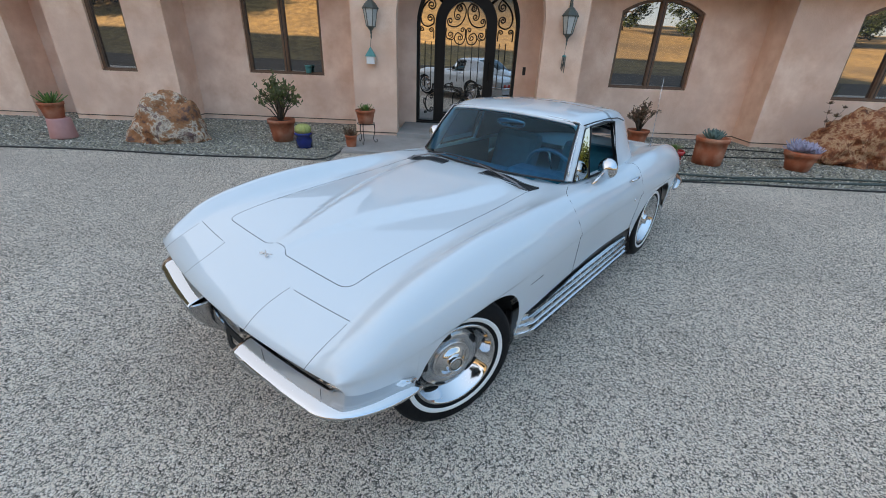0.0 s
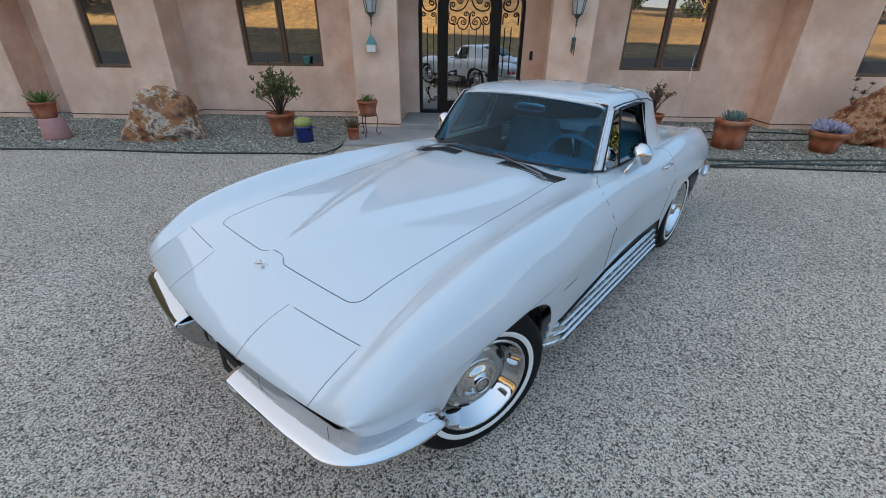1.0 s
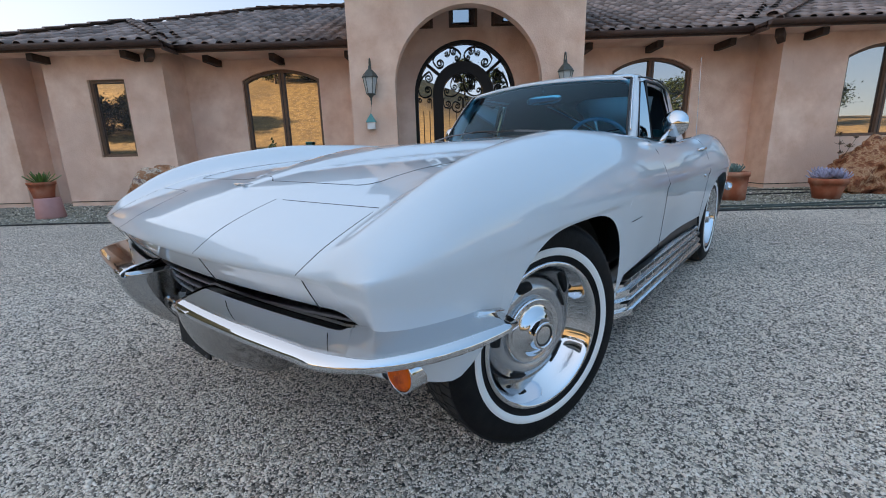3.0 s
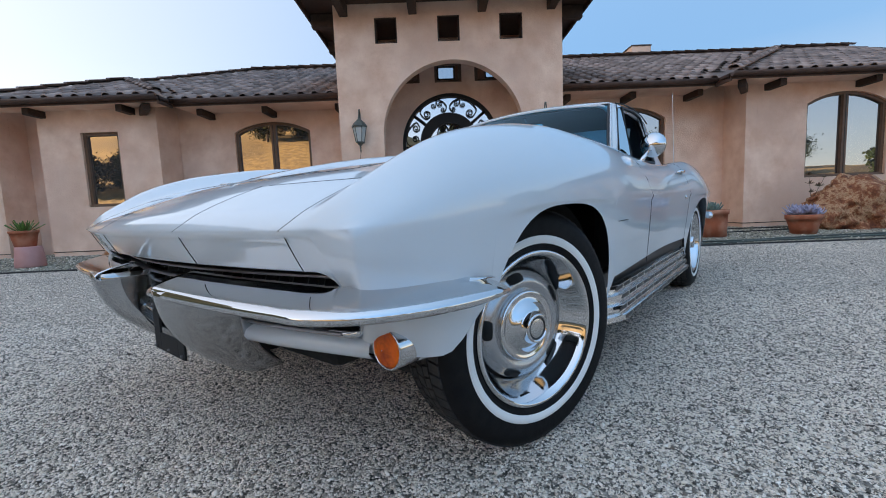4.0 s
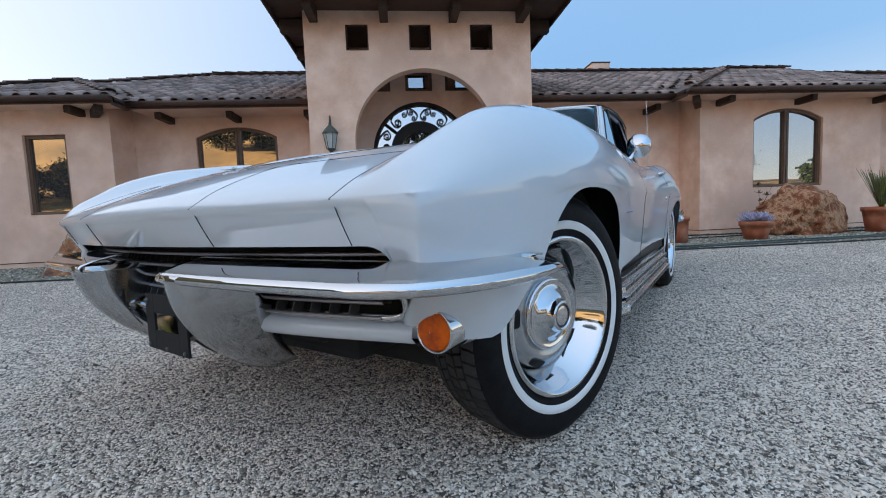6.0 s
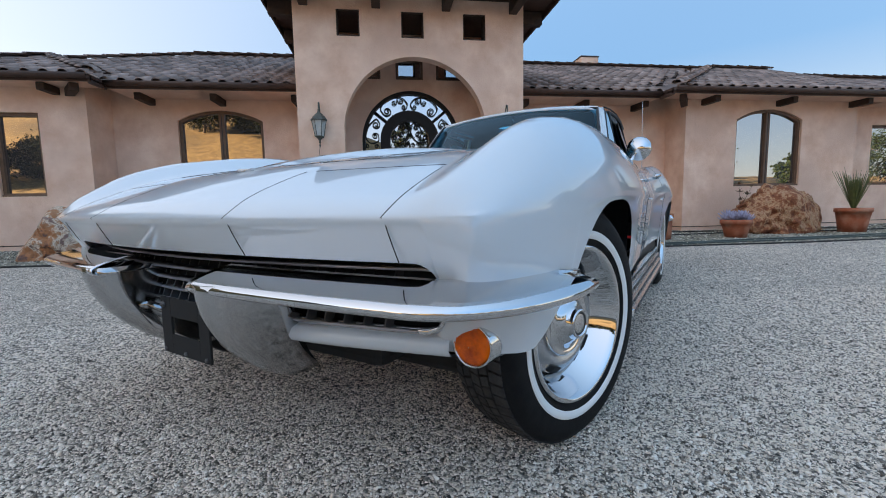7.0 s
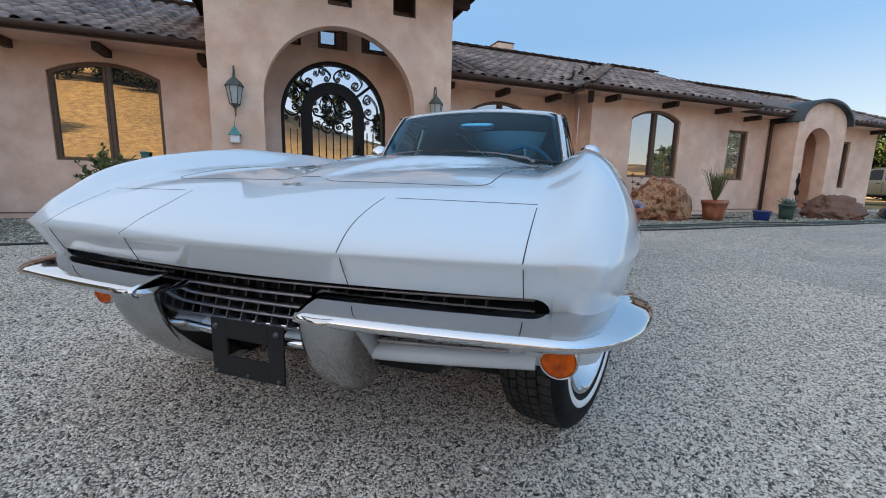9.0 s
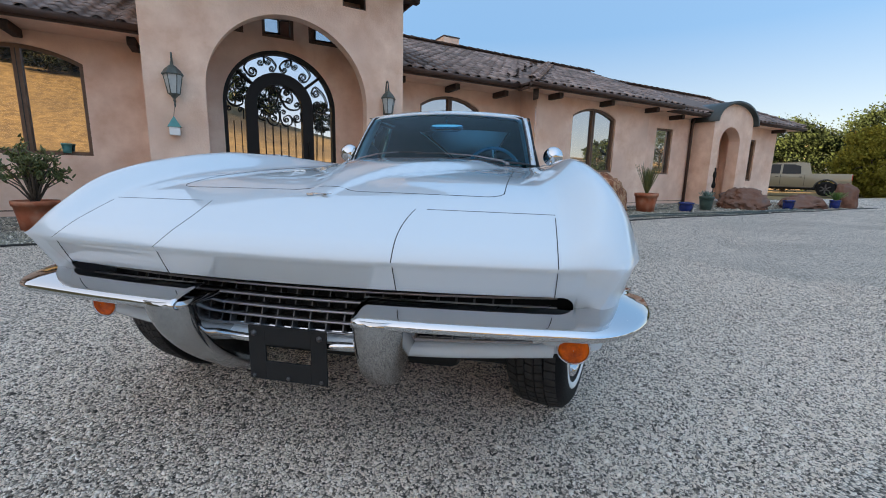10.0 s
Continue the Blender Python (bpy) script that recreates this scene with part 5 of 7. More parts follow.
# ---- the house ----
house = thing("house", pose(0, 0, 0), "single-storey stucco house with arched entry tower and dark clay tile roof", "house")


def arch_top(x, x0, x1, zs, rise):
    if rise <= 0:
        return zs
    w = (x1 - x0) / 2
    r = (w * w + rise * rise) / (2 * rise)
    c = zs + rise - r
    d = x - (x0 + x1) / 2
    return c + math.sqrt(max(r * r - d * d, 0.0))


def wall(name, x0, x1, y, thick, z0, z1, openings=(), label="", mt=None, parent=house):
    """A wall that faces -y, with real openings (x0, x1, sill, spring, rise) through it."""
    xs = {x0, x1}
    for a, b, s0, sp, rise in openings:
        n = 48 if rise else 1
        xs |= {(a + b) / 2 - (b - a) / 2 * math.cos(math.pi * i / n) for i in range(n + 1)}
    xs = sorted(xs)
    bm = bmesh.new()

    def quad(a, b, c, d):
        bm.faces.new([bm.verts.new(p) for p in (a, b, c, d)])

    def slab(xa, xb, za0, zb0, za1, zb1):
        for yy in (y, y + thick):
            quad((xa, yy, za0), (xb, yy, zb0), (xb, yy, zb1), (xa, yy, za1))
    for xa, xb in zip(xs, xs[1:]):
        xm = (xa + xb) / 2
        ops = [o for o in openings if o[0] < xm < o[1]]
        ops.sort(key=lambda o: o[2])
        lo_a = lo_b = z0
        for a, b, s0, sp, rise in ops:
            if s0 > z0 + 1e-6:
                slab(xa, xb, lo_a, lo_b, s0, s0)
                quad((xa, y, s0), (xb, y, s0), (xb, y + thick, s0), (xa, y + thick, s0))
            ta, tb = arch_top(xa, a, b, sp, rise), arch_top(xb, a, b, sp, rise)
            quad((xa, y, ta), (xb, y, tb), (xb, y + thick, tb), (xa, y + thick, ta))
            lo_a, lo_b = ta, tb
        slab(xa, xb, lo_a, lo_b, z1, z1)
    for a, b, s0, sp, rise in openings:
        for xx in (a, b):
            quad((xx, y, s0), (xx, y + thick, s0), (xx, y + thick, arch_top(xx, a, b, sp, rise)), (xx, y, arch_top(xx, a, b, sp, rise)))
    for xx in (x0, x1):
        quad((xx, y, z0), (xx, y + thick, z0), (xx, y + thick, z1), (xx, y, z1))
    quad((x0, y, z1), (x1, y, z1), (x1, y + thick, z1), (x0, y + thick, z1))
    bmesh.ops.remove_doubles(bm, verts=bm.verts, dist=0.0004)
    return part(name, bm, mt or STUCCO, parent, label)


def side_wall(name, x, thick, y0, y1, z0, z1, label=""):
    return part(name, box(x, x + thick, y0, y1, z0, z1), STUCCO, house, label)


def outline(x0, x1, z0, zs, rise, inset, n=24):
    a, b, s0 = x0 + inset, x1 - inset, z0 + inset
    pts = [(a, s0)]
    if rise:
        w, w2 = (x1 - x0) / 2, (b - a) / 2
        r = (w * w + rise * rise) / (2 * rise)
        c, mid = zs + rise - r, (x0 + x1) / 2
        r2 = r - inset
        for i in range(n + 1):
            x = (a + b) / 2 - (b - a) / 2 * math.cos(math.pi * i / n)
            pts.append((x, c + math.sqrt(max(r2 * r2 - (x - mid) ** 2, 0))))
    else:
        pts += [(a, zs - inset), (b, zs - inset)]
    pts.append((b, s0))
    return pts


def ring(name, o, i, y0, y1, mt, parent, label=""):
    """A flat frame between two outlines of as many points."""
    n = len(o)
    vs = [(x, y0, z) for x, z in o] + [(x, y0, z) for x, z in i] + [(x, y1, z) for x, z in o] + [(x, y1, z) for x, z in i]
    fs = []
    for k in range(n):
        j = (k + 1) % n
        fs += [(k, j, n + j, n + k), (2 * n + k, 2 * n + j, 3 * n + j, 3 * n + k), (k, j, 2 * n + j, 2 * n + k), (n + k, n + j, 3 * n + j, 3 * n + k)]
    return mesh_ob(name, vs, fs, mt, parent, label, smooth=False)


def pane(x0, x1, z0, zs, rise, inset, y, mt, parent, xa=None, xb=None):
    """Glass that fills the outline between xa and xb."""
    o = outline(x0, x1, z0, zs, rise, inset)
    mid = [p for p in o[1:-1]]
    xa, xb = xa if xa is not None else o[0][0], xb if xb is not None else o[-1][0]
    vs = [(xa, y, o[0][1])]
    top = [(x, z) for x, z in mid if xa - 1e-6 <= x <= xb + 1e-6]
    if rise:
        w = (x1 - x0) / 2
        r = (w * w + rise * rise) / (2 * rise) - inset
        c, m = zs + rise - r - inset, (x0 + x1) / 2
        top = [(xa + (xb - xa) * i / 14, c + math.sqrt(max(r * r - (xa + (xb - xa) * i / 14 - m) ** 2, 0))) for i in range(15)]
    else:
        top = [(xa, zs - inset), (xb, zs - inset)]
    vs += [(x, y, z) for x, z in top] + [(xb, y, o[0][1])]
    n = len(vs)
    vs2 = vs + [(x, yy + 0.006, z) for x, yy, z in vs]
    fs = [tuple(range(n)), tuple(range(2 * n - 1, n - 1, -1))] + [(i, (i + 1) % n, n + (i + 1) % n, n + i) for i in range(n)]
    return mesh_ob("pane", vs2, fs, mt, parent, smooth=False)


def window(x0, x1, z0, zs, rise, wall_y, lights=2, label="brown wood casement window reflecting the hill"):
    y = wall_y + 0.05
    fw = 0.055
    win = ring("window", outline(x0, x1, z0, zs, rise, 0.0), outline(x0, x1, z0, zs, rise, fw), y, y + 0.09, FRAME_WOOD, house, label)
    mid = (x0 + x1) / 2
    if lights == 2:
        top = arch_top(mid, x0, x1, zs, rise) - 0.03
        part("mullion", box(mid - 0.05, mid + 0.05, y - 0.006, y + 0.085, z0 + fw - 0.005, top, 0.004), FRAME_WOOD, win)
        part("sash_stile", box(mid - 0.006, mid + 0.006, y - 0.012, y - 0.004, z0 + fw, top - 0.03), BLACK, win)
        pane(x0, x1, z0, zs, rise, fw, y + 0.05, PANE, win, x0 + fw, mid - 0.05)
        pane(x0, x1, z0, zs, rise, fw, y + 0.05, PANE, win, mid + 0.05, x1 - fw)
    else:
        pane(x0, x1, z0, zs, rise, fw, y + 0.05, PANE, win)
    part("sill", box(x0 - 0.0, x1 + 0.0, y - 0.03, y + 0.02, z0 - 0.012, z0 + 0.03, 0.006), FRAME_WOOD, win)
    return win


TOW, MAIN, BUMP_L, BUMP_R, REC = 7.87, 9.08, 8.40, 8.45, 8.95
W = {"w1": (-6.75, -6.06, 0.935, 2.315, 0.0), "w2": (-4.21, -2.68, 0.955, 2.33, 0.20), "w3": (3.06, 4.60, 0.955, 2.30, 0.23), "w4": (6.985, 8.565, 0.94, 2.33, 0.216), "w5": (11.02, 11.82, 0.945, 2.34, 0.0), "w0": (-9.98, -8.83, 0.90, 2.31, 0.0)}
H = 3.02
wall("wall_main", -5.32, -1.78, MAIN, 0.30, 0.0, H, [W["w2"]], "pinkish beige stucco wall")
wall("wall_main", 2.10, 5.82, MAIN, 0.30, 0.0, H, [W["w3"]], "pinkish beige stucco wall")
wall("wall_bay", -7.53, -5.52, BUMP_L, 0.30, 0.0, H, [W["w1"]], "projecting stucco bay")
side_wall("bay_return", -5.52, 0.20, BUMP_L, MAIN + 0.30, 0.0, H)
wall("wall_bay", 6.03, 9.93, BUMP_R, 0.30, 0.0, H, [W["w4"]], "projecting stucco bay")
side_wall("bay_return", 5.81, 0.22, BUMP_R + 0.003, MAIN + 0.3, 0.0, H)
side_wall("bay_return", 9.73, 0.20, BUMP_R + 0.303, REC + 0.3, 0.0, H)
wall("wall_side_wing", 9.93, 13.00, REC, 0.30, 0.0, H, [W["w5"]], "stucco wall")
wall("wall_recess", -8.35, -7.53, 9.05, 0.3, 0.0, H, (), "recessed stucco wall")
side_wall("recess_return", -7.53, 0.2, BUMP_L + 0.302, 9.3, 0.0, H)
side_wall("recess_return", -8.55, 0.2, BUMP_L + 0.302, 9.3, 0.0, H)
wall("wall_left_wing", -17.0, -8.35, BUMP_L, 0.3, 0.0, H, [W["w0"]], "stucco wall")
wall("wall_back", -17, 18.3, 15.5, 0.3, 0.0, H, ())
side_wall("wall_end", -17.3, 0.3, BUMP_L, 15.8, 0.0, H)
side_wall("wall_end", 18.0, 0.3, REC + 0.301, 15.8, 0.0, H)
for k in W:
    yy = {"w1": BUMP_L, "w2": MAIN, "w3": MAIN, "w4": BUMP_R, "w5": REC, "w0": BUMP_L}[k]
    window(*W[k], yy, 2 if W[k][4] else 1)
# weep line along the foot of the walls
for x0, x1, y in ((-5.32, -1.80, MAIN), (2.13, 5.81, MAIN), (-7.53, -5.32, BUMP_L), (5.81, 9.93, BUMP_R), (9.93, 12.8, REC), (-17.0, -8.35, BUMP_L), (15.03, 18.3, REC), (-1.80, -1.04, TOW), (1.44, 2.13, TOW)):
    part("weep_screed", box(x0, x1, y - 0.006, y - 0.0005, 0.095, 0.110), BEAM, house)
part("weep_screed", box(5.802, 5.8095, BUMP_R, MAIN, 0.095, 0.110), BEAM, house)
part("weep_screed", box(-5.3195, -5.312, BUMP_L, MAIN, 0.095, 0.110), BEAM, house)

# side entry with its own arched gable and metal barrel roof
PX0, PX1, PY = 12.8, 15.03, 8.24
wall("side_entry_wall", PX0, PX1, PY, 0.35, 0.0, 2.62, [(13.20, 14.36, 0.0, 2.07, 0.42)], "arched side entry of stucco")
n = 20
mid, hw = (PX0 + PX1) / 2, (PX1 - PX0) / 2
gv = [(mid - hw * math.cos(math.pi * i / n), yy, 2.62 + 0.58 * math.sin(math.pi * i / n)) for yy in (PY, PY + 0.35) for i in range(n + 1)]
mesh_ob("gable", gv, [tuple(range(n + 1)), tuple(range(2 * n + 1, n, -1))] + [(i, i + 1, n + 2 + i, n + 1 + i) for i in range(n)], STUCCO, house, smooth=False)
bv = [(mid - (hw + e) * math.cos(math.pi * i / n), yy, 2.60 + (0.58 + e) * math.sin(math.pi * i / n)) for yy in (PY - 0.14, 9.35) for e in (0.02, 0.11) for i in range(n + 1)]
k = n + 1
fs = []
for i in range(n):
    fs += [(i, i + 1, k + i + 1, k + i), (2 * k + i, 2 * k + i + 1, 3 * k + i + 1, 3 * k + i), (k + i, k + i + 1, 3 * k + i + 1, 3 * k + i), (i, i + 1, 2 * k + i + 1, 2 * k + i)]
mesh_ob("barrel_roof", bv, fs, METAL_ROOF, house, "dark metal barrel roof over the side entry")
side_wall("side_entry_return", PX0, 0.25, PY + 0.35, REC + 0.3, 0.0, 2.62)
side_wall("side_entry_return", PX1 - 0.25, 0.25, PY + 0.35, REC + 0.3, 0.0, 2.62)
wall("side_entry_back", PX0 + 0.25, PX1 - 0.25, REC + 0.1, 0.2, 0.0, 2.9, ())
wall("wall_right_wing", PX1, 18.3, REC, 0.3, 0.0, H, [(16.45, 16.85, 0.8, 2.3, 0.0)], "stucco wall")
window(16.45, 16.85, 0.8, 2.3, 0.0, REC, 1)
part("step", box(13.05, 14.65, 7.88, 8.7, 0.0, 0.16, 0.01), CONCRETE, house)
tube("downpipe", [(12.70, REC - 0.10, 2.72), (12.70, REC - 0.06, 2.5), (12.70, REC - 0.06, 0.05)], 0.045, FASCIA, house, "brown downpipe")

# entry tower
AX0, AX1, SPR, RISE = -1.04, 1.44, 1.96, 1.24
T_OPEN = [(-1.105, -0.722, 3.505, 3.935, 0.0), (-0.023, 0.36, 3.505, 3.935, 0.0), (1.045, 1.445, 3.505, 3.94, 0.0)]
TZ = 4.26
wall("tower_front", -1.80, 2.13, TOW, 0.22, 0.0, TZ, [(AX0, AX1, 0.0, SPR, RISE), *T_OPEN], "stucco tower front with a round arch and three square openings")
side_wall("tower_side", -1.80, 0.35, TOW + 0.22, 10.9, 0.0, TZ)
side_wall("tower_side", 1.78, 0.35, TOW + 0.22, 10.9, 0.0, TZ)
wall("tower_back", -1.80, 2.13, 10.9, 0.3, 2.9, TZ, ())
DOOR_Y = 8.98
CLER = [(-0.10, 0.44, 3.14, 3.54, 0.0), (0.70, 1.26, 3.14, 3.54, 0.0), (-0.93, -0.40, 3.14, 3.54, 0.0)]
DX0, DX1, DSP, DRI = -0.795, 1.165, 1.96, 0.97
wall("porch_back", -1.45, 1.78, DOOR_Y, 0.3, 0.0, 4.1, [(DX0, DX1, 0.13, DSP, DRI), *CLER], "porch wall round the entry door")
for o in CLER:
    window(*o, DOOR_Y, 1, "small dark-framed clerestory window")
part("porch_ceiling", box(-1.45, 1.78, TOW + 0.22, DOOR_Y, 3.99, 4.05), BEAM, house, "dark porch ceiling")
for o in T_OPEN:
    ring("tower_vent", outline(*o, 0.002), outline(*o, 0.022), TOW + 0.02, TOW + 0.24, BEAM, house, "dark timber-lined square opening")

# entry door: arched iron door with sidelights, arched transom and scrolls
door = ring("entry_door", outline(DX0, DX1, 0.13, DSP, DRI, 0.0, 36), outline(DX0, DX1, 0.13, DSP, DRI, 0.06, 36), DOOR_Y + 0.02, DOOR_Y + 0.14, IRON, house, "arched black iron entry door with glass and scrollwork")
IX0, IX1 = -0.440, 0.738
ring("door_leaf", outline(IX0, IX1, 0.13, DSP, 0.589, 0.0, 40), outline(IX0, IX1, 0.13, DSP, 0.589, 0.198, 40), DOOR_Y + 0.0, DOOR_Y + 0.13, IRON, door, "black iron door leaf frame")
pane(DX0, DX1, 0.13, DSP, DRI, 0.05, DOOR_Y + 0.10, DOOR_PANE, door)
part("kick_panel", box(IX0 + 0.19, IX1 - 0.19, DOOR_Y + 0.04, DOOR_Y + 0.09, 0.14, 0.36), IRON, door)
part("threshold", box(DX0, DX1, DOOR_Y - 0.02, DOOR_Y + 0.16, 0.13, 0.16), IRON, door)


def scroll_path(kind, n=44):
    """A forged scroll in its own plane, about one unit long: 'C' curls both ends the same way, 'S' opposite ways."""
    pts, x, z, a = [], 0.0, 0.0, 0.0
    for i in range(n + 1):
        u = -1 + 2 * i / n
        pts.append((x, z))
        k = (1.3 + 21.0 * u * u) if kind == "C" else 26.0 * u * abs(u)
        a += k * 2 / n
        x, z = x + math.cos(a) * 2 / n, z + math.sin(a) * 2 / n
    p = np.array(pts)
    mid_i = n // 2
    d = p[mid_i + 1] - p[mid_i - 1]
    t = math.atan2(d[1], d[0])
    p = (p - p[mid_i]) @ np.array(((math.cos(t), -math.sin(t)), (math.sin(t), math.cos(t))))
    return p / max(np.ptp(p[:, 0]), np.ptp(p[:, 1]))


SCROLLS = {k: scroll_path(k) for k in "CS"}


def scroll(kind, x, z, size, turn, flip=1, thick=0.0085):
    """A scroll of that size at (x, z) in the door's plane; turn in degrees; flip -1 mirrors it across the door's middle."""
    c, q = math.cos(radians(turn)), math.sin(radians(turn))
    pts = []
    for a, b in SCROLLS[kind]:
        pts.append((mx + flip * (x + size * (a * c - b * q)), DOOR_Y + 0.05, z + size * (a * q + b * c)))
    tube("scroll", pts, thick, IRON, door, n=6)


def curl(centre, radius, start, sense, turns):
    """A spiral that runs inwards from the tangent that meets start; sense 1 turns anticlockwise."""
    cx, cz = centre
    dx, dz = start[0] - cx, start[1] - cz
    d = math.hypot(dx, dz)
    a0 = math.atan2(dz, dx) + sense * math.acos(min(1.0, radius / d))
    n = int(16 * turns)
    out = []
    for i in range(n + 1):
        t = i / n
        r = radius * (1 - 0.80 * t ** 0.9)
        a = a0 + sense * 2 * math.pi * turns * t
        out.append((cx + r * math.cos(a), cz + r * math.sin(a)))
    return out


def spline(pts, steps=6):
    """Points on a smooth line through pts."""
    q = [pts[0], *pts, pts[-1]]
    out = []
    for i in range(len(pts) - 1):
        p0, p1, p2, p3 = (np.array(q[i + j]) for j in range(4))
        for k in range(steps):
            t = k / steps
            out.append(tuple(0.5 * (2 * p1 + (p2 - p0) * t + (2 * p0 - 5 * p1 + 4 * p2 - p3) * t * t + (3 * p1 - p0 - 3 * p2 + p3) * t ** 3)))
    return out + [tuple(pts[-1])]


def forged(mids, first, last, flip, thick=0.0105):
    """A forged scroll along mids; first and last are curls (centre, radius, sense, turns) at its ends, or None."""
    head = curl(first[0], first[1], mids[0], first[2], first[3])[::-1] if first else []
    tail = curl(last[0], last[1], mids[-1], last[2], last[3]) if last else []
    line = spline(head[-1:] + list(mids) + tail[:1])
    pts = head[:-1] + line + tail[1:]
    tube("scroll", [(mx + flip * x, DOOR_Y + 0.05, z) for x, z in pts], [thick * (0.95 + 0.15 * math.sin(math.pi * i / (len(pts) - 1))) for i in range(len(pts))], IRON, door, n=6)


mx = (IX0 + IX1) / 2
for s in (1, -1):
    # fan over the leaf: a large scroll each side of the top with a pair of curls hung from the rim
    forged([(0.57, 2.60), (0.47, 2.735), (0.30, 2.815), (0.13, 2.79), (0.035, 2.69)], ((0.440, 2.535), 0.092, -1, 1.7), ((0.105, 2.625), 0.052, 1, 1.3), s)
    forged([(0.225, 2.84), (0.235, 2.79)], None, ((0.165, 2.735), 0.052, -1, 1.4), s, 0.0085)
    forged([(0.225, 2.84), (0.235, 2.79)], None, ((0.300, 2.705), 0.052, 1, 1.4), s, 0.0085)
    tube("radial_bar", [(mx + s * r * math.cos(radians(39)), DOOR_Y + 0.05, DSP + r * math.sin(radians(39))) for r in (0.57, 0.95)], 0.026, IRON, door)
    # sidelights: a tall scroll over plain bars, curls at the foot
    forged([(0.665, 2.385), (0.80, 2.27), (0.875, 2.10), (0.84, 1.96), (0.74, 1.915), (0.63, 1.965)], ((0.670, 2.275), 0.084, 1, 1.6), ((0.690, 2.055), 0.070, -1, 1.5), s)
    forged([(0.905, 1.70), (0.905, 1.82)], None, ((0.855, 1.862), 0.050, 1, 1.3), s, 0.0085)
    forged([(0.620, 1.70), (0.620, 1.82)], None, ((0.668, 1.852), 0.048, -1, 1.3), s, 0.0085)
    for i in range(2):
        x = mx + s * (0.665 + 0.12 * i)
        tube("iron_bar", [(x, DOOR_Y + 0.05, 0.82), (x, DOOR_Y + 0.05, 1.66)], 0.0065, IRON, door, n=6)
        tube("knuckle", [(x, DOOR_Y + 0.05, 1.19), (x, DOOR_Y + 0.05, 1.205), (x, DOOR_Y + 0.05, 1.22)], [0.006, 0.013, 0.006], IRON, door, n=6)
    scroll("C", 0.765, 0.52, 0.34, 90, s)
    scroll("S", 0.765, 0.46, 0.26, 60, s, 0.007)
    # leaf: a lyre of tall scrolls, a swag of round curls, bars, and curls at the foot
    forged([(0.075, 2.31), (0.018, 2.22), (0.035, 2.09), (0.105, 1.975), (0.215, 1.925), (0.33, 1.945)], ((0.125, 2.235), 0.062, -1, 1.5), ((0.310, 2.020), 0.056, 1, 1.3), s)
    forged([(0.20, 2.255), (0.235, 2.16)], ((0.125, 2.235), 0.068, 1, 0.5), ((0.168, 2.098), 0.062, -1, 1.4), s, 0.009)
    forged([(0.012, 1.87), (0.008, 1.755), (0.045, 1.655), (0.115, 1.622), (0.195, 1.665), (0.215, 1.755), (0.160, 1.825)], ((0.064, 1.872), 0.046, -1, 1.2), ((0.112, 1.742), 0.058, 1, 1.4), s, 0.009)
    forged([(0.375, 1.90), (0.385, 1.79), (0.345, 1.715)], None, ((0.300, 1.788), 0.062, -1, 1.4), s, 0.009)
    forged([(0.345, 1.715), (0.265, 1.700), (0.225, 1.74)], None, None, s, 0.008)
    for i in range(3):
        if i == 0 and s < 0:
            continue
        x = mx + s * (0.0 + 0.135 * i)
        tube("iron_bar", [(x, DOOR_Y + 0.05, 0.95), (x, DOOR_Y + 0.05, 1.64 + 0.03 * i)], 0.0065, IRON, door, n=6)
        tube("knuckle", [(x, DOOR_Y + 0.05, 1.29), (x, DOOR_Y + 0.05, 1.31), (x, DOOR_Y + 0.05, 1.33)], [0.006, 0.014, 0.006], IRON, door, n=6)
    scroll("C", 0.30, 0.90, 0.17, 175, s)
    scroll("S", 0.15, 0.80, 0.28, 20, s)
    scroll("C", 0.20, 0.56, 0.36, 80, s)
    scroll("C", 0.08, 0.50, 0.22, 95, s, 0.007)
tube("pull_handle", [(IX1 - 0.11, DOOR_Y - 0.0, 0.95), (IX1 - 0.11, DOOR_Y - 0.06, 1.0), (IX1 - 0.11, DOOR_Y - 0.06, 1.3), (IX1 - 0.11, DOOR_Y, 1.35)], 0.012, IRON, door)

# ---- roofs of barrel tiles ----
SL = 0.42
tile_w, tile_l = 0.262, 0.36


def tile_data():
    """One S-shaped clay tile, seen from its lower end: a barrel and a pan."""
    prof = []
    for i in range(9):
        a = math.pi * i / 8
        prof.append((-0.070 * math.cos(a) - 0.045, 0.048 * math.sin(a) + 0.010))
    prof += [(0.055, -0.004), (0.095, -0.008), (0.135, 0.010)]
    vs = []
    k = len(prof)
    for yy, lift, sc in ((0.0, 0.022, 1.0), (tile_l + 0.07, 0.0, 0.94)):
        for x, z in prof:
            vs.append((x * sc, yy, z + lift))
        for x, z in prof:
            vs.append((x * sc * 0.94, yy, z + lift - 0.014))
    fs = []
    for i in range(k - 1):
        fs += [(i, i + 1, 2 * k + i + 1, 2 * k + i), (i, k + i, k + i + 1, i + 1)]
    return vs, fs


TILE_V, TILE_F = tile_data()
TILE_ME = bpy.data.meshes.new("roof_tile")
TILE_ME.from_pydata(TILE_V, [], TILE_F)
TILE_ME.materials.append(TILE)
TILE_ME.polygons.foreach_set("use_smooth", [True] * len(TILE_ME.polygons))
ROOF_TILES = []        # pose of every tile, with the roof it belongs to


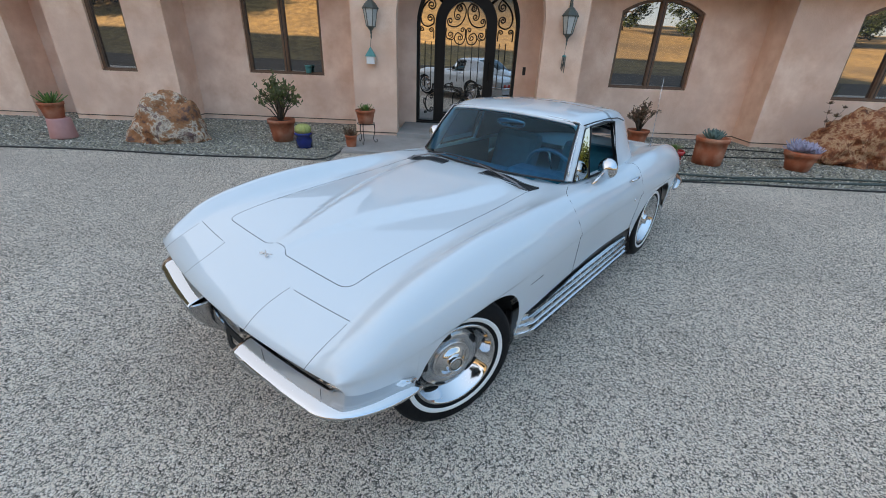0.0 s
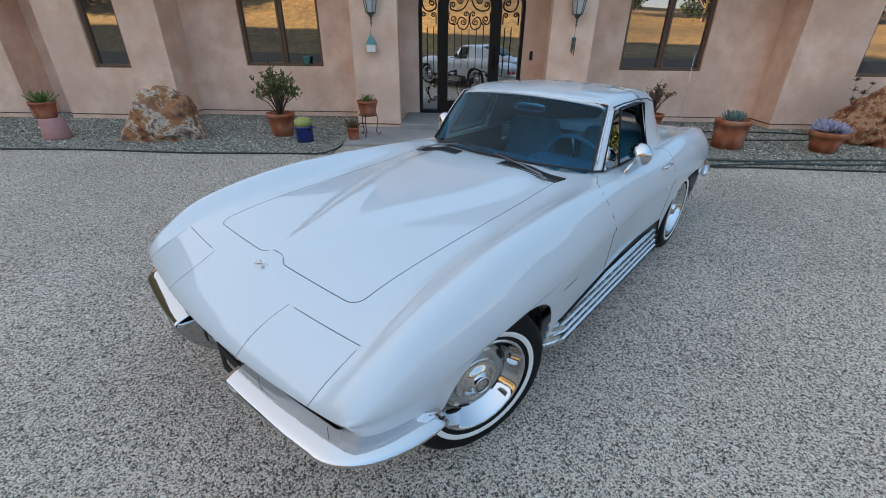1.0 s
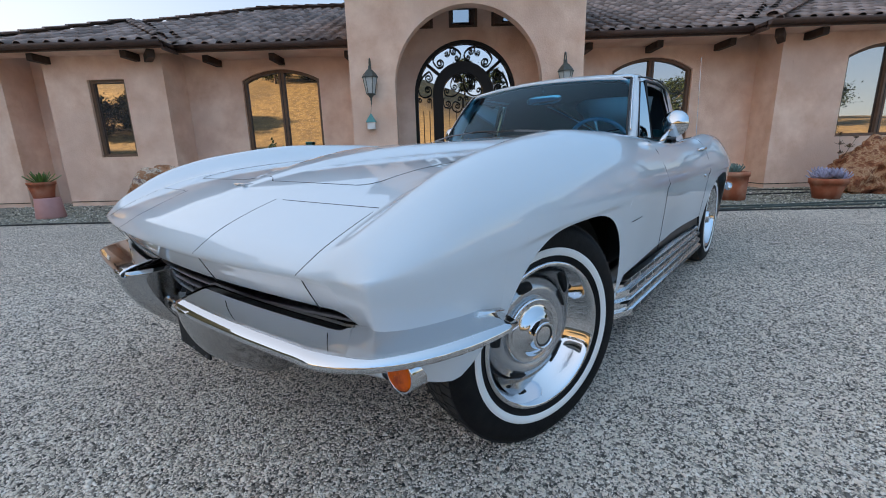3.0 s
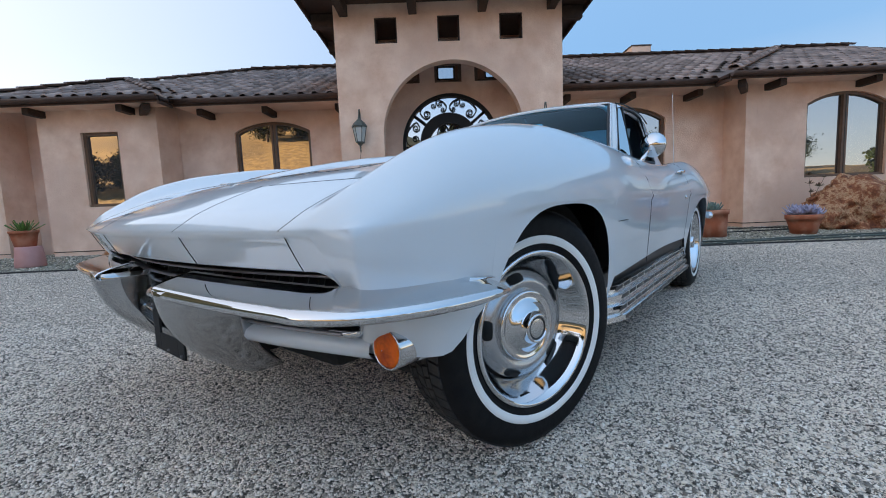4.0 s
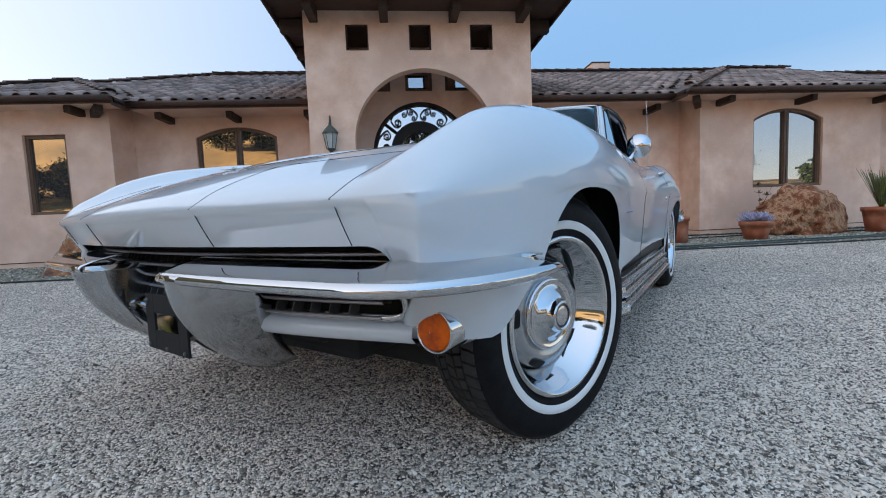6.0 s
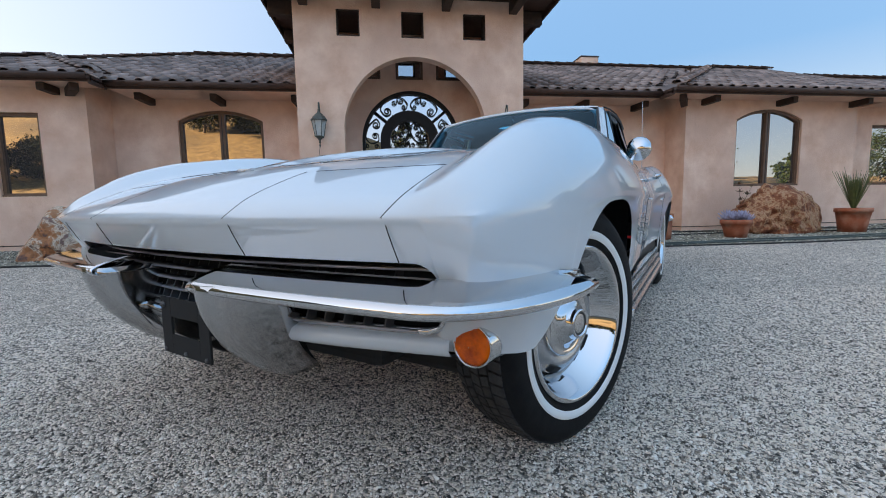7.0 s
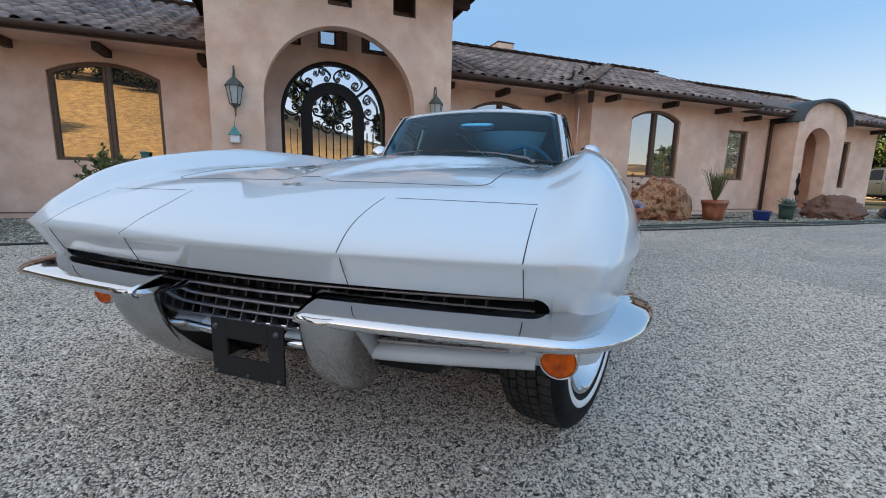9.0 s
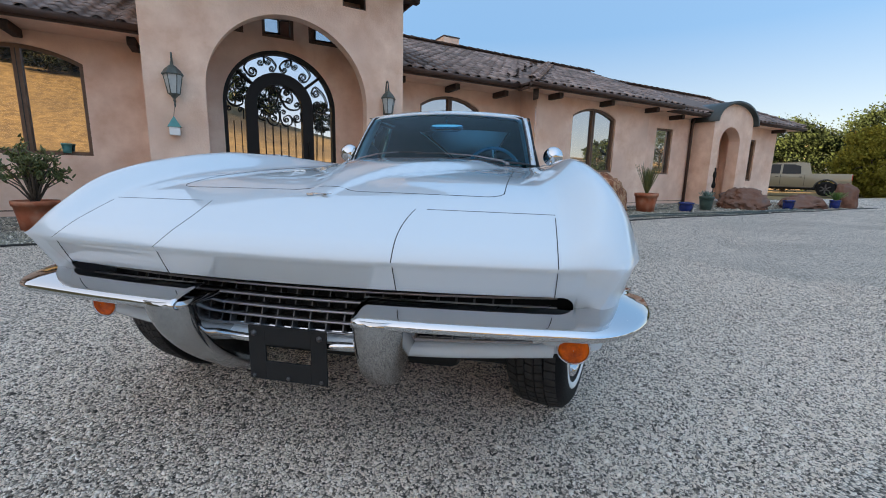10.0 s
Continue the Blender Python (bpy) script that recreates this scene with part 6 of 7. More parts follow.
def roof_face(name, eave0, eave1, top, inside, slope=SL, label=""):
    """A pitched face over the eave line eave0-eave1 (x, y, z); rises at right angles to it by slope until z=top. inside(x, y) bounds it."""
    e0, e1 = Vector(eave0), Vector(eave1)
    along = (e1 - e0)
    length = along.length
    along.normalize()
    up = Vector((-along.y, along.x, slope)).normalized()
    nrm = along.cross(up).normalized()
    run = (top - e0.z) / up.z
    m = Matrix((along, up, nrm)).transposed().to_4x4()
    ob_rows = int(run / tile_l) + 1
    for j in range(ob_rows):
        n = int(length / tile_w) + 1
        for i in range(n):
            p = e0 + along * (tile_w * (i + 0.5)) + up * (tile_l * j - 0.05)
            if not inside(p.x, p.y) or tile_l * j > run:
                continue
            jit = Matrix.Translation(p + nrm * 0.012 + along * random.uniform(-0.006, 0.006)) @ m @ Euler((radians(random.uniform(-0.8, 0.8)), 0, radians(random.uniform(-1.0, 1.0)))).to_matrix().to_4x4()
            ROOF_TILES.append((jit, name))


def deck_face(name, pts, label="", thick=0.05):
    vs = [Vector(p) for p in pts]
    n = len(vs)
    vs2 = vs + [p + Vector((0, 0, -thick)) for p in vs]
    return mesh_ob(name, vs2, [tuple(range(n)), tuple(range(2 * n - 1, n - 1, -1))] + [(i, (i + 1) % n, n + (i + 1) % n, n + i) for i in range(n)], UNDERLAY, house, label, smooth=False)


EZ = 2.80
E_MAIN, E_BUMP = 8.30, 7.90
def zp(y, e):
    return EZ + SL * (y - e)


roofs = {}
roofs["main"] = deck_face("roof", [(-5.0, E_MAIN, EZ), (-1.80, E_MAIN, EZ), (-1.80, 13.0, zp(13, E_MAIN)), (-5.3, 13.0, zp(13, E_MAIN)), (-7.75, 10.55, zp(10.55, E_MAIN))], "main roof of dark mottled clay barrel tiles")
deck_face("roof", [(2.13, E_MAIN, EZ), (5.15, E_MAIN, EZ), (8.7, 11.85, zp(11.85, E_MAIN)), (10.2, 13.0, zp(13, E_MAIN)), (2.13, 13.0, zp(13, E_MAIN))])
deck_face("roof", [(-1.80, 11.2, zp(11.2, E_MAIN)), (2.13, 11.2, zp(11.2, E_MAIN)), (2.13, 13.0, zp(13, E_MAIN)), (-1.80, 13.0, zp(13, E_MAIN))])
roofs["right"] = deck_face("roof", [(5.15, E_BUMP, EZ), (10.55, E_BUMP, EZ), (10.55, 8.35, EZ + 0.19), (19.0, 8.35, EZ), (17.6, 11.45, zp(11.45, 8.3)), (10.6, 11.45, zp(11.45, 8.3)), (8.70, 11.45, zp(11.45, E_BUMP))], "right wing roof of dark mottled clay barrel tiles")
deck_face("roof_hip", [(5.15, E_BUMP, EZ), (8.70, 11.45, zp(11.45, E_BUMP)), (8.70, 11.85, zp(11.45, E_BUMP)), (5.15, 8.3, EZ)])
roofs["left"] = deck_face("roof", [(-8.75, E_BUMP, EZ), (-4.95, E_BUMP, EZ), (-6.85, 9.95, zp(9.95, E_BUMP))], "hipped bay roof of dark mottled clay barrel tiles")
deck_face("roof_hip", [(-4.95, E_BUMP, EZ), (-4.95, 8.3, EZ), (-6.85, 10.4, zp(9.95, E_BUMP)), (-6.85, 9.95, zp(9.95, E_BUMP))])
roofs["far_left"] = deck_face("roof", [(-18.0, E_BUMP, EZ - 0.02), (-8.75, E_BUMP, EZ - 0.02), (-8.0, 8.75, EZ + 0.34), (-18, 8.75, EZ + 0.34)], "low roof edge of clay barrel tiles")
deck_face("roof_back", [(-16, 16.5, EZ), (18.5, 16.5, EZ), (17.6, 11.45, zp(11.45, 8.3)), (10.2, 13.0, zp(13, E_MAIN)), (-5.3, 13.0, zp(13, E_MAIN)), (-7.75, 10.55, zp(10.55, E_MAIN)), (-17, 8.75, EZ + 0.30)])
deck_face("roof_end", [(18.99, 8.35, EZ), (18.99, 16.5, EZ), (17.6, 11.45, zp(11.45, 8.3))])
TE = 4.22
TX0, TX1, TY0, TY1 = -2.31, 2.65, 7.17, 11.7
TAPEX = ((TX0 + TX1) / 2, (TY0 + TY1) / 2, TE + 0.40 * 2.35)
for a, b in (((TX0, TY0), (TX1, TY0)), ((TX1, TY0), (TX1, TY1)), ((TX1, TY1), (TX0, TY1)), ((TX0, TY1), (TX0, TY0))):
    o = deck_face("tower_roof", [(*a, TE), (*b, TE), TAPEX], "low pyramid tower roof")
    roofs.setdefault("tower", o)

roof_face("main", (-5.0, E_MAIN, EZ), (5.15, E_MAIN, EZ), zp(12.9, E_MAIN), lambda x, y: -9 < x < 9.8 and (x < 5.15 or x - 5.15 < y - 8.3) and not (-1.75 < x < 2.1))
# the main face widens upwards behind the bays
roof_face("main", (-9.5, E_MAIN, EZ), (-5.0, E_MAIN, EZ), zp(12.9, E_MAIN), lambda x, y: y - 8.3 > (-4.95 - x) + 0.25 and y < 12.95 + min(0.0, x + 5.3))
roof_face("main", (5.15, E_MAIN, EZ), (9.8, E_MAIN, EZ), zp(12.9, E_MAIN), lambda x, y: y - 8.3 > (x - 5.15) + 0.25 and x < 9.9)
roof_face("right", (5.15, E_BUMP, EZ), (10.45, E_BUMP, EZ), zp(11.4, E_BUMP), lambda x, y: x - 5.2 > y - E_BUMP)
roof_face("right", (10.5, 8.35, EZ), (18.9, 8.35, EZ), zp(11.4, 8.0), lambda x, y: not (PX0 - 0.1 < x < PX1 + 0.1 and y < 9.6) and y - 8.35 < (18.95 - x) * 2.2 and y < 11.5)
roof_face("left", (-8.75, E_BUMP, EZ), (-4.95, E_BUMP, EZ), zp(9.9, E_BUMP), lambda x, y: y - E_BUMP < (-4.95 - x) * 1.08 and y - E_BUMP < (x + 8.75) * 1.08)
roof_face("far_left", (-17.9, E_BUMP, EZ - 0.02), (-8.8, E_BUMP, EZ - 0.02), EZ + 0.30, lambda x, y: True)


def cap_row(roof, a, b):
    a, b = Vector(a), Vector(b)
    d = (b - a)
    n = max(int(d.length / 0.33), 1)
    q = d.to_track_quat("Y", "Z").to_matrix().to_4x4()
    for i in range(n):
        ROOF_TILES.append((Matrix.Translation(a + d * (i / n) + Vector((0, 0, 0.06))) @ q @ Matrix.Translation((0.055, 0, 0.0)) @ Matrix.Diagonal((1.25, 1, 1.15, 1)), roof))


cap_row("right", (5.15, E_BUMP, EZ), (8.70, 11.45, zp(11.45, E_BUMP)))
cap_row("right", (8.70, 11.45, zp(11.45, E_BUMP)), (10.6, 11.45, zp(11.45, E_BUMP)))
cap_row("right", (10.6, 11.45, zp(11.45, 8.3)), (17.6, 11.45, zp(11.45, 8.3)))
cap_row("right", (19.0, 8.35, EZ), (17.6, 11.45, zp(11.45, 8.3)))
cap_row("left", (-4.95, E_BUMP, EZ), (-6.85, 9.95, zp(9.95, E_BUMP)))
cap_row("left", (-8.75, E_BUMP, EZ), (-6.85, 9.95, zp(9.95, E_BUMP)))
cap_row("main", (-5.3, 13.0, zp(13, E_MAIN)), (10.2, 13.0, zp(13, E_MAIN)))
cap_row("main", (-7.75, 10.55, zp(10.55, E_MAIN)), (-5.3, 13.0, zp(13, E_MAIN)))

# ridge boards under the cap tiles
for x0, x1, y, z in ((-5.3, 10.2, 13.0, zp(13, E_MAIN)), (8.70, 10.6, 11.45, zp(11.45, E_BUMP)), (10.6, 17.6, 11.45, zp(11.45, 8.3))):
    part("ridge_board", box(x0, x1, y - 0.06, y + 0.06, z - 0.06, z + 0.085), UNDERLAY, house)

# soffits, gutters and beam ends
def eave(x0, x1, e, wall_y, z=EZ):
    part("soffit", box(x0, x1, e + 0.03, wall_y - 0.003, z - 0.075, z - 0.05), STUCCO, house, "stucco soffit under the eave")
    part("fascia", box(x0, x1, e - 0.0, e + 0.03, z - 0.10, z + 0.0), FASCIA, house, "brown fascia board")
    gv = []
    for x in (x0, x1):
        for i in range(9):
            a = math.pi + math.pi * i / 8
            gv.append((x, e - 0.055 + 0.055 * math.cos(a), z + 0.005 + 0.08 * math.sin(a)))
    o = mesh_ob("gutter", gv, grid_faces(2, 9), FASCIA, house, "brown half-round gutter")
    md = o.modifiers.new("thickness", "SOLIDIFY")
    md.thickness = 0.004


eave(-4.97, -1.82, E_MAIN, MAIN)
eave(2.15, 5.17, E_MAIN, MAIN)
eave(5.10, 10.55, E_BUMP, BUMP_R)
eave(-8.72, -4.92, E_BUMP, BUMP_L)
eave(-18, -8.76, E_BUMP, BUMP_L, EZ - 0.02)
eave(10.57, 12.55, 8.35, REC)
eave(15.45, 18.95, 8.35, REC)
part("eave_return", box(5.10, 5.14, E_BUMP + 0.003, E_MAIN, EZ - 0.13, EZ), FASCIA, house)
part("eave_return", box(-4.96, -4.92, E_BUMP + 0.003, E_MAIN, EZ - 0.13, EZ), FASCIA, house)
for x, e, wy in ((-4.62, E_MAIN, MAIN), (-3.38, E_MAIN, MAIN), (-1.98, E_MAIN, MAIN), (2.45, E_MAIN, MAIN), (3.72, E_MAIN, MAIN), (5.02, E_MAIN, MAIN), (6.2, E_BUMP, BUMP_R), (7.95, E_BUMP, BUMP_R), (9.75, E_BUMP, BUMP_R), (11.6, 8.35, REC),
                 (-5.75, E_BUMP, BUMP_L), (-7.40, E_BUMP, BUMP_L), (-9.6, E_BUMP, BUMP_L), (-11.4, E_BUMP, BUMP_L), (17.9, 8.35, REC)):
    part("rafter_tail", box(x - 0.058, x + 0.058, e + (0.30 if wy - e > 0.7 else 0.16), wy + 0.02, 2.600, 2.722, 0.012), BEAM, house, "dark rafter tail under the eave")
for x in (5.42, -5.25):
    part("rafter_tail", box(-0.062, 0.062, 0, 0.75, 2.585, 2.722, 0.012, Matrix.Translation((x, 8.05, 0)) @ Matrix.Rotation(radians(-40 if x > 0 else 40), 4, "Z")), BEAM, house)
# tower eaves
part("tower_fascia", box(TX0, TX1, TY0 - 0.03, TY0, TE - 0.16, TE + 0.02), FASCIA, house, "brown tower fascia")
for x in (TX0, TX1 - 0.03):
    part("tower_fascia", box(x, x + 0.03, TY0 + 0.002, TY1, TE - 0.16, TE + 0.02), FASCIA, house)
part("tower_soffit", box(TX0 + 0.03, TX1 - 0.03, TY0 + 0.002, TY1, TE - 0.06, TE - 0.04), FASCIA, house)
for x in (-1.62, -0.44, 0.75, 1.94):
    part("rafter_tail", box(x - 0.072, x + 0.072, TY0 + 0.16, TOW + 0.02, TE - 0.26, TE - 0.065, 0.012), BEAM, house)
for s, x0 in ((-1, -1.80), (1, 2.13)):
    for y in (8.2, 9.4):
        part("rafter_tail", box(min(x0, x0 + s * 0.45), max(x0, x0 + s * 0.45), y - 0.075, y + 0.075, TE - 0.30, TE - 0.075, 0.012), BEAM, house)
chim = part("chimney", box(5.92, 6.50, 13.4, 13.95, 4.3, 5.24, 0.01), STUCCO, house, "squat stucco roof vent stack")
part("chimney_cap", box(5.90, 6.52, 13.38, 13.97, 5.24, 5.28, 0.01), FASCIA, chim)

# ---- wall lanterns, bird house, wind chime, intercom ----
def lantern(x, y, z):
    t = thing("wall_lantern", pose(x, y, z), "weathered green-grey metal wall lantern with frosted glass", "lantern", "lanterns beside the entry")
    hexa = lambda prof: revolve(prof, 6)
    v, f = hexa([(0.055, 0.16), (0.062, 0.17), (0.100, 0.385), (0.102, 0.40)])
    mesh_ob("glass", v, f, LAMP_GLASS, t, "frosted glass panes", smooth=False)
    for i in range(6):
        a = math.pi * 2 * i / 6
        tube("glazing_bar", [(0.064 * math.cos(a), 0.064 * math.sin(a), 0.165), (0.104 * math.cos(a), 0.104 * math.sin(a), 0.395)], 0.006, PATINA, t, n=5)
    v, f = hexa([(0.118, 0.392), (0.122, 0.405), (0.085, 0.46), (0.045, 0.50), (0.02, 0.52), (0.015, 0.56), (0.001, 0.58)])
    mesh_ob("cap", v, f, PATINA, t, "stepped lantern cap", smooth=False)
    v, f = hexa([(0.001, 0.06), (0.018, 0.075), (0.012, 0.10), (0.04, 0.14), (0.068, 0.165), (0.06, 0.172)])
    mesh_ob("base", v, f, PATINA, t, smooth=False)
    tube("finial", [(0, 0, 0.0), (0, 0, 0.03), (0, 0, 0.07)], [0.004, 0.012, 0.006], PATINA, t)
    tube("bracket", [(0, 0.115, 0.25), (0, 0.12, 0.45), (0, 0.10, 0.62), (0, 0.06, 0.68), (0, 0.02, 0.66), (0, 0.0, 0.60), (0, 0.0, 0.57)], 0.010, PATINA, t)
    part("wall_plate", box(-0.05, 0.05, 0.105, 0.119, 0.16, 0.42, 0.006), PATINA, t)
    return t


for x in (-1.437, 1.80):
    lan = lantern(x, 7.737, 1.655)
    lan.scale = (1.12, 1.12, 1.10)
bh = thing("bird_house", pose(-1.47, 7.80, 1.27), "small hanging bird house, white box with teal roof", "bird house")
part("box", box(-0.065, 0.065, -0.05, 0.05, 0.0, 0.12, 0.004), WHITE_PAINT, bh)
mesh_ob("roof", [(-0.085, -0.065, 0.115), (0.085, -0.065, 0.115), (0.085, 0.065, 0.115), (-0.085, 0.065, 0.115), (0, 0, 0.27)], [(0, 1, 4), (1, 2, 4), (2, 3, 4), (3, 0, 4), (3, 2, 1, 0)], TEAL_PAINT, bh, "pointed teal roof", smooth=False)
tube("cord", [(0, 0, 0.26), (0.03, -0.04, 0.43)], 0.003, BLACK, bh)
wc = thing("wind_chime", pose(1.80, 7.76, 1.25), "thin metal wind chime hanging under a lantern", "wind chime")
tube("cord", [(0, 0, 0.27), (0, 0, 0.45)], 0.003, BLACK, wc)
for i in range(4):
    tube("chime_tube", [(0.025 * math.cos(i * 1.57), 0.025 * math.sin(i * 1.57), 0.0 + 0.03 * i), (0.025 * math.cos(i * 1.57), 0.025 * math.sin(i * 1.57), 0.25)], 0.008, PATINA, wc)
mesh_ob("chime_top", *revolve([(0.001, 0.28), (0.035, 0.265), (0.035, 0.25), (0.001, 0.25)], 12), TEAL_PAINT, wc)
ic = part("intercom", box(1.30, 1.36, DOOR_Y - 0.02, DOOR_Y - 0.001, 1.12, 1.27, 0.006), BLACK)
tagged(ic, "small black doorbell unit on the porch wall", "doorbell")

# ---- pots and plants ----
def pot_mesh(r, h, flare=0.72, rim=0.12, n=28):
    rh = h * rim * 1.4
    return revolve([(0.001, 0.0), (r * flare, 0.0), (r * (flare + (0.93 - flare) * 0.55), h * 0.5), (r * 0.93, h - rh), (r * 0.99, h - rh), (r, h - rh * 0.4), (r, h), (r * 0.90, h), (r * 0.86, h - rh), (r * 0.85, h * 0.8), (0.001, h * 0.8)], n)


def leaf(base, direction, length, width, thick=0.15, bend=0.3):
    """A fleshy pointed leaf as a thin closed blade."""
    d = Vector(direction).normalized()
    side = d.cross(Vector((0, 0, 1)))
    if side.length < 1e-3:
        side = Vector((1, 0, 0))
    side.normalize()
    up = side.cross(d)
    vs, k = [], 5
    for i in range(k):
        t = i / (k - 1)
        w = width * (0.55 + 1.6 * t - 2.1 * t * t) if i < k - 1 else 0.002
        c = Vector(base) + d * length * t + up * bend * length * t * t
        vs += [c - side * w / 2, c + up * width * thick, c + side * w / 2, c - up * width * thick]
    return vs, grid_faces(k, 4, close_k=True)


def rosette(name, parent, z, count, length, width, mt, spread=(15, 75), bend=0.25, label=""):
    sets = []
    for i in range(count):
        a = i * 2.39996
        el = radians(spread[0] + (spread[1] - spread[0]) * (i / max(count - 1, 1)))
        d = (math.cos(a) * math.cos(el), math.sin(a) * math.cos(el), math.sin(el))
        l = length * random.uniform(0.85, 1.1) * (1.0 - 0.35 * i / count)
        sets.append(leaf((0.01 * math.cos(a), 0.01 * math.sin(a), z), d, l, width, 0.14, bend))
    v, f = join(*sets)
    return mesh_ob(name, v, f, mt, parent, label)


def bush(parent, z, height, spread, mt, twigs=26, leaves=9, size=0.035):
    """Jade-like shrub: forking stems with round leaves at their tips."""
    stems, lv = [], []
    for i in range(twigs):
        a, q = random.uniform(0, 6.28), random.uniform(0.15, 1.0)
        tip = Vector((math.cos(a) * spread * q, math.sin(a) * spread * q, z + height * random.uniform(0.5, 1.0) * (1.1 - 0.35 * q)))
        mid_p = Vector((tip.x * 0.4, tip.y * 0.4, z + (tip.z - z) * 0.55)) + Vector((random.uniform(-0.02, 0.02), random.uniform(-0.02, 0.02), 0))
        stems.append(tube_data([(0, 0, z - 0.02), mid_p, tip], [0.012, 0.008, 0.004], 5))
        for j in range(leaves):
            c = mid_p.lerp(tip, random.uniform(0.35, 1.05)) + Vector((random.gauss(0, 0.022), random.gauss(0, 0.022), random.gauss(0, 0.018)))
            d = Vector((random.gauss(0, 1), random.gauss(0, 1), random.uniform(0, 1.0)))
            lv.append(leaf(c, d, size * random.uniform(0.8, 1.4), size * 0.8, 0.18, 0.2))
    v, f = join(*stems)
    mesh_ob("woody_stem", v, f, BARK, parent)
    v, f = join(*lv)
    mesh_ob("leaves", v, f, mt, parent)


def potted(name, x, y, r, h, mt, label, category="potted plant", z=0.02, flare=0.72, rim=0.12):
    t = thing(name, pose(x, y, z), label, category)
    mesh_ob("pot", *pot_mesh(r, h, flare, rim), mt, t)
    v, f = revolve([(0.001, h * 0.88), (r * 0.87, h * 0.86)], 20)
    mesh_ob("soil", v, f, SOIL, t)
    return t


p = potted("jade_plant", -2.93, 7.22, 0.225, 0.36, TERRACOTTA, "leafy jade plant in a banded terracotta pot on bed gravel")
bush(p, 0.32, 0.74, 0.38, LEAF, 46, 13, 0.052)
p = potted("barrel_cactus", -2.42, 6.80, 0.150, 0.24, BLUE_POT, "golden barrel cactus in a cobalt blue glazed pot", flare=0.85, rim=0.10)
cv, cf = revolve([(0.12 * math.sin(math.pi * i / 14) ** 0.8 + 0.0005, 0.20 + 0.17 * (1 - math.cos(math.pi * i / 14)) / 2) for i in range(15)], 44, "z", lambda i, j: 0.008 if i % 4 < 2 else -0.004)
mesh_ob("cactus", cv, cf, CACTUS, p, "ribbed yellow-green cactus")
p = potted("small_succulent", -1.66, 6.86, 0.100, 0.22, TERRACOTTA, "bronze succulent in a small terracotta pot beside the walk")
rosette("leaves", p, 0.19, 46, 0.16, 0.035, LEAF_RED, (5, 80), 0.3)
st = thing("plant_stand", pose(-1.47, 7.16, 0.056), "black wrought iron three-legged plant stand", "plant stand")
tube("ring", [(0.14 * math.cos(i * math.pi / 10), 0.14 * math.sin(i * math.pi / 10), 0.32) for i in range(20)], 0.007, IRON, st, closed=True)
for i in range(3):
    a = i * 2.094 + 0.4
    c, s = math.cos(a), math.sin(a)
    tube("leg", [(0.14 * c, 0.14 * s, 0.34), (0.15 * c, 0.15 * s, 0.2), (0.12 * c, 0.12 * s, 0.06), (0.16 * c, 0.16 * s, 0.0), (0.19 * c, 0.19 * s, 0.02), (0.18 * c, 0.18 * s, 0.05)], 0.007, IRON, st)
p = potted("aloe_plant", -1.47, 7.16, 0.165, 0.22, TERRACOTTA, "small aloe in a terracotta pot on an iron stand", z=0.38)
rosette("leaves", p, 0.18, 26, 0.17, 0.04, LEAF_GREEN, (20, 80), 0.2)
pk = thing("pedestal_pot", pose(-6.36, 6.72, 0.02), "upturned pink glazed pot used as a pedestal", "pot")
mesh_ob("pot", *revolve([(0.001, 0.31), (0.15, 0.31), (0.16, 0.295), (0.185, 0.02), (0.18, 0.0), (0.001, 0.0)], 28), PINK_POT, pk)
p = potted("aloe_plant", -6.42, 6.74, 0.175, 0.24, TERRACOTTA, "spiky aloe in a terracotta pot on a pink pedestal pot", z=0.331)
rosette("leaves", p, 0.20, 30, 0.26, 0.05, LEAF_GREEN, (12, 82), 0.15)
p = potted("jade_plant", 3.50, 8.2, 0.20, 0.28, TERRACOTTA, "jade plant in a terracotta pot against the wall")
bush(p, 0.25, 0.55, 0.28, LEAF_RED, 30, 10, 0.045)
p = potted("red_pot_plant", 3.37, 6.48, 0.165, 0.28, RED_POT, "fine green plant in a red glazed pot", flare=0.6)
rosette("leaves", p, 0.24, 60, 0.17, 0.010, LEAF_GREEN, (35, 88), 0.1)
p = potted("agave", 4.17, 6.92, 0.245, 0.42, TERRACOTTA, "blue-green agave in a large terracotta pot", flare=0.88)
rosette("leaves", p, 0.37, 46, 0.20, 0.095, LEAF_BLUE, (8, 80), 0.45)
p = potted("lilac_succulent", 5.50, 6.74, 0.235, 0.30, TERRACOTTA, "lilac rosette succulent in a low terracotta bowl", flare=0.68, rim=0.18)
for i in range(7):
    a = i * 0.9
    o = rosette("rosette", p, 0.27, 30, 0.16, 0.06, LEAF_LILAC, (5, 80), 0.35)
    o.location = (0.13 * math.cos(a) if i else 0, 0.13 * math.sin(a) if i else 0, 0.03 * (i % 3))
p = potted("yucca", 8.15, 7.0, 0.27, 0.44, TERRACOTTA, "upright spiky yucca in a terracotta pot")
rosette("leaves", p, 0.40, 120, 0.78, 0.022, LEAF, (66, 89), 0.0)
p = potted("blue_bowl", 9.38, 6.75, 0.19, 0.22, BLUE_POT, "empty cobalt blue glazed bowl", "pot", flare=0.8)
p = potted("green_pot_plant", 10.42, 6.85, 0.18, 0.36, GREEN_POT, "succulent in a dark green glazed pot", flare=0.75)
rosette("leaves", p, 0.32, 30, 0.24, 0.06, LEAF_BLUE, (20, 80), 0.2)
p = potted("blue_planter", 13.7, 6.35, 0.16, 0.26, BLUE_POT, "cobalt blue planter by low boulders", "pot", flare=0.85)
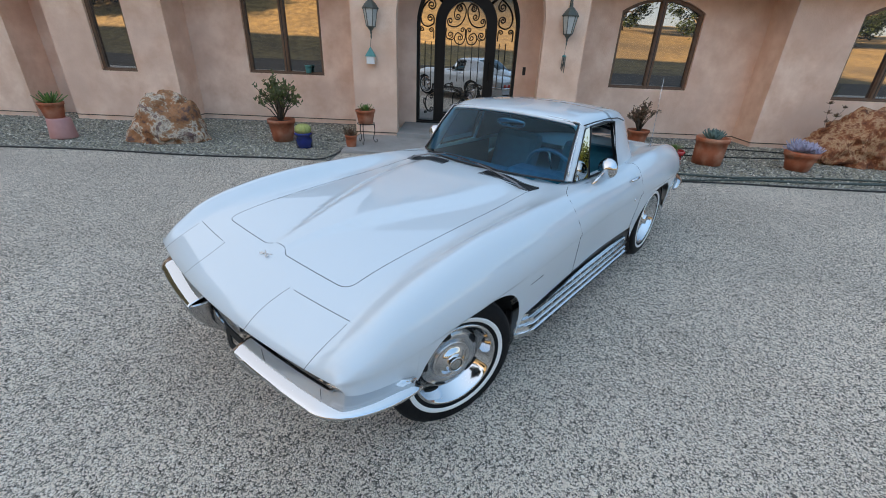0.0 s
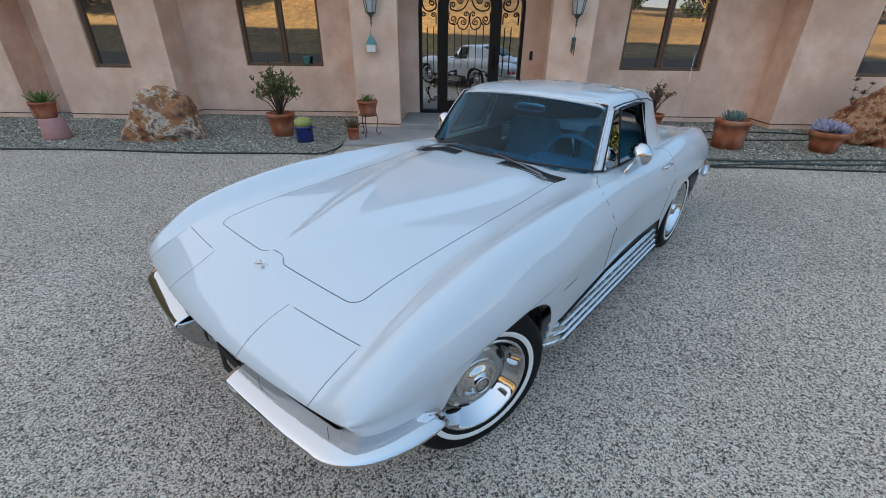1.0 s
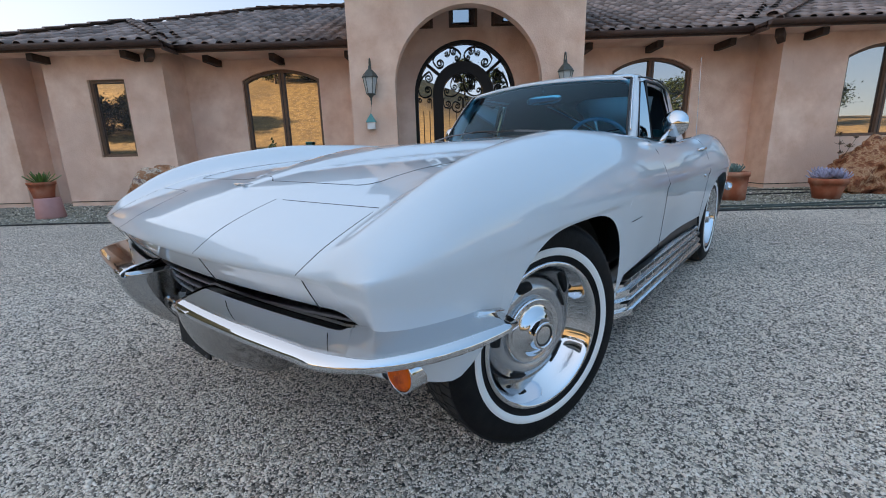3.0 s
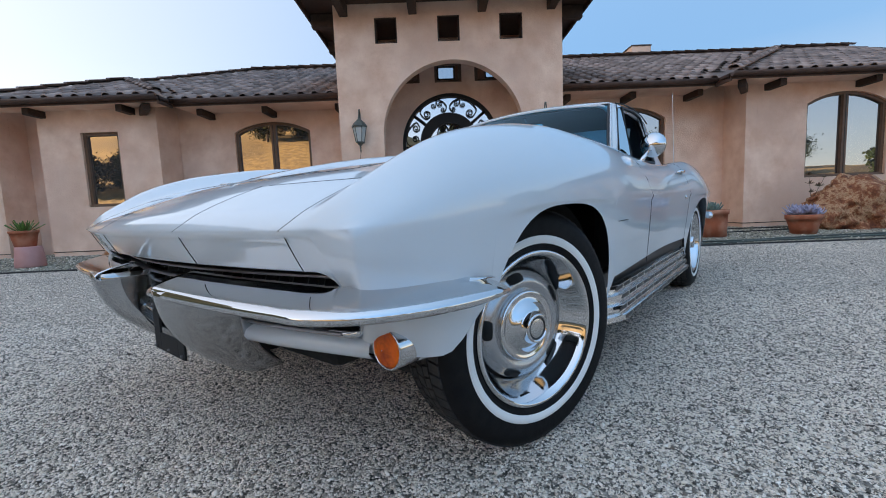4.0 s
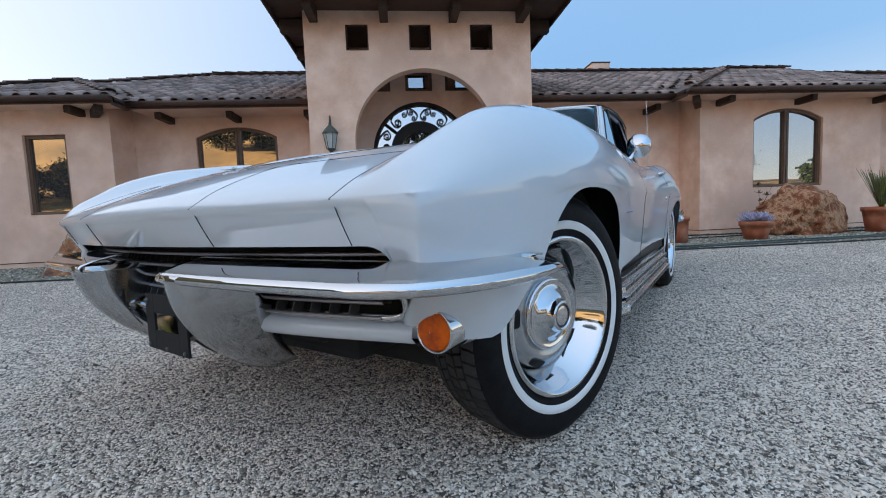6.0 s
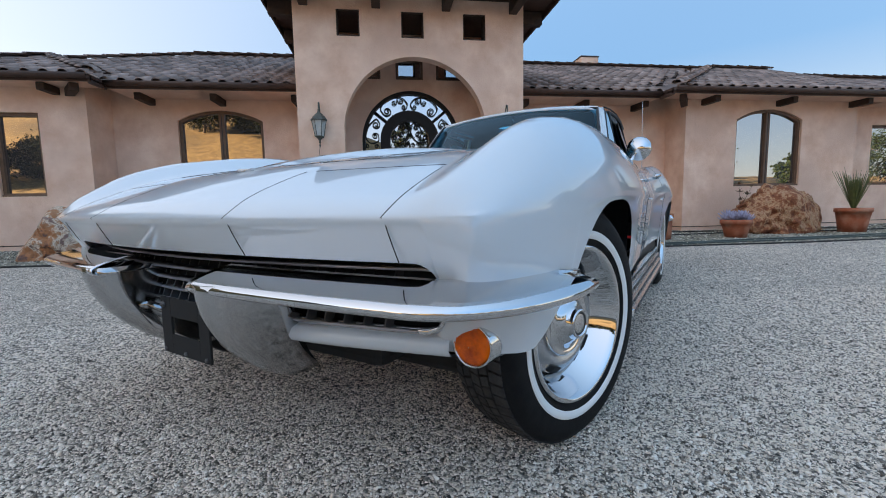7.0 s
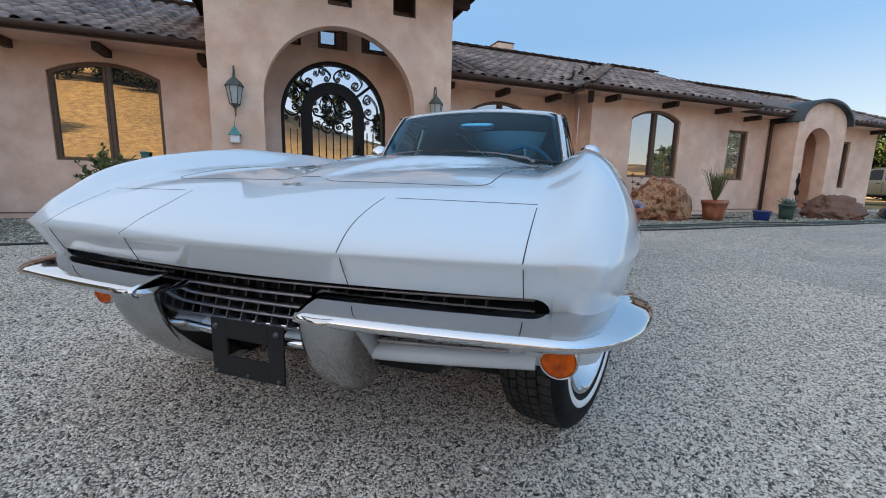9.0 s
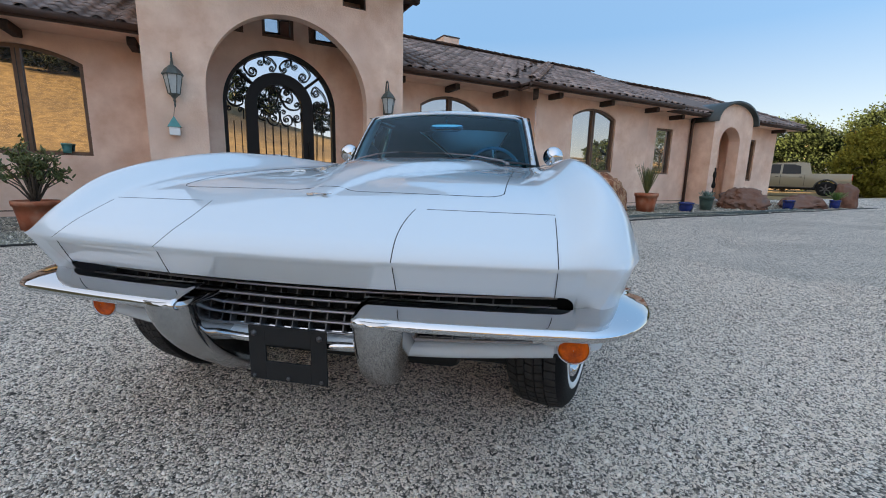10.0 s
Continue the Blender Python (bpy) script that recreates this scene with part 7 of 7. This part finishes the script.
p = potted("blue_planter", 16.1, 6.1, 0.15, 0.25, BLUE_POT, "small plant in a cobalt blue planter", flare=0.85)
rosette("leaves", p, 0.25, 40, 0.35, 0.05, LEAF_GREEN, (20, 80), 0.2)
p = potted("windowsill_pot", -3.0, 9.095, 0.07, 0.15, TEAL_PAINT, "small teal pot on the window sill", "pot", z=0.986)


def boulder(x, y, sx, sy, sz, mt, label, seed, sharp=1.0, turn=0, boxy=0.0):
    bm = bmesh.new()
    bmesh.ops.create_icosphere(bm, subdivisions=5, radius=1.0)
    off = Vector((seed * 3.1, seed * 1.7, seed * 0.9))
    for v in bm.verts:
        d = v.co.normalized()
        k = 1.0 + 0.30 * sharp * noise.noise(d * 1.3 + off) + 0.16 * sharp * noise.noise(d * 3.1 + off) + 0.10 * sharp * noise.noise(d * 6.5 + off) + 0.055 * noise.noise(d * 14 + off)
        k -= 0.16 * sharp * (0.35 - abs(noise.noise(d * 3.6 + off * 2)))
        c = d * k / max(abs(d.x), abs(d.y), abs(d.z)) ** boxy
        for ax, lim in ((Vector((0.6, -0.7, 0.35)), 0.80), (Vector((-0.75, -0.4, 0.5)), 0.82), (Vector((0.2, -0.3, 0.93)), 0.88), (Vector((0.9, 0.2, 0.3)), 0.85)):
            ax = ax.normalized()
            over = c.dot(ax) - lim
            if over > 0:
                c -= ax * over * 0.75
        v.co = Vector((c.x * sx, c.y * sy, max(c.z, -0.35) * sz + 0.32 * sz))
    ob = part("boulder", bm, mt, None, "", angle=45)
    ob.matrix_world = pose(x, y, 0.0, 0, 0, turn)
    return tagged(ob, label, "boulder", "boulders along the bed")


boulder(-4.72, 6.95, 0.62, 0.45, 0.58, ROCK, "rust, cream and grey quartz boulder on bed gravel", 1, 1.0)
boulder(7.0, 7.45, 0.90, 0.52, 0.72, ROCK_RUST, "large rust-brown boulder beside the lilac succulent", 5, 1.0)
boulder(12.5, 6.95, 0.80, 0.6, 0.48, ROCK_DARK, "low dark red boulder by the side entry", 3, 0.9, 20)
boulder(15.0, 6.45, 0.95, 0.5, 0.34, ROCK_DARK, "long low reddish boulder", 7, 0.8)
boulder(16.9, 6.1, 0.33, 0.28, 0.60, ROCK_DARK, "upright reddish stone pillar", 9, 0.35, 12, 0.9)

go = thing("garden_ornament", pose(12.64, 7.95, 0.0), "slim dark metal garden ornament by the side entry", "ornament")
tube("stake", [(0, 0, 0.0), (0.01, 0, 0.5), (0, 0, 0.62)], 0.012, IRON, go)
mesh_ob("figure", *revolve([(0.001, 0.55), (0.04, 0.58), (0.05, 0.66), (0.03, 0.74), (0.024, 0.86), (0.042, 0.92), (0.032, 1.02), (0.015, 1.08), (0.012, 1.16), (0.001, 1.18)], 14, "z", lambda i, j: 0.014 * math.sin(i * 1.7 + j)), IRON, go)

# hoses and drip lines over the right bed
for k, (y0, z, mt) in enumerate(((6.05, 0.035, HOSE), (6.16, 0.04, HOSE), (5.92, 0.035, HOSE), (7.3, 0.04, EDGING), (7.9, 0.04, EDGING))):
    pts = []
    for i in range(40):
        x = 2.7 + i * 0.32
        pts.append((x, y0 + 0.10 * math.sin(x * 0.9 + k) + 0.05 * math.sin(x * 2.3 + 2 * k), z))
    tagged(tube("garden_hose", pts[: (22 if k > 2 else 40)], 0.013 if k < 3 else 0.011, mt, n=6), "dark hose lying along the bed gravel", "hose", "hoses in the bed")
stk = [tube_data([(6.35, 7.6, 0.0), (6.38, 7.6, 0.5), (6.30, 7.58, 0.95)], [0.005, 0.0035, 0.002], 5), tube_data([(6.38, 7.6, 0.5), (6.55, 7.55, 0.9)], [0.005, 0.003], 5)]
lv = []
for c in ((6.30, 7.58, 0.95), (6.33, 7.59, 0.8), (6.55, 7.55, 0.9), (6.48, 7.57, 0.75), (6.36, 7.6, 0.65)):
    for i in range(7):
        lv.append(leaf(c, (random.gauss(0, 1), random.gauss(0, 1), random.uniform(0, 1)), 0.07, 0.04, 0.1, 0.2))
tw = thing("sapling", pose(0, 0, 0), "thin bare sapling with a few bronze leaves", "plant")
mesh_ob("stem", *join(*stk), BARK, tw)
mesh_ob("leaves", *join(*lv), LEAF_RED, tw)


# ---- trees ----
def tree(x, y, height, crown_r, mt, seed, label, clumps=70, per=70, leaf_size=0.16, trunk_r=0.16, low=0.25):
    rng = random.Random(seed)
    z0 = land(x, y)
    t = thing("tree", pose(x, y, z0 - 0.05), label, "tree", "trees round the property")
    limbs = [tube_data([(0, 0, 0), (0.1, 0.05, height * 0.25), (0.0, 0.1, height * 0.5)], [trunk_r, trunk_r * 0.75, trunk_r * 0.5], 8)]
    centres = []
    for i in range(9):
        a = rng.uniform(0, 6.28)
        tip = Vector((math.cos(a) * crown_r * 0.7, math.sin(a) * crown_r * 0.7, height * rng.uniform(low + 0.15, 0.92)))
        limbs.append(tube_data([(0, 0.08, height * rng.uniform(0.2, 0.45)), Vector((0, 0, height * 0.45)).lerp(tip, 0.5) + Vector((0, 0, 0.2)), tip], [trunk_r * 0.5, trunk_r * 0.3, 0.02], 6))
        centres.append(tip)
    mesh_ob("trunk", *join(*limbs), BARK, t)
    pos, q = [], []
    for c in range(clumps):
        a, u = rng.uniform(0, 6.28), rng.uniform(-1, 1)
        rr = crown_r * (0.45 + 0.55 * rng.random() ** 0.5)
        zc = height * (low + (1 - low) * (0.5 + 0.5 * u))
        k = math.sqrt(max(0.08, 1 - u * u)) * (1 + 0.25 * math.sin(3 * a + seed))
        ctr = Vector((math.cos(a) * rr * k, math.sin(a) * rr * k, zc))
        cs = crown_r * rng.uniform(0.13, 0.26)
        for i in range(per):
            d = Vector((rng.gauss(0, 1), rng.gauss(0, 1), rng.gauss(0, 0.75))) * cs * 0.6
            pos.append(ctr + d)
    vs, fs = [], []
    for p in pos:
        n = Vector((rng.gauss(0, 1), rng.gauss(0, 1), rng.gauss(0.4, 1))).normalized()
        a = n.orthogonal().normalized() * leaf_size * rng.uniform(0.6, 1.3)
        b = n.cross(a) * rng.uniform(0.45, 0.75)
        k = len(vs)
        vs += [p - a, p - b * 0.8, p + a, p + b]
        fs.append((k, k + 1, k + 2, k + 3))
    me = bpy.data.meshes.new("crown")
    me.from_pydata([tuple(v) for v in vs], [], fs)
    me.materials.append(mt)
    o = new("crown", me)
    o.parent = t
    return t


tree(40.0, 17.5, 5.4, 3.0, OAK_LEAF, 11, "dark round-crowned oak behind the truck", 170, 130, 0.10, 0.18, 0.12)
tree(44.5, 13.0, 6.4, 3.4, OAK_LEAF, 12, "tall dark oak behind the truck", 170, 130, 0.10, 0.2, 0.12)
tree(50.0, 10.0, 6.0, 3.4, OAK_LEAF, 13, "dark oak beside the drive", 170, 130, 0.10, 0.2, 0.1)
tree(33.0, 10.2, 3.9, 1.7, YELLOW_LEAF, 14, "yellow-green bushy tree beside the drive", 170, 140, 0.075, 0.1, 0.06)
tree(35.0, 20.0, 4.6, 2.8, OAK_LEAF, 16, "dark oak behind the house end", 170, 130, 0.10, 0.15, 0.1)
tree(52.0, 21.0, 5.6, 3.8, OAK_LEAF, 17, "dark oak on the slope", 170, 130, 0.10, 0.2, 0.1)
for i, (x, y, h, r) in enumerate(((23, -50, 6.0, 4.0), (32, -46, 6.5, 4.2), (40, -55, 7.0, 4.6), (3.0, -66, 6.2, 2.3), (8.6, -67, 6.6, 2.2), (-13, -66, 4.5, 4.2), (-20, -68, 5.0, 4.4), (-27, -66, 5.0, 4.6), (-35, -68, 5.5, 4.6), (-43, -66, 6.0, 4.6), (-52, -66, 6.0, 4.6), (-13, -52, 4.0, 3.2), (-17.5, -51, 4.4, 3.4), (-22, -53, 4.6, 3.6), (-27, -51, 4.8, 3.6), (18.6, -70, 6.4, 2.3), (52, -48, 6.5, 4.5), (37.0, -16.5, 4.6, 1.7), (62, -60, 6, 5), (75, -42, 8.5, 5), (87, -43, 9.5, 5.5), (98, -47, 10.5, 6))):
    tree(x, y, h, r, OAK_LEAF, 30 + i, "dark oak on the golden hill", 70, 80, 0.17, 0.2, 0.15)

for i, (x, y, h, r) in enumerate(((-41, -31, 4.6, 3.6), (-36, -34, 3.6, 3.0))):
    tree(x, y, h, r, OAK_LEAF, 60 + i, "dense low oak scrub on the slope", 110, 90, 0.16, 0.12, 0.02)

# ---- pickup truck far down the drive ----
tr = thing("pickup_truck", pose(28.2, 12.45, 0.06, 0, 0, -71), "sand-coloured four-door pickup truck parked on the far drive", "truck")
ARCH = [(-1.78, 0.40, 0.47), (1.72, 0.40, 0.47)]      # centre along the truck, centre height, radius


def truck_side(s):
    """One flank with its wheel openings cut out, slightly barrelled."""
    top = [(-2.70, 0.98), (-2.45, 1.06), (-1.55, 1.12), (1.05, 1.16), (1.10, 1.20), (2.68, 1.20)]
    xs = sorted(set([-2.70, 2.68, 1.05, 1.10] + [-2.7 + 0.1 * i for i in range(54)] + [c + r * math.cos(math.pi * i / 16) for c, z, r in ARCH for i in range(17)]))
    vs, k = [], 7
    for x in xs:
        zt = float(np.interp(x, [p[0] for p in top], [p[1] for p in top]))
        zb = 0.46
        for c, z, r in ARCH:
            if abs(x - c) < r:
                zb = max(zb, z + math.sqrt(r * r - (x - c) ** 2))
        for i in range(k):
            t = i / (k - 1)
            z = zb + (zt - zb) * t
            vs.append((x, s * (0.93 - 0.05 * ((z - 0.82) / 0.4) ** 2 - 0.06 * smooth(-2.3, -2.7, x)), z))
    return vs, grid_faces(len(xs), k)


for s in (-1, 1):
    mesh_ob("flank", *truck_side(s), TRUCK_PAINT, tr, "sand painted flank")
part("bonnet", box(-2.68, -1.50, -0.84, 0.84, 0.86, 1.08, 0.06), TRUCK_PAINT, tr)
part("chassis", box(-2.5, 2.6, -0.74, 0.74, 0.32, 0.62, 0.03), MATT_BLACK, tr)
part("bed_floor", box(1.12, 2.66, -0.86, 0.86, 0.62, 0.68), MATT_BLACK, tr)
part("tailgate", box(2.64, 2.70, -0.87, 0.87, 0.60, 1.20, 0.015), TRUCK_PAINT, tr)
part("rear_bumper", box(2.68, 2.84, -0.88, 0.88, 0.44, 0.60, 0.03), BLACK, tr)
part("front_bumper", box(-2.82, -2.60, -0.88, 0.88, 0.40, 0.66, 0.05), BLACK, tr)
part("front_panel", box(-2.72, -2.62, -0.82, 0.82, 0.62, 1.0, 0.04), BLACK, tr)
cab = [(-1.55, 1.10), (-0.78, 1.72), (-0.50, 1.80), (0.62, 1.82), (0.92, 1.76), (1.08, 1.16)]
cv = [(x, y * (0.86 if z < 1.3 else 0.70), z) for y in (-1, -0.5, 0, 0.5, 1) for x, z in cab]
mesh_ob("cab_shell", cv, grid_faces(5, 6), TRUCK_GLASS, tr, "dark windscreen and cab glass", smooth=False)
mesh_ob("cab_roof", [(x, y * w, z + dz) for y in (-1, -0.6, 0, 0.6, 1) for x, z, w, dz in ((-0.82, 1.70, 0.70, 0.0), (-0.50, 1.80, 0.72, 0.025), (0.10, 1.83, 0.73, 0.03), (0.64, 1.82, 0.72, 0.03), (0.94, 1.75, 0.70, 0.0))], grid_faces(5, 5), TRUCK_PAINT, tr, "sand painted roof")
for s in (-1, 1):
    mesh_ob("cab_side", [(x, s * (0.86 if z < 1.3 else 0.70), z) for x, z in cab], [tuple(range(6))], TRUCK_PAINT, tr, smooth=False)
    for a, b, c, d in ((-1.22, -0.30, -0.66, -0.30), (-0.20, 0.62, -0.20, 0.56)):
        mesh_ob("side_window", [(a, s * 0.868, 1.18), (b, s * 0.868, 1.18), (d, s * 0.722, 1.70), (c, s * 0.722, 1.70)], [(0, 1, 2, 3)], TRUCK_GLASS, tr, smooth=False)
    for x in (-1.25, -0.25, 0.80):
        part("door_gap", box(x - 0.008, x + 0.008, -0.004, 0.004, 0.52, 1.12, 0, Matrix.Translation((0, s * 0.926, 0))), SEAM, tr)
    for x in (-0.42, 0.62):
        part("door_handle", box(x - 0.07, x + 0.07, s * 0.925 - 0.02, s * 0.925 + 0.02, 0.99, 1.03, 0.008), BLACK, tr)
    part("door_mirror", box(-1.20, -1.02, min(s * 0.92, s * 1.12), max(s * 0.92, s * 1.12), 1.12, 1.30, 0.03), TRUCK_PAINT, tr)
    part("running_board", box(-1.25, 1.15, min(s * 0.80, s * 0.96), max(s * 0.80, s * 0.96), 0.40, 0.46, 0.015), BLACK, tr)
    part("tail_light", box(2.58, 2.715, min(s * 0.80, s * 0.895), max(s * 0.80, s * 0.895), 0.86, 1.16, 0.012), RED_LENS, tr)
    part("headlight", box(-2.73, -2.50, min(s * 0.66, s * 0.86), max(s * 0.66, s * 0.86), 0.84, 0.98, 0.03), LAMP_GLASS, tr)
    for c, z, r in ARCH:
        flare = [(c + q * math.cos(math.pi * i / 16), s * y, z + q * math.sin(math.pi * i / 16)) for i in range(17) for q, y in ((r + 0.05, 0.925), (r + 0.02, 0.955), (r - 0.015, 0.95), (r - 0.015, 0.70))]
        mesh_ob("arch_flare", flare, grid_faces(17, 4), BLACK, tr, "black wheel-arch flare")
        v, f = revolve([(0.001, -0.10), (0.22, -0.11), (0.25, -0.13), (0.37, -0.125), (0.395, -0.08), (0.395, 0.10), (0.3, 0.12)], 32, "y")
        w = mesh_ob("wheel", [(a + c, b * (1 if s < 0 else -1) + s * 0.82, h + 0.39) for a, b, h in v], f, RUBBER, tr)
        for q in range(6):
            spoke = box(-0.03, 0.03, -0.012, 0.012, 0.03, 0.235, 0.006, Matrix.Translation((c, s * 0.955, 0.39)) @ Matrix.Rotation(math.pi * q / 3, 4, "Y"))
            part("spoke", spoke, GRILLE_DIM, w)

# ---- roof tiles: the nearest as pieces, the others joined ----
ROOF_TILES.sort(key=lambda t: abs(t[0].translation.x - 1.0) + 1.5 * (t[0].translation.y - 7.9))
for m, roof in ROOF_TILES[:300]:
    o = new("roof_tile", TILE_ME)
    o.parent = roofs[roof]
    o.matrix_local = m
rest = {}
for m, roof in ROOF_TILES[300:]:
    rest.setdefault(roof, []).append(m)
tv = np.array(TILE_V)
for roof, ms in rest.items():
    allv = np.concatenate([tv @ np.array(m.to_3x3()).T + np.array(m.translation) for m in ms])
    allf = [tuple(i + k * len(tv) for i in f) for k in range(len(ms)) for f in TILE_F]
    o = mesh_ob("tile_field", allv, allf, TILE_STUFF, roofs[roof], "field of clay barrel tiles", normals=None)
    tagged(o, kind="stuff")
